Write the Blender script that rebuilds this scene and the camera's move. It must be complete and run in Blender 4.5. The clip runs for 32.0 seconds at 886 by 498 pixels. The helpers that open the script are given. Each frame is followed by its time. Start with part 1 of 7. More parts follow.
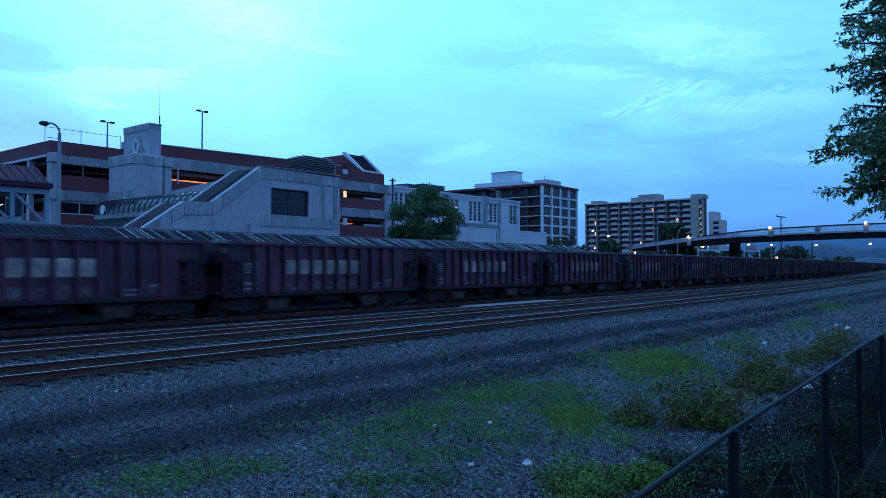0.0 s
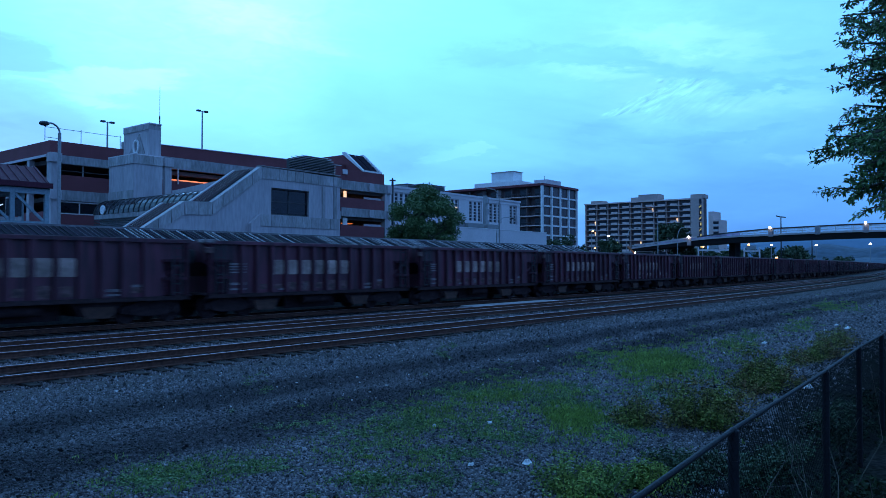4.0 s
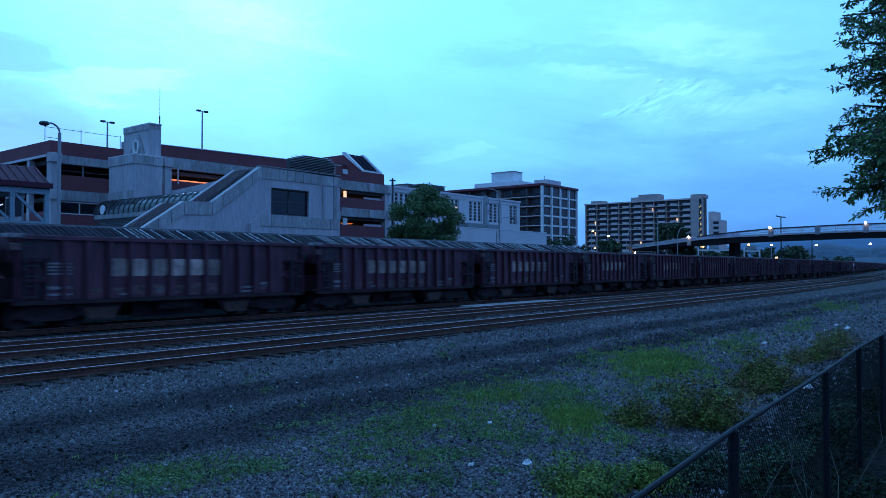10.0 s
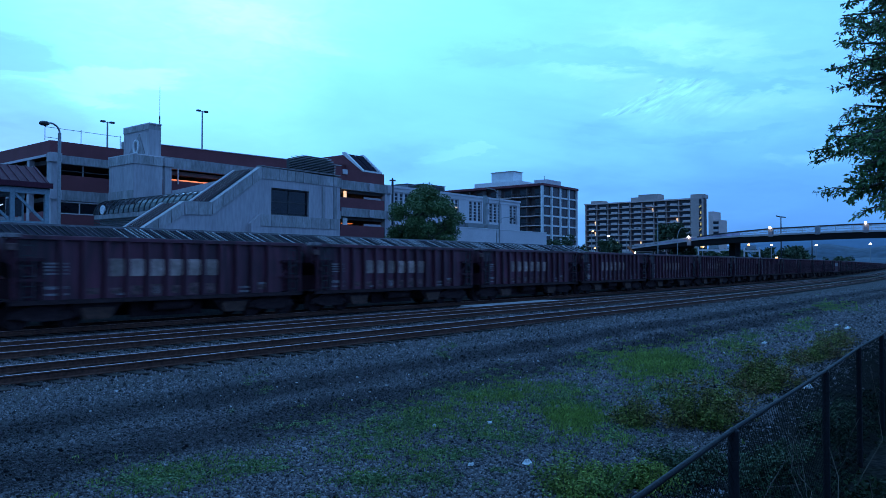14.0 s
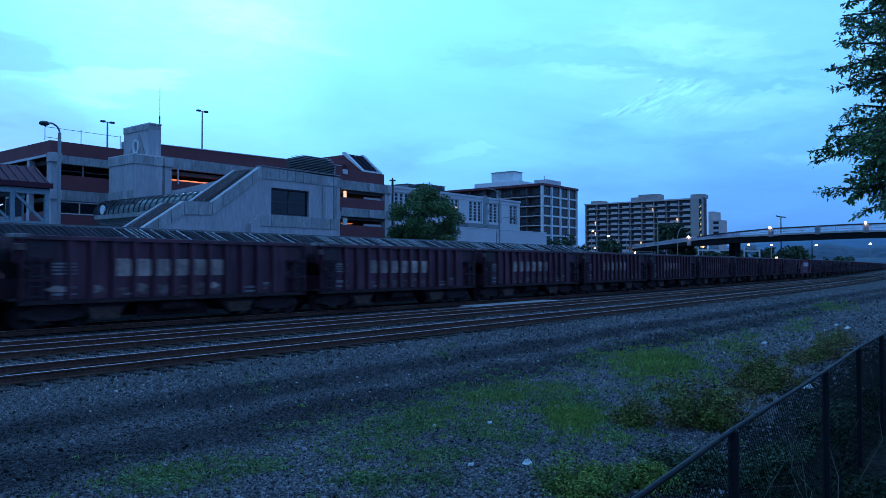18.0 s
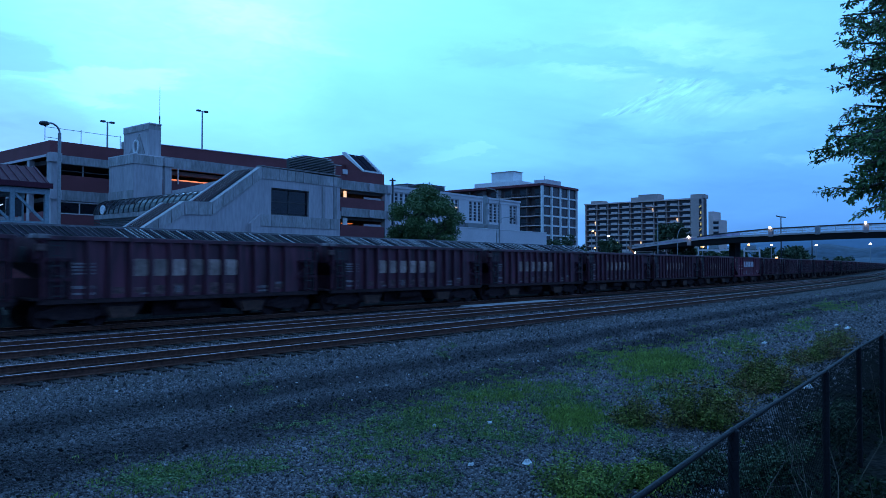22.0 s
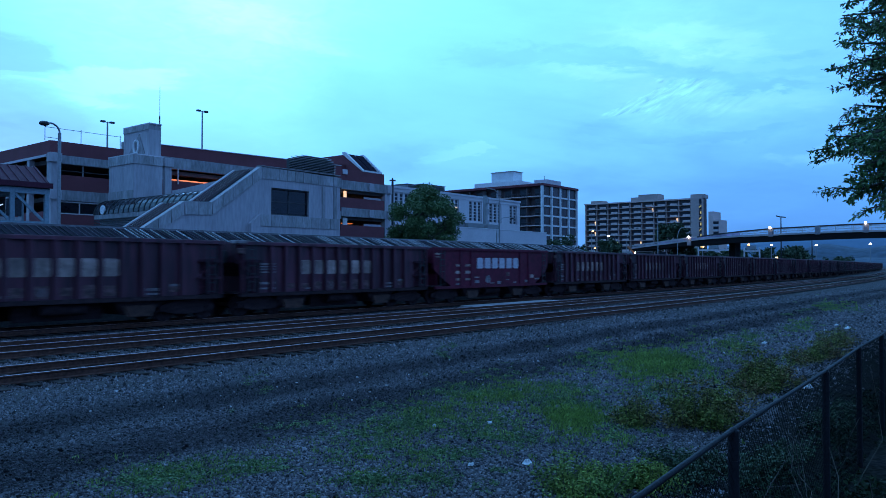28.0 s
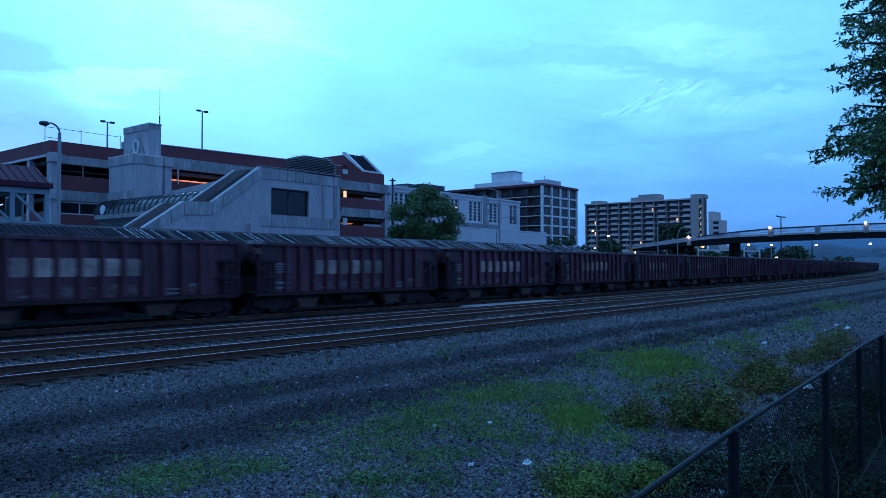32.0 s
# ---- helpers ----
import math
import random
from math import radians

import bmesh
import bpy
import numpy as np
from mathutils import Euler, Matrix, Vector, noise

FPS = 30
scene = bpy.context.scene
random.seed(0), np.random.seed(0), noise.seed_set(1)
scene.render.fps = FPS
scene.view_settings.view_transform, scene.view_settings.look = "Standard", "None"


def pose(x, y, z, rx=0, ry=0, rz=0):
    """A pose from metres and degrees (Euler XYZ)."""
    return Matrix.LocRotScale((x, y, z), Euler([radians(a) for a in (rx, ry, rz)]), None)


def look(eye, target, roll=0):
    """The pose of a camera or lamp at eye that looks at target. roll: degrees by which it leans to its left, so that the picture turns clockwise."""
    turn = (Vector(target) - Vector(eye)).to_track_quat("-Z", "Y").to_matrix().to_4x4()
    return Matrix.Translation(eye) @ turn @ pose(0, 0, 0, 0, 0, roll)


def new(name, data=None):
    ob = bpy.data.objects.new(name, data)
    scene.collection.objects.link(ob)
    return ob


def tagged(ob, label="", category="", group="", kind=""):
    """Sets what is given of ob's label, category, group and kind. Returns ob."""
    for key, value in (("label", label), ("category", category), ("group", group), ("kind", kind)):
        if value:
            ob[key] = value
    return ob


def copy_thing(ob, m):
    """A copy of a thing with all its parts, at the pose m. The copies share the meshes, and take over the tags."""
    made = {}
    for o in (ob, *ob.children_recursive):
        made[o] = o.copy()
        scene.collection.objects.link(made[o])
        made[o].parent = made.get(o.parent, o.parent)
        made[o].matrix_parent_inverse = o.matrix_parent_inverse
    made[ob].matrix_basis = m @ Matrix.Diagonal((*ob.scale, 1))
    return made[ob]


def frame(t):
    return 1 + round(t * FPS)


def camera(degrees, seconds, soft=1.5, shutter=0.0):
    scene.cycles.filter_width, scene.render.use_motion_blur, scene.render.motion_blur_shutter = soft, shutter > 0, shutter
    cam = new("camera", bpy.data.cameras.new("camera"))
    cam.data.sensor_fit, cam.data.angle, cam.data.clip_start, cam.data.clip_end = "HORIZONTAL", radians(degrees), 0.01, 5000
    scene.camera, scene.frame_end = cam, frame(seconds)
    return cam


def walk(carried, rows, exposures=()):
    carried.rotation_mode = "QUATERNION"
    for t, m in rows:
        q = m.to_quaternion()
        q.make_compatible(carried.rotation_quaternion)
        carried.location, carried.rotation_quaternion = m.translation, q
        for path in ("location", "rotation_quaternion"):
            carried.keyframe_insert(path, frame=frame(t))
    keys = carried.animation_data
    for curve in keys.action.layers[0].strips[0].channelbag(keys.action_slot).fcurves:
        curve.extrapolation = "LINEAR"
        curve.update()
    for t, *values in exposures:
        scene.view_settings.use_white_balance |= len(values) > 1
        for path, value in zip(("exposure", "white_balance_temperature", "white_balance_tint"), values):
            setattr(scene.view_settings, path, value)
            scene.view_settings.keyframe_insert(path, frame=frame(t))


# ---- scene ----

# camera on a tripod, standing still beside the fence
cam = camera(61.61, 32.0, soft=0.6, shutter=0.7)
EYE = (0.0, 0.0, 2.1)
AIM = (78.2417, 62.2364, 2.1 + 2.2048)
walk(cam, [(0.0, look(EYE, AIM)), (32.0, look(EYE, AIM))], [(0.0, 0.0), (32.0, -0.06)])

# dusk sky: thin cloud over blue, brightest high above the garage
world = bpy.data.worlds.new("dusk_sky")
scene.world = world
world.use_nodes = True
wn, wl = world.node_tree.nodes, world.node_tree.links
wn.clear()


def wnode(kind, **values):
    n = wn.new(kind)
    for k, v in values.items():
        n.inputs[k.replace("_", " ")].default_value = v
    return n


def wmath(op, a, b=None, c=None, clamp=False):
    n = wn.new("ShaderNodeMath")
    n.operation, n.use_clamp = op, clamp
    for i, v in enumerate((a, b, c)):
        if v is None:
            continue
        if isinstance(v, (int, float)):
            n.inputs[i].default_value = v
        else:
            wl.new(v, n.inputs[i])
    return n.outputs[0]


sky_dir = wn.new("ShaderNodeTexCoord").outputs["Generated"]
sep = wn.new("ShaderNodeSeparateXYZ")
wl.new(sky_dir, sep.inputs[0])
nishita = wn.new("ShaderNodeTexSky")
nishita.sky_type, nishita.sun_disc = "NISHITA", False
nishita.sun_elevation, nishita.sun_rotation = radians(4), radians(20)
# clouds: direction projected on a high flat layer
up = wmath("ADD", wmath("MAXIMUM", sep.outputs[2], 0.0), 0.16)
comb = wn.new("ShaderNodeCombineXYZ")
wl.new(wmath("DIVIDE", sep.outputs[0], up), comb.inputs[0])
wl.new(wmath("DIVIDE", sep.outputs[1], up), comb.inputs[1])
cloud = wnode("ShaderNodeTexNoise", Scale=1.3, Detail=7.0, Roughness=0.52, Distortion=0.5)
wl.new(comb.outputs[0], cloud.inputs["Vector"])
wisp = wnode("ShaderNodeTexNoise", Scale=4.0, Detail=6.0, Roughness=0.6, Distortion=1.2)
wl.new(comb.outputs[0], wisp.inputs["Vector"])
veil = wmath("ADD", wmath("MULTIPLY", wmath("SUBTRACT", cloud.outputs[0], 0.5), 0.34),
             wmath("MULTIPLY", wmath("SUBTRACT", wisp.outputs[0], 0.5), 0.07))
# brighter high up, and towards the last light
elev = wmath("SUBTRACT", 1.0, wmath("POWER", wmath("SUBTRACT", 1.0, wmath("MAXIMUM", sep.outputs[2], 0.0), clamp=True), 5.5))
glow_n = wn.new("ShaderNodeVectorMath")
glow_n.operation = "DOT_PRODUCT"
glow_n.inputs[1].default_value = (0.46, 0.74, 0.49)
wl.new(sky_dir, glow_n.inputs[0])
glow = wmath("POWER", wmath("MAXIMUM", glow_n.outputs["Value"], 0.0), 5.0)
level = wmath("ADD", wmath("ADD", 0.64, wmath("MULTIPLY", elev, 0.95)), wmath("MULTIPLY", glow, 1.0))
# the side away from the last light is duller
side_n = wn.new("ShaderNodeVectorMath")
side_n.operation = "DOT_PRODUCT"
side_n.inputs[1].default_value = (0.47, 0.88, 0.0)
wl.new(sky_dir, side_n.inputs[0])
side = wmath("MULTIPLY_ADD", side_n.outputs["Value"], 0.75, 0.6, clamp=True)
level = wmath("MULTIPLY", level, wmath("MULTIPLY_ADD", side, 0.22, 0.78))
# single cloud banks and bright wisps: direction, tightness, strength; their edges are torn by noise
tear_at = wn.new("ShaderNodeVectorMath")
tear_at.operation = "MULTIPLY"
tear_at.inputs[1].default_value = (7.0, 7.0, 22.0)
wl.new(sky_dir, tear_at.inputs[0])
tear = wnode("ShaderNodeTexNoise", Scale=1.0, Detail=6.0, Roughness=0.58, Distortion=0.25)
wl.new(tear_at.outputs[0], tear.inputs["Vector"])
shift = wn.new("ShaderNodeVectorMath")
shift.operation = "MULTIPLY_ADD"
shift.inputs[1].default_value = (0.070, 0.070, 0.040)
shift.inputs[2].default_value = (-0.035, -0.035, -0.020)
wl.new(tear.outputs["Color"], shift.inputs[0])
torn = wn.new("ShaderNodeVectorMath")
torn.operation = "ADD"
wl.new(sky_dir, torn.inputs[0])
wl.new(shift.outputs[0], torn.inputs[1])
torn_n = wn.new("ShaderNodeVectorMath")
torn_n.operation = "NORMALIZE"
wl.new(torn.outputs[0], torn_n.inputs[0])
banks = None
for way, tight, gain in (
               ((0.331, 0.914, 0.234), 500, -0.050),
               ((0.352, 0.921, 0.165), 350, -0.100),
               ((0.400, 0.902, 0.164), 300, -0.060),
               ((0.527, 0.831, 0.181), 150, -0.090),
               ((0.527, 0.797, 0.296), 45, 0.220),
               ((0.585, 0.749, 0.311), 500, 0.070),
               ((0.685, 0.700, 0.200), 150, -0.050),
               ((0.742, 0.652, 0.157), 600, -0.060),
               ((0.697, 0.691, 0.190), 500, -0.060),
               ((0.899, 0.387, 0.206), 500, 0.070),
               ((0.905, 0.323, 0.277), 500, 0.070),
               ((0.872, 0.390, 0.296), 500, 0.060),
               ((0.937, 0.286, 0.198), 500, 0.070),
               ((0.849, 0.473, 0.235), 400, 0.050),
               ((0.944, 0.223, 0.242), 60, 0.060),
               ((0.940, 0.322, 0.114), 90, -0.040),
               ((0.869, 0.476, 0.134), 300, -0.060)):
    q = wn.new("ShaderNodeVectorMath")
    q.operation = "DOT_PRODUCT"
    q.inputs[1].default_value = way
    wl.new(torn_n.outputs[0], q.inputs[0])
    spot = wmath("MULTIPLY", wmath("POWER", wmath("MAXIMUM", q.outputs["Value"], 0.0), float(tight)), gain)
    banks = spot if banks is None else wmath("ADD", banks, spot)
# fine ripples in the bright wisps
ripple_at = wn.new("ShaderNodeVectorMath")
ripple_at.operation = "MULTIPLY"
ripple_at.inputs[1].default_value = (22.0, 22.0, 60.0)
wl.new(sky_dir, ripple_at.inputs[0])
ripple = wnode("ShaderNodeTexNoise", Scale=1.0, Detail=5.0, Roughness=0.55, Distortion=1.6)
wl.new(ripple_at.outputs[0], ripple.inputs["Vector"])
banks = wmath("MULTIPLY", banks, wmath("MULTIPLY_ADD", ripple.outputs[0], 1.0, 0.5))
veil = wmath("ADD", veil, banks)


def sky_dot(v, along_way=sky_dir):
    n = wn.new("ShaderNodeVectorMath")
    n.operation = "DOT_PRODUCT"
    n.inputs[1].default_value = v
    wl.new(along_way, n.inputs[0])
    return n.outputs["Value"]


def streaks(tilt, length, width, seed):
    """Drawn-out cloud fibres: how they lean on the sky, how long and how wide they are."""
    c, e = math.cos(radians(tilt)), math.sin(radians(tilt))
    n = wn.new("ShaderNodeCombineXYZ")
    wl.new(wmath("DIVIDE", sky_dot((0.622 * c, -0.783 * c, e)), length), n.inputs[0])
    wl.new(wmath("DIVIDE", sky_dot((-0.622 * e, 0.783 * e, c)), width), n.inputs[1])
    n.inputs[2].default_value = seed
    t = wnode("ShaderNodeTexNoise", Scale=1.0, Detail=3.0, Roughness=0.5, Distortion=0.4)
    wl.new(n.outputs[0], t.inputs["Vector"])
    return wmath("SUBTRACT", t.outputs[0], 0.5)


def warp(scale, amount):
    """The direction on the sky, pushed about by noise, so that what is drawn there has torn edges."""
    at = wn.new("ShaderNodeVectorMath")
    at.operation = "MULTIPLY"
    at.inputs[1].default_value = scale
    wl.new(sky_dir, at.inputs[0])
    n = wnode("ShaderNodeTexNoise", Scale=1.0, Detail=6.0, Roughness=0.6, Distortion=0.3)
    wl.new(at.outputs[0], n.inputs["Vector"])
    m = wn.new("ShaderNodeVectorMath")
    m.operation = "MULTIPLY_ADD"
    m.inputs[1].default_value = amount
    m.inputs[2].default_value = [-a / 2 for a in amount]
    wl.new(n.outputs["Color"], m.inputs[0])
    w = wn.new("ShaderNodeVectorMath")
    w.operation = "ADD"
    wl.new(sky_dir, w.inputs[0])
    wl.new(m.outputs[0], w.inputs[1])
    return w.outputs[0]


ragged = warp((11.0, 11.0, 34.0), (0.16, 0.16, 0.055))


def cloud_shape(blobs, soft, hard, gain, torn_by):
    """One cloud: the long ovals of which it is made (where, half length, half height, tilt), where its edge begins and ends, how much it lightens."""
    mass = None
    for x, y, z, a, b, tilt in blobs:
        ahead = Vector((x, y, z))
        aside = ahead.cross(Vector((0, 0, 1))).normalized()
        above = aside.cross(ahead)
        c, e = math.cos(radians(tilt)), math.sin(radians(tilt))
        far = None
        for v, size in ((aside * c + above * e, a), (above * c - aside * e, b)):
            q = wmath("POWER", wmath("ABSOLUTE", wmath("DIVIDE", sky_dot(v, ragged), size)), 2.0)
            far = q if far is None else wmath("ADD", far, q)
        oval = wmath("MULTIPLY", wmath("EXPONENT", wmath("MULTIPLY", far, -1.0)), wmath("GREATER_THAN", sky_dot(ahead), 0.0))
        mass = oval if mass is None else wmath("ADD", mass, oval)
    r = wn.new("ShaderNodeMapRange")
    r.interpolation_type = "SMOOTHSTEP"
    r.inputs[1].default_value, r.inputs[2].default_value = soft, hard
    r.inputs[3].default_value, r.inputs[4].default_value = 0.0, gain
    wl.new(wmath("MULTIPLY", mass, wmath("MULTIPLY_ADD", wisp.outputs[0], torn_by, 1.0 - torn_by / 2)), r.inputs[0])
    return r.outputs[0]


for shape in (
        (((0.352, 0.907, 0.230, 0.0723, 0.0152, -4), (0.326, 0.916, 0.234, 0.0609, 0.0228, -6), (0.337, 0.915, 0.220, 0.0457, 0.0091, -4)), 0.15, 0.95, -0.170, 0.50),
        (((0.351, 0.919, 0.181, 0.0571, 0.0244, -14), (0.338, 0.930, 0.148, 0.0837, 0.0304, 0), (0.400, 0.902, 0.160, 0.0837, 0.0213, -5)), 0.10, 1.10, -0.130, 0.50),
        (((0.423, 0.880, 0.215, 0.0989, 0.0084, 5), (0.470, 0.851, 0.233, 0.0609, 0.0091, 8), (0.385, 0.898, 0.212, 0.0609, 0.0053, -3), (0.441, 0.875, 0.198, 0.0533, 0.0068, 0)), 0.12, 0.90, 0.150, 0.70),
        (((0.563, 0.766, 0.309, 0.0913, 0.0167, -6), (0.617, 0.734, 0.284, 0.0685, 0.0107, -8)), 0.15, 1.00, 0.070, 0.60),
        (((0.784, 0.603, 0.146, 0.0419, 0.0122, 6), (0.801, 0.579, 0.151, 0.0228, 0.0091, 0)), 0.25, 0.75, 0.085, 0.50),
        (((0.743, 0.652, 0.152, 0.0609, 0.0167, 10), (0.715, 0.688, 0.128, 0.0837, 0.0228, 8)), 0.15, 1.00, -0.060, 0.50),
        (((0.790, 0.548, 0.275, 0.0723, 0.0122, 4), (0.840, 0.468, 0.274, 0.0913, 0.0084, -6), (0.885, 0.388, 0.256, 0.0837, 0.0091, -10), (0.922, 0.309, 0.232, 0.0761, 0.0099, -10), (0.941, 0.261, 0.216, 0.0457, 0.0061, -4)), 0.15, 0.95, -0.100, 0.60),
        (((0.940, 0.228, 0.253, 0.0342, 0.0046, 4), (0.948, 0.217, 0.231, 0.0609, 0.0061, -3), (0.948, 0.270, 0.167, 0.0685, 0.0053, 4), (0.929, 0.333, 0.160, 0.0913, 0.0068, 2), (0.890, 0.422, 0.172, 0.0837, 0.0107, -4)), 0.20, 1.00, -0.055, 0.60),
        (((0.890, 0.353, 0.288, 0.0837, 0.0107, -8), (0.920, 0.287, 0.268, 0.0685, 0.0091, -10), (0.865, 0.433, 0.253, 0.0913, 0.0091, -8), (0.951, 0.237, 0.198, 0.0837, 0.0152, -4)), 0.15, 1.00, 0.075, 0.70),
        (((0.971, 0.199, 0.129, 0.0533, 0.0099, 6), (0.978, 0.158, 0.137, 0.0457, 0.0107, 4)), 0.15, 1.00, 0.080, 0.50)):
    mass = cloud_shape(*shape)
    veil = wmath("ADD", veil, mass)
    banks = wmath("ADD", banks, mass)
# combed cirrus: a rippled patch, and long fibres drawn across the paler side
patch = cloud_shape(((0.901, 0.380, 0.209, 0.0381, 0.0145, 22), (0.906, 0.360, 0.221, 0.0381, 0.0076, 12), (0.900, 0.391, 0.195, 0.0342, 0.0061, 6)), 0.15, 0.9, 1.0, 0.5)
thin_patch = cloud_shape(((0.920, 0.329, 0.211, 0.0761, 0.0152, -6), (0.907, 0.375, 0.191, 0.0533, 0.0091, 0)), 0.15, 0.95, 0.4, 0.7)
comb_lines = wmath("ADD", streaks(30, 0.020, 0.0048, 2.0), 0.06)
veil = wmath("ADD", veil, wmath("MULTIPLY", wmath("MULTIPLY", wmath("MAXIMUM", patch, thin_patch), comb_lines), 1.2))
pale_side = wmath("POWER", wmath("MAXIMUM", sky_dot((0.890, 0.370, 0.265)), 0.0), 45.0)
veil = wmath("ADD", veil, wmath("MULTIPLY", wmath("MULTIPLY", pale_side, streaks(-9, 0.10, 0.020, 5.0)), 0.30))
veil = wmath("ADD", veil, wmath("MULTIPLY", streaks(-6, 0.24, 0.045, 9.0), 0.14))
level = wmath("MAXIMUM", wmath("MULTIPLY", level, wmath("ADD", 1.0, veil)), 0.15)
hue = wn.new("ShaderNodeMixRGB")
hue.inputs[1].default_value = (0.090, 0.345, 1.0, 1)
hue.inputs[2].default_value = (0.132, 0.45, 1.0, 1)
wl.new(wmath("MULTIPLY", wmath("SUBTRACT", level, 0.75), 1.1, clamp=True), hue.inputs[0])
pale = wn.new("ShaderNodeMixRGB")
pale.inputs[2].default_value = (0.19, 0.50, 1.0, 1)
wl.new(wmath("MULTIPLY", wmath("SUBTRACT", banks, 0.02), 3.2, clamp=True), pale.inputs[0])
wl.new(hue.outputs[0], pale.inputs[1])
# the sky opposite the last light turns towards violet
violet = wn.new("ShaderNodeMixRGB")
violet.blend_type = "MULTIPLY"
violet.inputs[2].default_value = (1.22, 0.98, 1.03, 1)
wl.new(wmath("SUBTRACT", 1.0, side), violet.inputs[0])
wl.new(pale.outputs[0], violet.inputs[1])
painted = wn.new("ShaderNodeVectorMath")
painted.operation = "SCALE"
wl.new(violet.outputs[0], painted.inputs[0])
wl.new(level, painted.inputs["Scale"])
base_sky = wn.new("ShaderNodeVectorMath")
base_sky.operation = "SCALE"
wl.new(nishita.outputs[0], base_sky.inputs[0])
base_sky.inputs["Scale"].default_value = 0.004
total = wn.new("ShaderNodeVectorMath")
total.operation = "ADD"
wl.new(painted.outputs[0], total.inputs[0])
wl.new(base_sky.outputs[0], total.inputs[1])
bg = wnode("ShaderNodeBackground", Strength=1.0)
wl.new(total.outputs[0], bg.inputs["Color"])
wl.new(bg.outputs[0], wn.new("ShaderNodeOutputWorld").inputs[0])

sun_data = bpy.data.lights.new("sun", "SUN")
sun_data.energy, sun_data.angle, sun_data.color = 0.3, radians(40), (0.22, 0.55, 1.0)
sun = new("sun", sun_data)
sun.matrix_world = look((44, 83, 60), (0, 0, 0))

# ---- materials ----
def mat(name, color, rough=0.8, metal=0.0, vary=0.25, fine=9.0, coarse=0.6, bump=0.2, tint=None, piece=0.0, island=0.0, emit=None, strength=0.0, streak=0.0, spec=0.4):
    """A surface: base colour, two scales of variation, stains of another tint, bump; piece: change from object to object."""
    m = bpy.data.materials.new(name)
    m.use_nodes = True
    n, l = m.node_tree.nodes, m.node_tree.links
    b = n["Principled BSDF"]
    b.inputs["Roughness"].default_value, b.inputs["Metallic"].default_value = rough, metal
    b.inputs["Specular IOR Level"].default_value = spec
    co = n.new("ShaderNodeTexCoord").outputs["Object"]
    if streak:
        mp = n.new("ShaderNodeMapping")
        mp.inputs["Scale"].default_value = (1, 1, 1 - streak)
        l.new(co, mp.inputs[0])
        co = mp.outputs[0]
    grain, stain = n.new("ShaderNodeTexNoise"), n.new("ShaderNodeTexNoise")
    grain.inputs["Scale"].default_value, grain.inputs["Detail"].default_value = fine, 5
    stain.inputs["Scale"].default_value, stain.inputs["Detail"].default_value = coarse, 6
    stain.inputs["Roughness"].default_value = 0.65
    for t in (grain, stain):
        l.new(co, t.inputs["Vector"])

    def mix(kind, f, a, c):
        x = n.new("ShaderNodeMixRGB")
        x.blend_type = kind
        for i, v in enumerate((f, a, c)):
            if hasattr(v, "is_linked"):
                l.new(v, x.inputs[i])
            else:
                x.inputs[i].default_value = v if i == 0 else (*v, 1)
        return x.outputs[0]

    def ramp(src, lo, hi, p0=0.35, p1=0.65):
        r = n.new("ShaderNodeMapRange")
        r.inputs[1].default_value, r.inputs[2].default_value = p0, p1
        r.inputs[3].default_value, r.inputs[4].default_value = lo, hi
        l.new(src, r.inputs[0])
        return r.outputs[0]

    c = mix("MIX", ramp(stain.outputs[0], 0, 1), color, tint or [x * (1 - vary) for x in color])
    g = n.new("ShaderNodeCombineXYZ")
    for i in range(3):
        l.new(ramp(grain.outputs[0], 1 - vary, 1 + vary), g.inputs[i])
    c = mix("MULTIPLY", 1.0, c, g.outputs[0])
    if piece or island:
        h = n.new("ShaderNodeCombineXYZ")
        src = n.new("ShaderNodeObjectInfo").outputs["Random"] if piece else n.new("ShaderNodeNewGeometry").outputs["Random Per Island"]
        k = piece or island
        for i in range(3):
            l.new(ramp(src, 1 - k, 1 + k, 0, 1), h.inputs[i])
        c = mix("MULTIPLY", 1.0, c, h.outputs[0])
    l.new(c, b.inputs["Base Color"])
    if bump:
        bp = n.new("ShaderNodeBump")
        bp.inputs["Strength"].default_value, bp.inputs["Distance"].default_value = bump, 0.02
        l.new(grain.outputs[0], bp.inputs["Height"])
        l.new(bp.outputs[0], b.inputs["Normal"])
    if emit:
        b.inputs["Emission Color"].default_value, b.inputs["Emission Strength"].default_value = (*emit, 1), strength
    return m


CONCRETE = mat("board_marked_concrete", (0.45, 0.405, 0.41), 0.9, vary=0.10, fine=6, coarse=0.8, tint=(0.36, 0.33, 0.335), streak=0.8)
CONCRETE_DARK = mat("stained_concrete", (0.34, 0.315, 0.31), 0.9, vary=0.2, fine=5, coarse=1.0, tint=(0.22, 0.21, 0.205), streak=0.7)
PANEL = mat("concrete_panel", (0.40, 0.37, 0.365), 0.9, vary=0.16, coarse=1.4, tint=(0.27, 0.26, 0.245), piece=0.14, streak=0.7)
MAROON = mat("maroon_brick", (0.205, 0.054, 0.060), 0.85, vary=0.22, fine=14, coarse=0.6)
MAROON_ROOF = mat("maroon_metal_roof", (0.085, 0.020, 0.034), 0.65, vary=0.2, spec=0.15)
TEAL_STEEL = mat("pale_teal_steel", (0.22, 0.30, 0.33), 0.5, vary=0.15, coarse=1.2)
WHITE_WALL = mat("white_painted_wall", (0.60, 0.55, 0.55), 0.8, vary=0.10, coarse=0.3, tint=(0.52, 0.48, 0.48), streak=0.6)
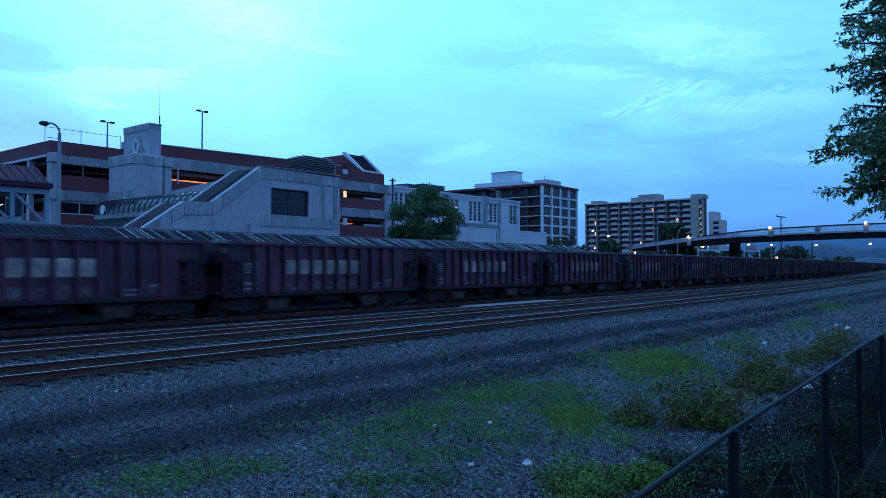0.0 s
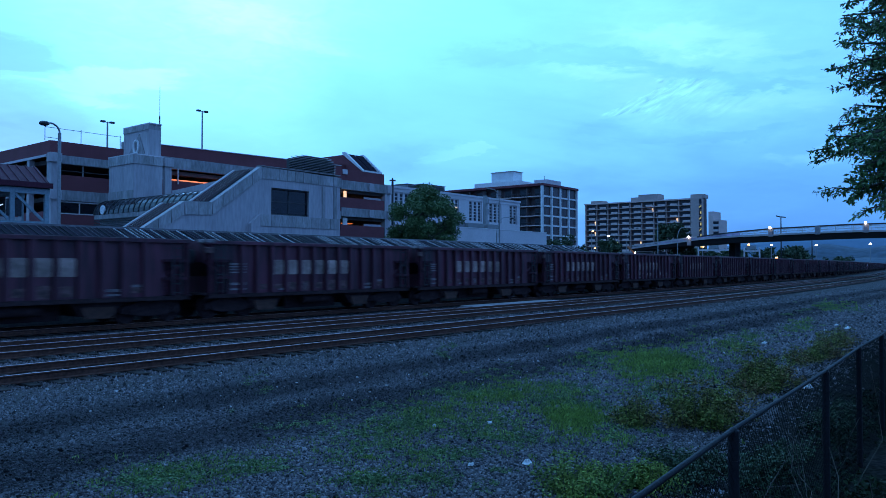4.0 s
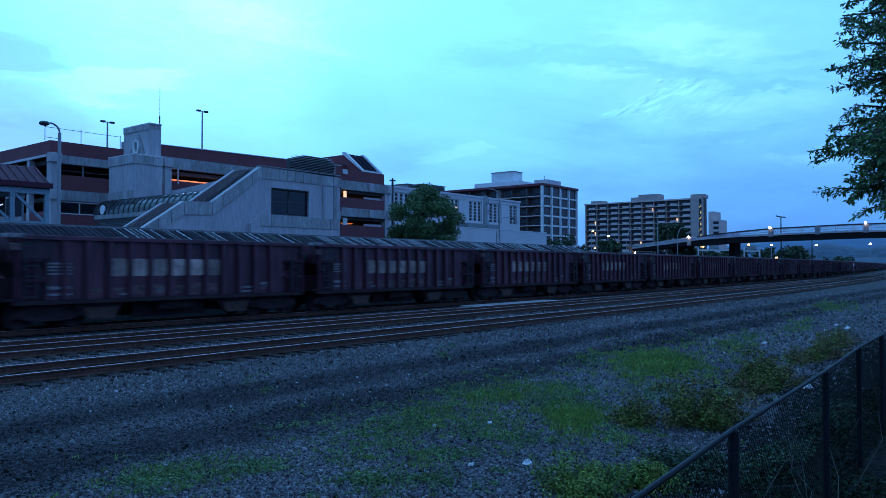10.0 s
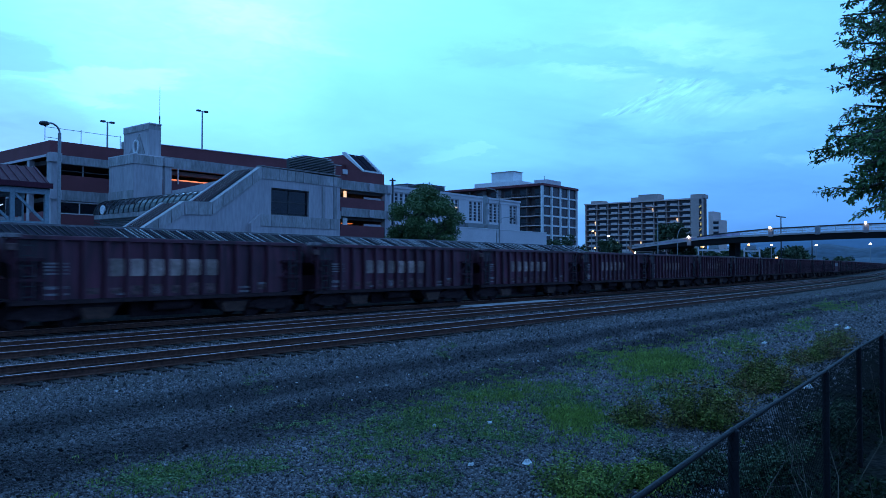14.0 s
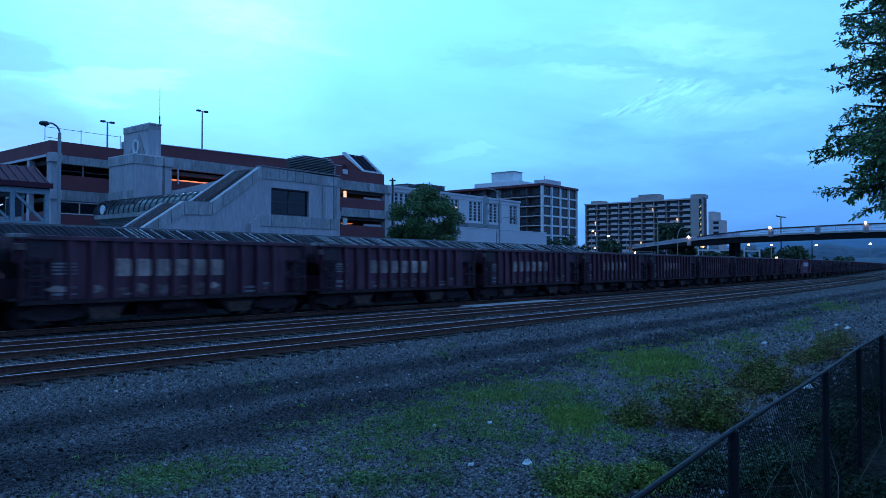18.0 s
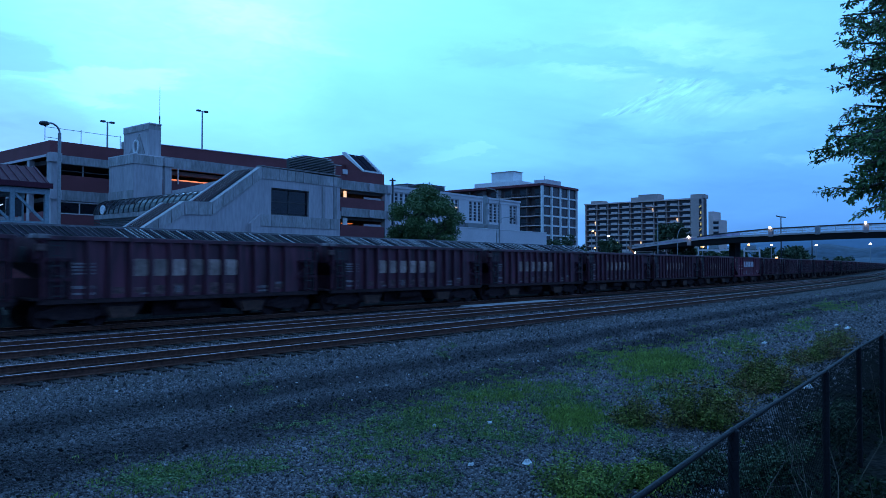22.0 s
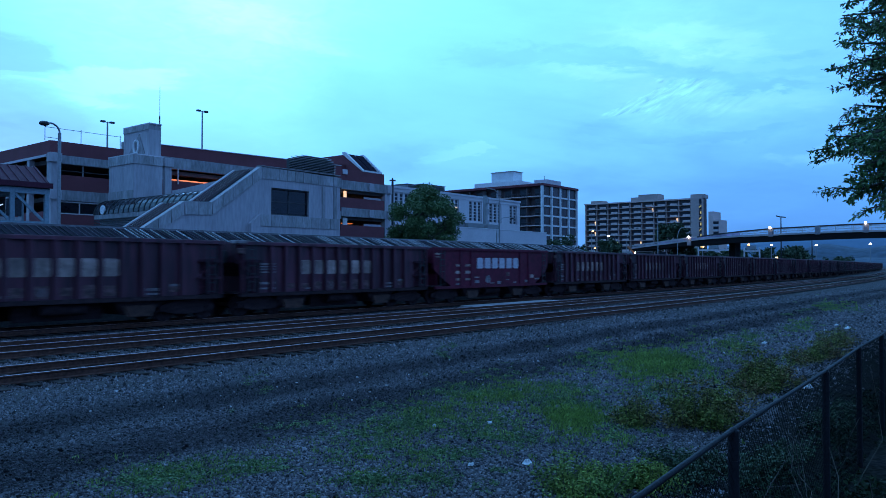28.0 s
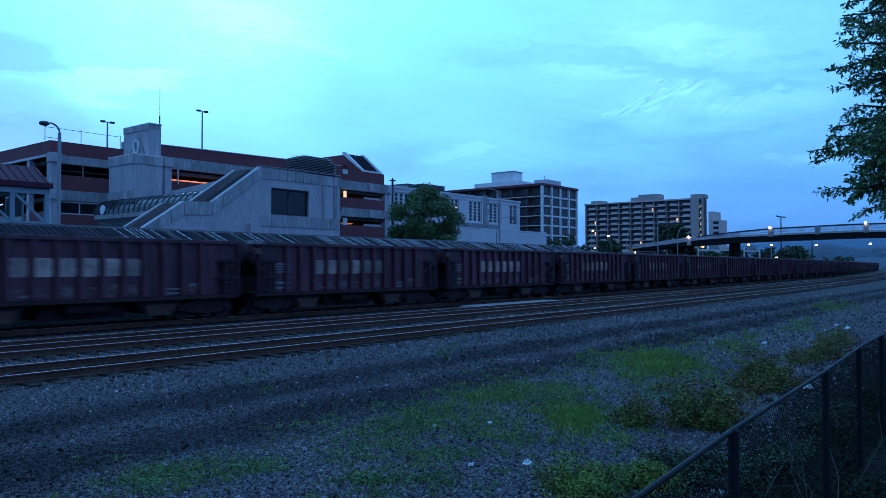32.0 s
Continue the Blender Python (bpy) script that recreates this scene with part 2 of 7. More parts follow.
WHITE_PAINT = mat("white_paint", (0.75, 0.74, 0.72), 0.6, vary=0.12)
WORN_WHITE = mat("worn_cream_lettering", (0.42, 0.285, 0.235), 0.85, vary=0.25, fine=5, coarse=1.6, tint=(0.26, 0.175, 0.15), piece=0.4)
FADED = mat("faded_stencil", (0.26, 0.22, 0.22), 0.85, vary=0.4, fine=8, coarse=3)
WAGON = mat("rusty_dark_wagon_paint", (0.112, 0.022, 0.037), 0.5, vary=0.5, fine=4, coarse=0.8, tint=(0.055, 0.016, 0.024), streak=0.85, piece=0.15, spec=0.42)
WAGON_RED = mat("clean_maroon_wagon_paint", (0.130, 0.012, 0.030), 0.6, spec=0.18, vary=0.2, fine=4, coarse=0.8, tint=(0.090, 0.011, 0.024))
RUST_MARK = mat("rusty_stencil_patch", (0.16, 0.085, 0.08), 0.9, vary=0.45, fine=8, coarse=3)
DUSTY = mat("dusty_hopper_door", (0.085, 0.040, 0.030), 0.9, vary=0.3, coarse=2)
TRUCK_STEEL = mat("dark_cast_steel", (0.055, 0.032, 0.033), 0.85, spec=0.08, vary=0.3, coarse=3)
CLEAN_WHITE = mat("fresh_white_lettering", (0.52, 0.47, 0.50), 0.8, vary=0.12, fine=5, coarse=1.6)
# darker than the wagon paint, for the end bays
BAY_STEEL = mat("dark_end_bay_steel", (0.070, 0.018, 0.027), 0.7, spec=0.2, vary=0.4, coarse=2)
RAIL_SIDE = mat("rusty_rail_steel", (0.11, 0.048, 0.034), 0.85, spec=0.2, vary=0.3, fine=12)
RAIL_TOP = mat("polished_rail_head", (0.56, 0.38, 0.38), 0.7, 0.0, spec=0.25, vary=0.2, coarse=2)
TIE = mat("weathered_sleeper_timber", (0.042, 0.031, 0.027), 0.9, spec=0.1, vary=0.35, fine=10, piece=0.35)
SEAM_ROOF = mat("grey_metal_canopy_roof", (0.024, 0.016, 0.027), 0.8, vary=0.3, coarse=0.8, tint=(0.015, 0.010, 0.017), spec=0.03)
SEAM = mat("pale_roof_seam", (0.034, 0.027, 0.036), 0.7, vary=0.45, fine=3, coarse=2.5, tint=(0.035, 0.03, 0.036), piece=0.9, spec=0.08)
# paler copy of the seam, a highlight painted as base colour
SEAM_GLINT = mat("roof_seam_painted_highlight", (0.30, 0.28, 0.29), 0.6, vary=0.5, fine=2, coarse=2.5, tint=(0.08, 0.07, 0.08), piece=0.9, spec=0.2)
GLASS_DARK = mat("dark_window_glass", (0.012, 0.014, 0.018), 0.06, vary=0.2, bump=0.0)
# pale base colour paints the sky's reflection into the glass
GLASS_GLINT = mat("vault_pane_painted_glint", (0.50, 0.50, 0.52), 0.15, vary=0.2, bump=0.0, piece=0.7)
GLASS_GREY = mat("vault_glazing", (0.035, 0.037, 0.042), 0.12, vary=0.2, bump=0.0, piece=0.5, spec=0.25)
# dark base colour puts the dimness inside the garage into its surfaces
INTERIOR = mat("garage_interior_painted_shade", (0.10, 0.09, 0.085), 0.9, vary=0.2)
DARK_METAL = mat("dark_painted_metal", (0.035, 0.035, 0.038), 0.5, vary=0.2)
GREY_METAL = mat("galvanised_metal", (0.30, 0.30, 0.30), 0.5, 0.4, vary=0.15)
FENCE_STEEL = mat("black_coated_fence_steel", (0.012, 0.012, 0.014), 0.6, spec=0.15, vary=0.25, fine=30)
LOUVRE = mat("grey_louvre_slat", (0.21, 0.205, 0.205), 0.6, vary=0.2, piece=0.15)
LAMP_WHITE = mat("glowing_lamp_glass", (0.9, 0.85, 0.8), 0.4, vary=0.02, bump=0, emit=(1.0, 0.80, 0.72), strength=7)
LAMP_WARM = mat("sodium_lamp_glass", (0.9, 0.6, 0.3), 0.4, vary=0.02, bump=0, emit=(1.0, 0.42, 0.10), strength=9)
# glow for the small ceiling lights and for bounced light on the spandrel
GLOW_ORANGE = mat("orange_sodium_glow", (0.8, 0.4, 0.15), 0.5, vary=0.1, bump=0, emit=(1.0, 0.22, 0.05), strength=1.0)
LIT_ROOM = mat("lit_room_pane", (0.6, 0.45, 0.3), 0.4, vary=0.2, bump=0, emit=(1.0, 0.60, 0.32), strength=1.1)
BARK = mat("grey_brown_bark", (0.09, 0.07, 0.055), 0.95, vary=0.3, fine=20, coarse=3)
LEAF = mat("green_leaves", (0.085, 0.148, 0.044), 0.6, vary=0.2, bump=0, island=0.45)
LEAF_NEAR = mat("locust_leaves", (0.085, 0.165, 0.045), 0.55, vary=0.2, bump=0, island=0.5)
LEAF_DARK = mat("dark_far_leaves", (0.036, 0.060, 0.022), 0.7, vary=0.2, bump=0, island=0.5)
LEAF_FRESH = mat("fresh_weed_leaves", (0.17, 0.20, 0.038), 0.7, vary=0.2, bump=0, island=0.6, spec=0.12, coarse=2.5, tint=(0.10, 0.16, 0.04))
LEAF_BRONZE = mat("bronze_green_weed_leaves", (0.13, 0.170, 0.036), 0.75, vary=0.2, spec=0.1, tint=(0.15, 0.080, 0.04), bump=0, island=0.6, coarse=1.8)
WIRE = mat("dull_black_wire", (0.006, 0.006, 0.007), 0.8, spec=0.05, vary=0.2, bump=0)
GRASS = mat("fresh_grass_blades", (0.195, 0.285, 0.062), 0.6, vary=0.25, bump=0, island=0.5, spec=0.15)
STONE = mat("ballast_stone", (0.175, 0.145, 0.142), 0.9, spec=0.2, vary=0.25, fine=14, coarse=1, bump=0.3, island=0.95)
BALLAST_STONE = mat("oily_ballast_stone", (0.155, 0.126, 0.124), 0.9, spec=0.15, vary=0.25, fine=14, coarse=1, bump=0.3, island=0.8)
BALLAST = mat("track_ballast", (0.080, 0.066, 0.064), 0.95, spec=0.1, vary=0.5, fine=26, coarse=0.9, tint=(0.035, 0.032, 0.030), bump=1.0)
LITTER = mat("pale_litter", (0.6, 0.6, 0.58), 0.8, vary=0.2, fine=20)
BRIDGE = mat("dark_bridge_steel", (0.015, 0.014, 0.014), 0.8, spec=0.1, vary=0.2, coarse=0.4)
BRIDGE_WALL = mat("pale_bridge_parapet", (0.42, 0.40, 0.40), 0.85, vary=0.2, coarse=0.5, piece=0.1)
MURAL = mat("faded_mural_panel", (0.42, 0.26, 0.40), 0.8, vary=0.3, fine=1.2, coarse=0.7, tint=(0.30, 0.33, 0.38), piece=0.25)
# woods tinted blue: the distance haze is in the base colour
HILL = mat("wooded_hill_painted_haze", (0.040, 0.066, 0.095), 0.95, vary=0.3, fine=0.05, coarse=0.01, bump=0)
SOIL = mat("platform_concrete", (0.10, 0.10, 0.095), 0.9, vary=0.2)
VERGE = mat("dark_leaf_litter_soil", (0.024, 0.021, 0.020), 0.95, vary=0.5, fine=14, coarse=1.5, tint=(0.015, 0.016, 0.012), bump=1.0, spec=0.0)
BEIGE = mat("beige_rendered_wall", (0.64, 0.47, 0.42), 0.85, vary=0.12, coarse=0.2, tint=(0.55, 0.41, 0.37))
LAMP_STAIR = mat("yellow_stair_light", (0.6, 0.5, 0.2), 0.4, vary=0.2, bump=0, emit=(0.9, 0.62, 0.14), strength=0.5)
# base colour is mostly painted haze, paler and bluer than the hills
RIDGE = mat("ridge_painted_haze", (0.090, 0.150, 0.215), 0.95, vary=0.05, fine=0.05, coarse=0.004, bump=0)
GLASS_BROWN = mat("bronze_tinted_glass", (0.085, 0.060, 0.062), 0.25, vary=0.3, bump=0, piece=0.3, spec=0.3)
DRY = mat("dry_yellow_grass", (0.27, 0.24, 0.10), 0.8, vary=0.3, bump=0, island=0.5, spec=0.1)
CROSSING = mat("worn_pale_crossing_concrete", (0.34, 0.29, 0.285), 0.85, vary=0.25, fine=6, coarse=1.2, tint=(0.24, 0.21, 0.205), piece=0.15)
TAN = mat("tan_brick_wall", (0.46, 0.34, 0.30), 0.9, vary=0.15, coarse=0.2, tint=(0.38, 0.29, 0.26))
# brown wall, darkened in its base colour to paint in balcony shade
RECESS_SHADE = mat("brown_wall_painted_shade", (0.125, 0.088, 0.086), 0.9, vary=0.3, coarse=0.5)
LAMP_COOL = mat("cool_tube_lamp", (0.8, 0.85, 0.9), 0.4, vary=0.02, bump=0, emit=(0.55, 0.72, 1.0), strength=1.2)
PARAPET = mat("grey_bridge_parapet_mesh", (0.26, 0.25, 0.26), 0.85, vary=0.2, coarse=0.5)
WEED = mat("creeping_weed_leaves", (0.125, 0.195, 0.076), 0.7, vary=0.25, bump=0, island=0.55, spec=0.12, coarse=1.2, tint=(0.090, 0.138, 0.054))
PALE_STONE = mat("pale_limestone_chip", (0.36, 0.34, 0.33), 0.9, spec=0.15, vary=0.2, fine=14, bump=0.2, island=0.5)
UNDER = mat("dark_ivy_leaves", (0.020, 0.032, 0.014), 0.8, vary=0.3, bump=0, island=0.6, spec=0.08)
BOOM = mat("orange_boom_paint", (0.55, 0.16, 0.05), 0.6, vary=0.2, fine=3)
TWIG = mat("dry_pale_stalk", (0.11, 0.09, 0.07), 0.9, vary=0.3)


def lane_soil(m, lane, speckle=False):
    """Darker, oil-soaked wheel lanes of the service road along the tracks, laid over a gravel material."""
    n, l = m.node_tree.nodes, m.node_tree.links
    b = n["Principled BSDF"]
    src = b.inputs["Base Color"].links[0].from_socket
    co = n.new("ShaderNodeTexCoord").outputs["Object"]
    if speckle:
        stones = n.new("ShaderNodeTexVoronoi")
        stones.inputs["Scale"].default_value = 24
        l.new(co, stones.inputs["Vector"])
        bw = n.new("ShaderNodeSeparateColor")
        l.new(stones.outputs["Color"], bw.inputs[0])
        r = n.new("ShaderNodeMapRange")
        r.inputs[3].default_value, r.inputs[4].default_value = 0.2, 2.2
        l.new(bw.outputs[0], r.inputs[0])
        cc = n.new("ShaderNodeCombineXYZ")
        for i in range(3):
            l.new(r.outputs[0], cc.inputs[i])
        mult = n.new("ShaderNodeMixRGB")
        mult.blend_type, mult.inputs[0].default_value = "MULTIPLY", 1.0
        l.new(src, mult.inputs[1])
        l.new(cc.outputs[0], mult.inputs[2])
        src = mult.outputs[0]
    sx = n.new("ShaderNodeSeparateXYZ")
    l.new(co, sx.inputs[0])
    wob = n.new("ShaderNodeTexNoise")
    wob.inputs["Scale"].default_value, wob.inputs["Detail"].default_value = 0.5, 5
    l.new(co, wob.inputs["Vector"])

    def mth(op, a, c):
        q = n.new("ShaderNodeMath")
        q.operation = op
        for i, v in enumerate((a, c)):
            if isinstance(v, (int, float)):
                q.inputs[i].default_value = v
            else:
                l.new(v, q.inputs[i])
        return q.outputs[0]

    y = mth("ADD", sx.outputs[1], mth("MULTIPLY", mth("SUBTRACT", wob.outputs[0], 0.5), 1.8))
    lanes = None
    for centre, half in ((11.7, 0.95), (9.3, 0.9)):
        d = mth("DIVIDE", mth("ABSOLUTE", mth("SUBTRACT", y, centre), 0), half)
        k = mth("MINIMUM", mth("MAXIMUM", mth("SUBTRACT", 1.4, d), 0.0), 1.0)
        lanes = k if lanes is None else mth("MAXIMUM", lanes, k)
    lane_mix = n.new("ShaderNodeMixRGB")
    lane_mix.blend_type = "MULTIPLY"
    l.new(lanes, lane_mix.inputs[0])
    l.new(src, lane_mix.inputs[1])
    lane_mix.inputs[2].default_value = (lane, lane * 0.96, lane * 0.98, 1)
    l.new(lane_mix.outputs[0], b.inputs["Base Color"])
    return m


GROUND = lane_soil(mat("gravel_yard_ground", (0.056, 0.050, 0.051), 0.95, spec=0.05, vary=0.6, fine=30, coarse=0.35, tint=(0.050, 0.046, 0.046), bump=1.0), 0.5, True)
YARD_STONE = lane_soil(mat("yard_gravel_stone", (0.152, 0.134, 0.134), 0.9, spec=0.12, vary=0.25, fine=14, coarse=0.4, tint=(0.105, 0.095, 0.096), bump=0.3, island=0.85), 0.36)


# ---- building helpers ----
class Geo:
    """Collects faces of one mesh; off is subtracted, so that places can be given in the world."""

    def __init__(self, off=(0, 0, 0)):
        self.v, self.f, self.off = [], [], off

    def add(self, vs, fs):
        k = len(self.v)
        o = self.off
        self.v += [(x - o[0], y - o[1], z - o[2]) for x, y, z in vs]
        self.f += [tuple(i + k for i in q) for q in fs]
        return self

    def box(self, x0, y0, z0, x1, y1, z1):
        return self.add([(x0, y0, z0), (x1, y0, z0), (x1, y1, z0), (x0, y1, z0), (x0, y0, z1), (x1, y0, z1), (x1, y1, z1), (x0, y1, z1)],
                        [(3, 2, 1, 0), (4, 5, 6, 7), (0, 1, 5, 4), (1, 2, 6, 5), (2, 3, 7, 6), (3, 0, 4, 7)])

    def chamfer(self, x0, y0, z0, x1, y1, z1, c=0.02):
        """A box with its edges along z and its top rim cut."""
        p = [(x0 + c, y0), (x1 - c, y0), (x1, y0 + c), (x1, y1 - c), (x1 - c, y1), (x0 + c, y1), (x0, y1 - c), (x0, y0 + c)]
        q = [(x0 + 2 * c, y0 + c), (x1 - 2 * c, y0 + c), (x1 - c, y0 + 2 * c), (x1 - c, y1 - 2 * c), (x1 - 2 * c, y1 - c), (x0 + 2 * c, y1 - c), (x0 + c, y1 - 2 * c), (x0 + c, y0 + 2 * c)]
        vs = [(a, b, z0) for a, b in p] + [(a, b, z1 - c) for a, b in p] + [(a, b, z1) for a, b in q]
        fs = [tuple(range(7, -1, -1)), tuple(range(16, 24))]
        for s in (0, 8):
            fs += [(s + i, s + (i + 1) % 8, s + 8 + (i + 1) % 8, s + 8 + i) for i in range(8)]
        return self.add(vs, fs)

    def prism(self, poly, axis, a, b):
        """A polygon of the two other axes, drawn out along axis from a to b."""
        def at(p, w):
            return {"x": (w, p[0], p[1]), "y": (p[0], w, p[1]), "z": (p[0], p[1], w)}[axis]
        n = len(poly)
        return self.add([at(p, a) for p in poly] + [at(p, b) for p in poly],
                        [tuple(range(n)), tuple(range(2 * n - 1, n - 1, -1))] + [(i, i + n, (i + 1) % n + n, (i + 1) % n) for i in range(n)])

    def tube(self, p, q, r, n=8, r2=None):
        p, q = Vector(p), Vector(q)
        d = (q - p).normalized()
        s = d.orthogonal().normalized()
        t = d.cross(s)
        r2 = r if r2 is None else r2
        ring = [(math.cos(2 * math.pi * i / n), math.sin(2 * math.pi * i / n)) for i in range(n)]
        vs = [tuple(p + r * (c * s + e * t)) for c, e in ring] + [tuple(q + r2 * (c * s + e * t)) for c, e in ring]
        return self.add(vs, [tuple(range(n - 1, -1, -1)), tuple(range(n, 2 * n))] + [(i, (i + 1) % n, (i + 1) % n + n, i + n) for i in range(n)])

    def pipe(self, points, r, n=8):
        for p, q in zip(points, points[1:]):
            self.tube(p, q, r, n)
        return self

    def beam(self, p, q, w, h):
        """A square bar between two points."""
        p, q = Vector(p), Vector(q)
        d = (q - p).normalized()
        s = d.cross(Vector((0, 0, 1)))
        s = s.normalized() if s.length > 1e-4 else Vector((1, 0, 0))
        t = s.cross(d)
        vs = [tuple(e + a * s * w / 2 + b * t * h / 2) for e in (p, q) for a, b in ((-1, -1), (1, -1), (1, 1), (-1, 1))]
        return self.add(vs, [(3, 2, 1, 0), (4, 5, 6, 7), (0, 1, 5, 4), (1, 2, 6, 5), (2, 3, 7, 6), (3, 0, 4, 7)])

    def ball(self, c, r, n=8, flat=1.0):
        vs, fs = [], []
        m = n // 2
        for j in range(m + 1):
            a = math.pi * j / m
            for i in range(n):
                b = 2 * math.pi * i / n
                vs.append((c[0] + r * math.sin(a) * math.cos(b), c[1] + r * math.sin(a) * math.sin(b), c[2] + flat * r * math.cos(a)))
        for j in range(m):
            fs += [(j * n + i, (j + 1) * n + i, (j + 1) * n + (i + 1) % n, j * n + (i + 1) % n) for i in range(n)]
        return self.add(vs, fs)


def mesh_of(name, geo, material, smooth=False):
    me = bpy.data.meshes.new(name)
    me.from_pydata(geo.v, [], geo.f)
    if len(geo.f) < 4000:
        bm = bmesh.new()
        bm.from_mesh(me)
        bmesh.ops.recalc_face_normals(bm, faces=bm.faces)
        bm.to_mesh(me)
        bm.free()
    me.materials.append(material)
    if smooth:
        me.shade_smooth()
        me.set_sharp_from_angle(angle=radians(40))
    return me


def thing(name, place, label, category, group="", kind=""):
    ob = new(name)
    ob.empty_display_size = 0.2
    ob.location = place
    return tagged(ob, label, category, group, kind)


def part(name, geo, material, parent, label="", smooth=False, kind=""):
    """Links one mesh as a part under a thing or a part; geo may also be a ready mesh."""
    ob = new(name, geo if isinstance(geo, bpy.types.Mesh) else mesh_of(name, geo, material, smooth))
    ob.parent = parent
    return tagged(ob, label, kind=kind)


def solid(name, geo, material, label="", category="", group="", kind="", smooth=False):
    """A top-level thing of one mesh."""
    return tagged(new(name, mesh_of(name, geo, material, smooth)), label, category, group, kind)


def leaf_cloud(centres, radii, count, size, rng, shape=0.5, flat=0.35):
    """Leaves strewn in uneven clumps: many small folded quads, as arrays of points."""
    g = Geo()
    centres, radii = np.array(centres, float), np.array(radii, float)
    pick = rng.choice(len(centres), count, p=radii.prod(axis=1) ** 0.67 / (radii.prod(axis=1) ** 0.67).sum())
    u = rng.normal(size=(count, 3))
    u /= np.linalg.norm(u, axis=1)[:, None]
    r = rng.random(count) ** shape
    p = centres[pick] + u * r[:, None] * radii[pick]
    a = rng.normal(size=(count, 3))
    a[:, 2] *= flat + 0.4
    a /= np.linalg.norm(a, axis=1)[:, None]
    b = np.cross(a, rng.normal(size=(count, 3)))
    b /= np.linalg.norm(b, axis=1)[:, None]
    s = size * (0.6 + 0.8 * rng.random(count))[:, None]
    v = np.stack([p - a * s, p + b * s * 0.42, p + a * s, p - b * s * 0.42], axis=1).reshape(-1, 3)
    g.v = [tuple(x) for x in v.tolist()]
    g.f = [(4 * i, 4 * i + 1, 4 * i + 2, 4 * i + 3) for i in range(count)]
    return g


# ---- ground and tracks ----
TRACKS = (16.1, 20.25, 26.5)
TRACK_GRASS = 17.75


def bend(x):
    """How far the tracks have curved aside at x, and the slope of their course there."""
    if x < 28:
        return 0.0, 0.0
    if x < 48:
        return 0.00055 * (x - 28) ** 2, 0.0011 * (x - 28)
    u = min(x, 220) - 48
    k = 0.022 + 0.00048 * u
    return 0.22 + 0.022 * u + 0.00024 * u * u + k * max(x - 220, 0), k


def along(profile, x0, x1, lift=0.0):
    """A profile of y and z drawn out along the curving course of the tracks."""
    g = Geo()
    xs = [x0] + [x for x in (30, 35, 40, 45, 50, 60, 70, 80, 90, 100, 115, 130, 145, 160, 180, 200, 220) if x0 < x < x1] + [x1]
    n = len(profile)
    for x in xs:
        c = bend(x)[0]
        g.v += [(x, y + c, z + lift) for y, z in profile]
    g.f = [tuple(range(n)), tuple(range(len(g.v) - 1, len(g.v) - n - 1, -1))]
    for k in range(len(xs) - 1):
        g.f += [(k * n + i, (k + 1) * n + i, (k + 1) * n + (i + 1) % n, k * n + (i + 1) % n) for i in range(n)]
    return g


def ground():
    g = Geo()
    xs = [-3000, -200, -20, 0, 20, 60, 200, 600, 3000]
    ys = [-3000, -200, -20, 0, 13.4, 13.9, 29.4, 29.8, 36, 200, 600, 3000]
    for x in xs:
        for y in ys:
            g.v.append((x, y, -0.3))
    m = len(ys)
    g.f = [(i * m + j, (i + 1) * m + j, (i + 1) * m + j + 1, i * m + j + 1) for i in range(len(xs) - 1) for j in range(m - 1)]
    solid("ground", g, GROUND, "dark grey gravel yard ground beside the tracks", "ground", kind="structure")
    bed = along([(14.1, -0.3), (14.8, -0.215), (28.6, -0.215), (29.6, -0.3)], -150, 900)
    solid("ballast_bed", bed, BALLAST, "dark oily crushed stone under the tracks", "ballast", kind="structure")


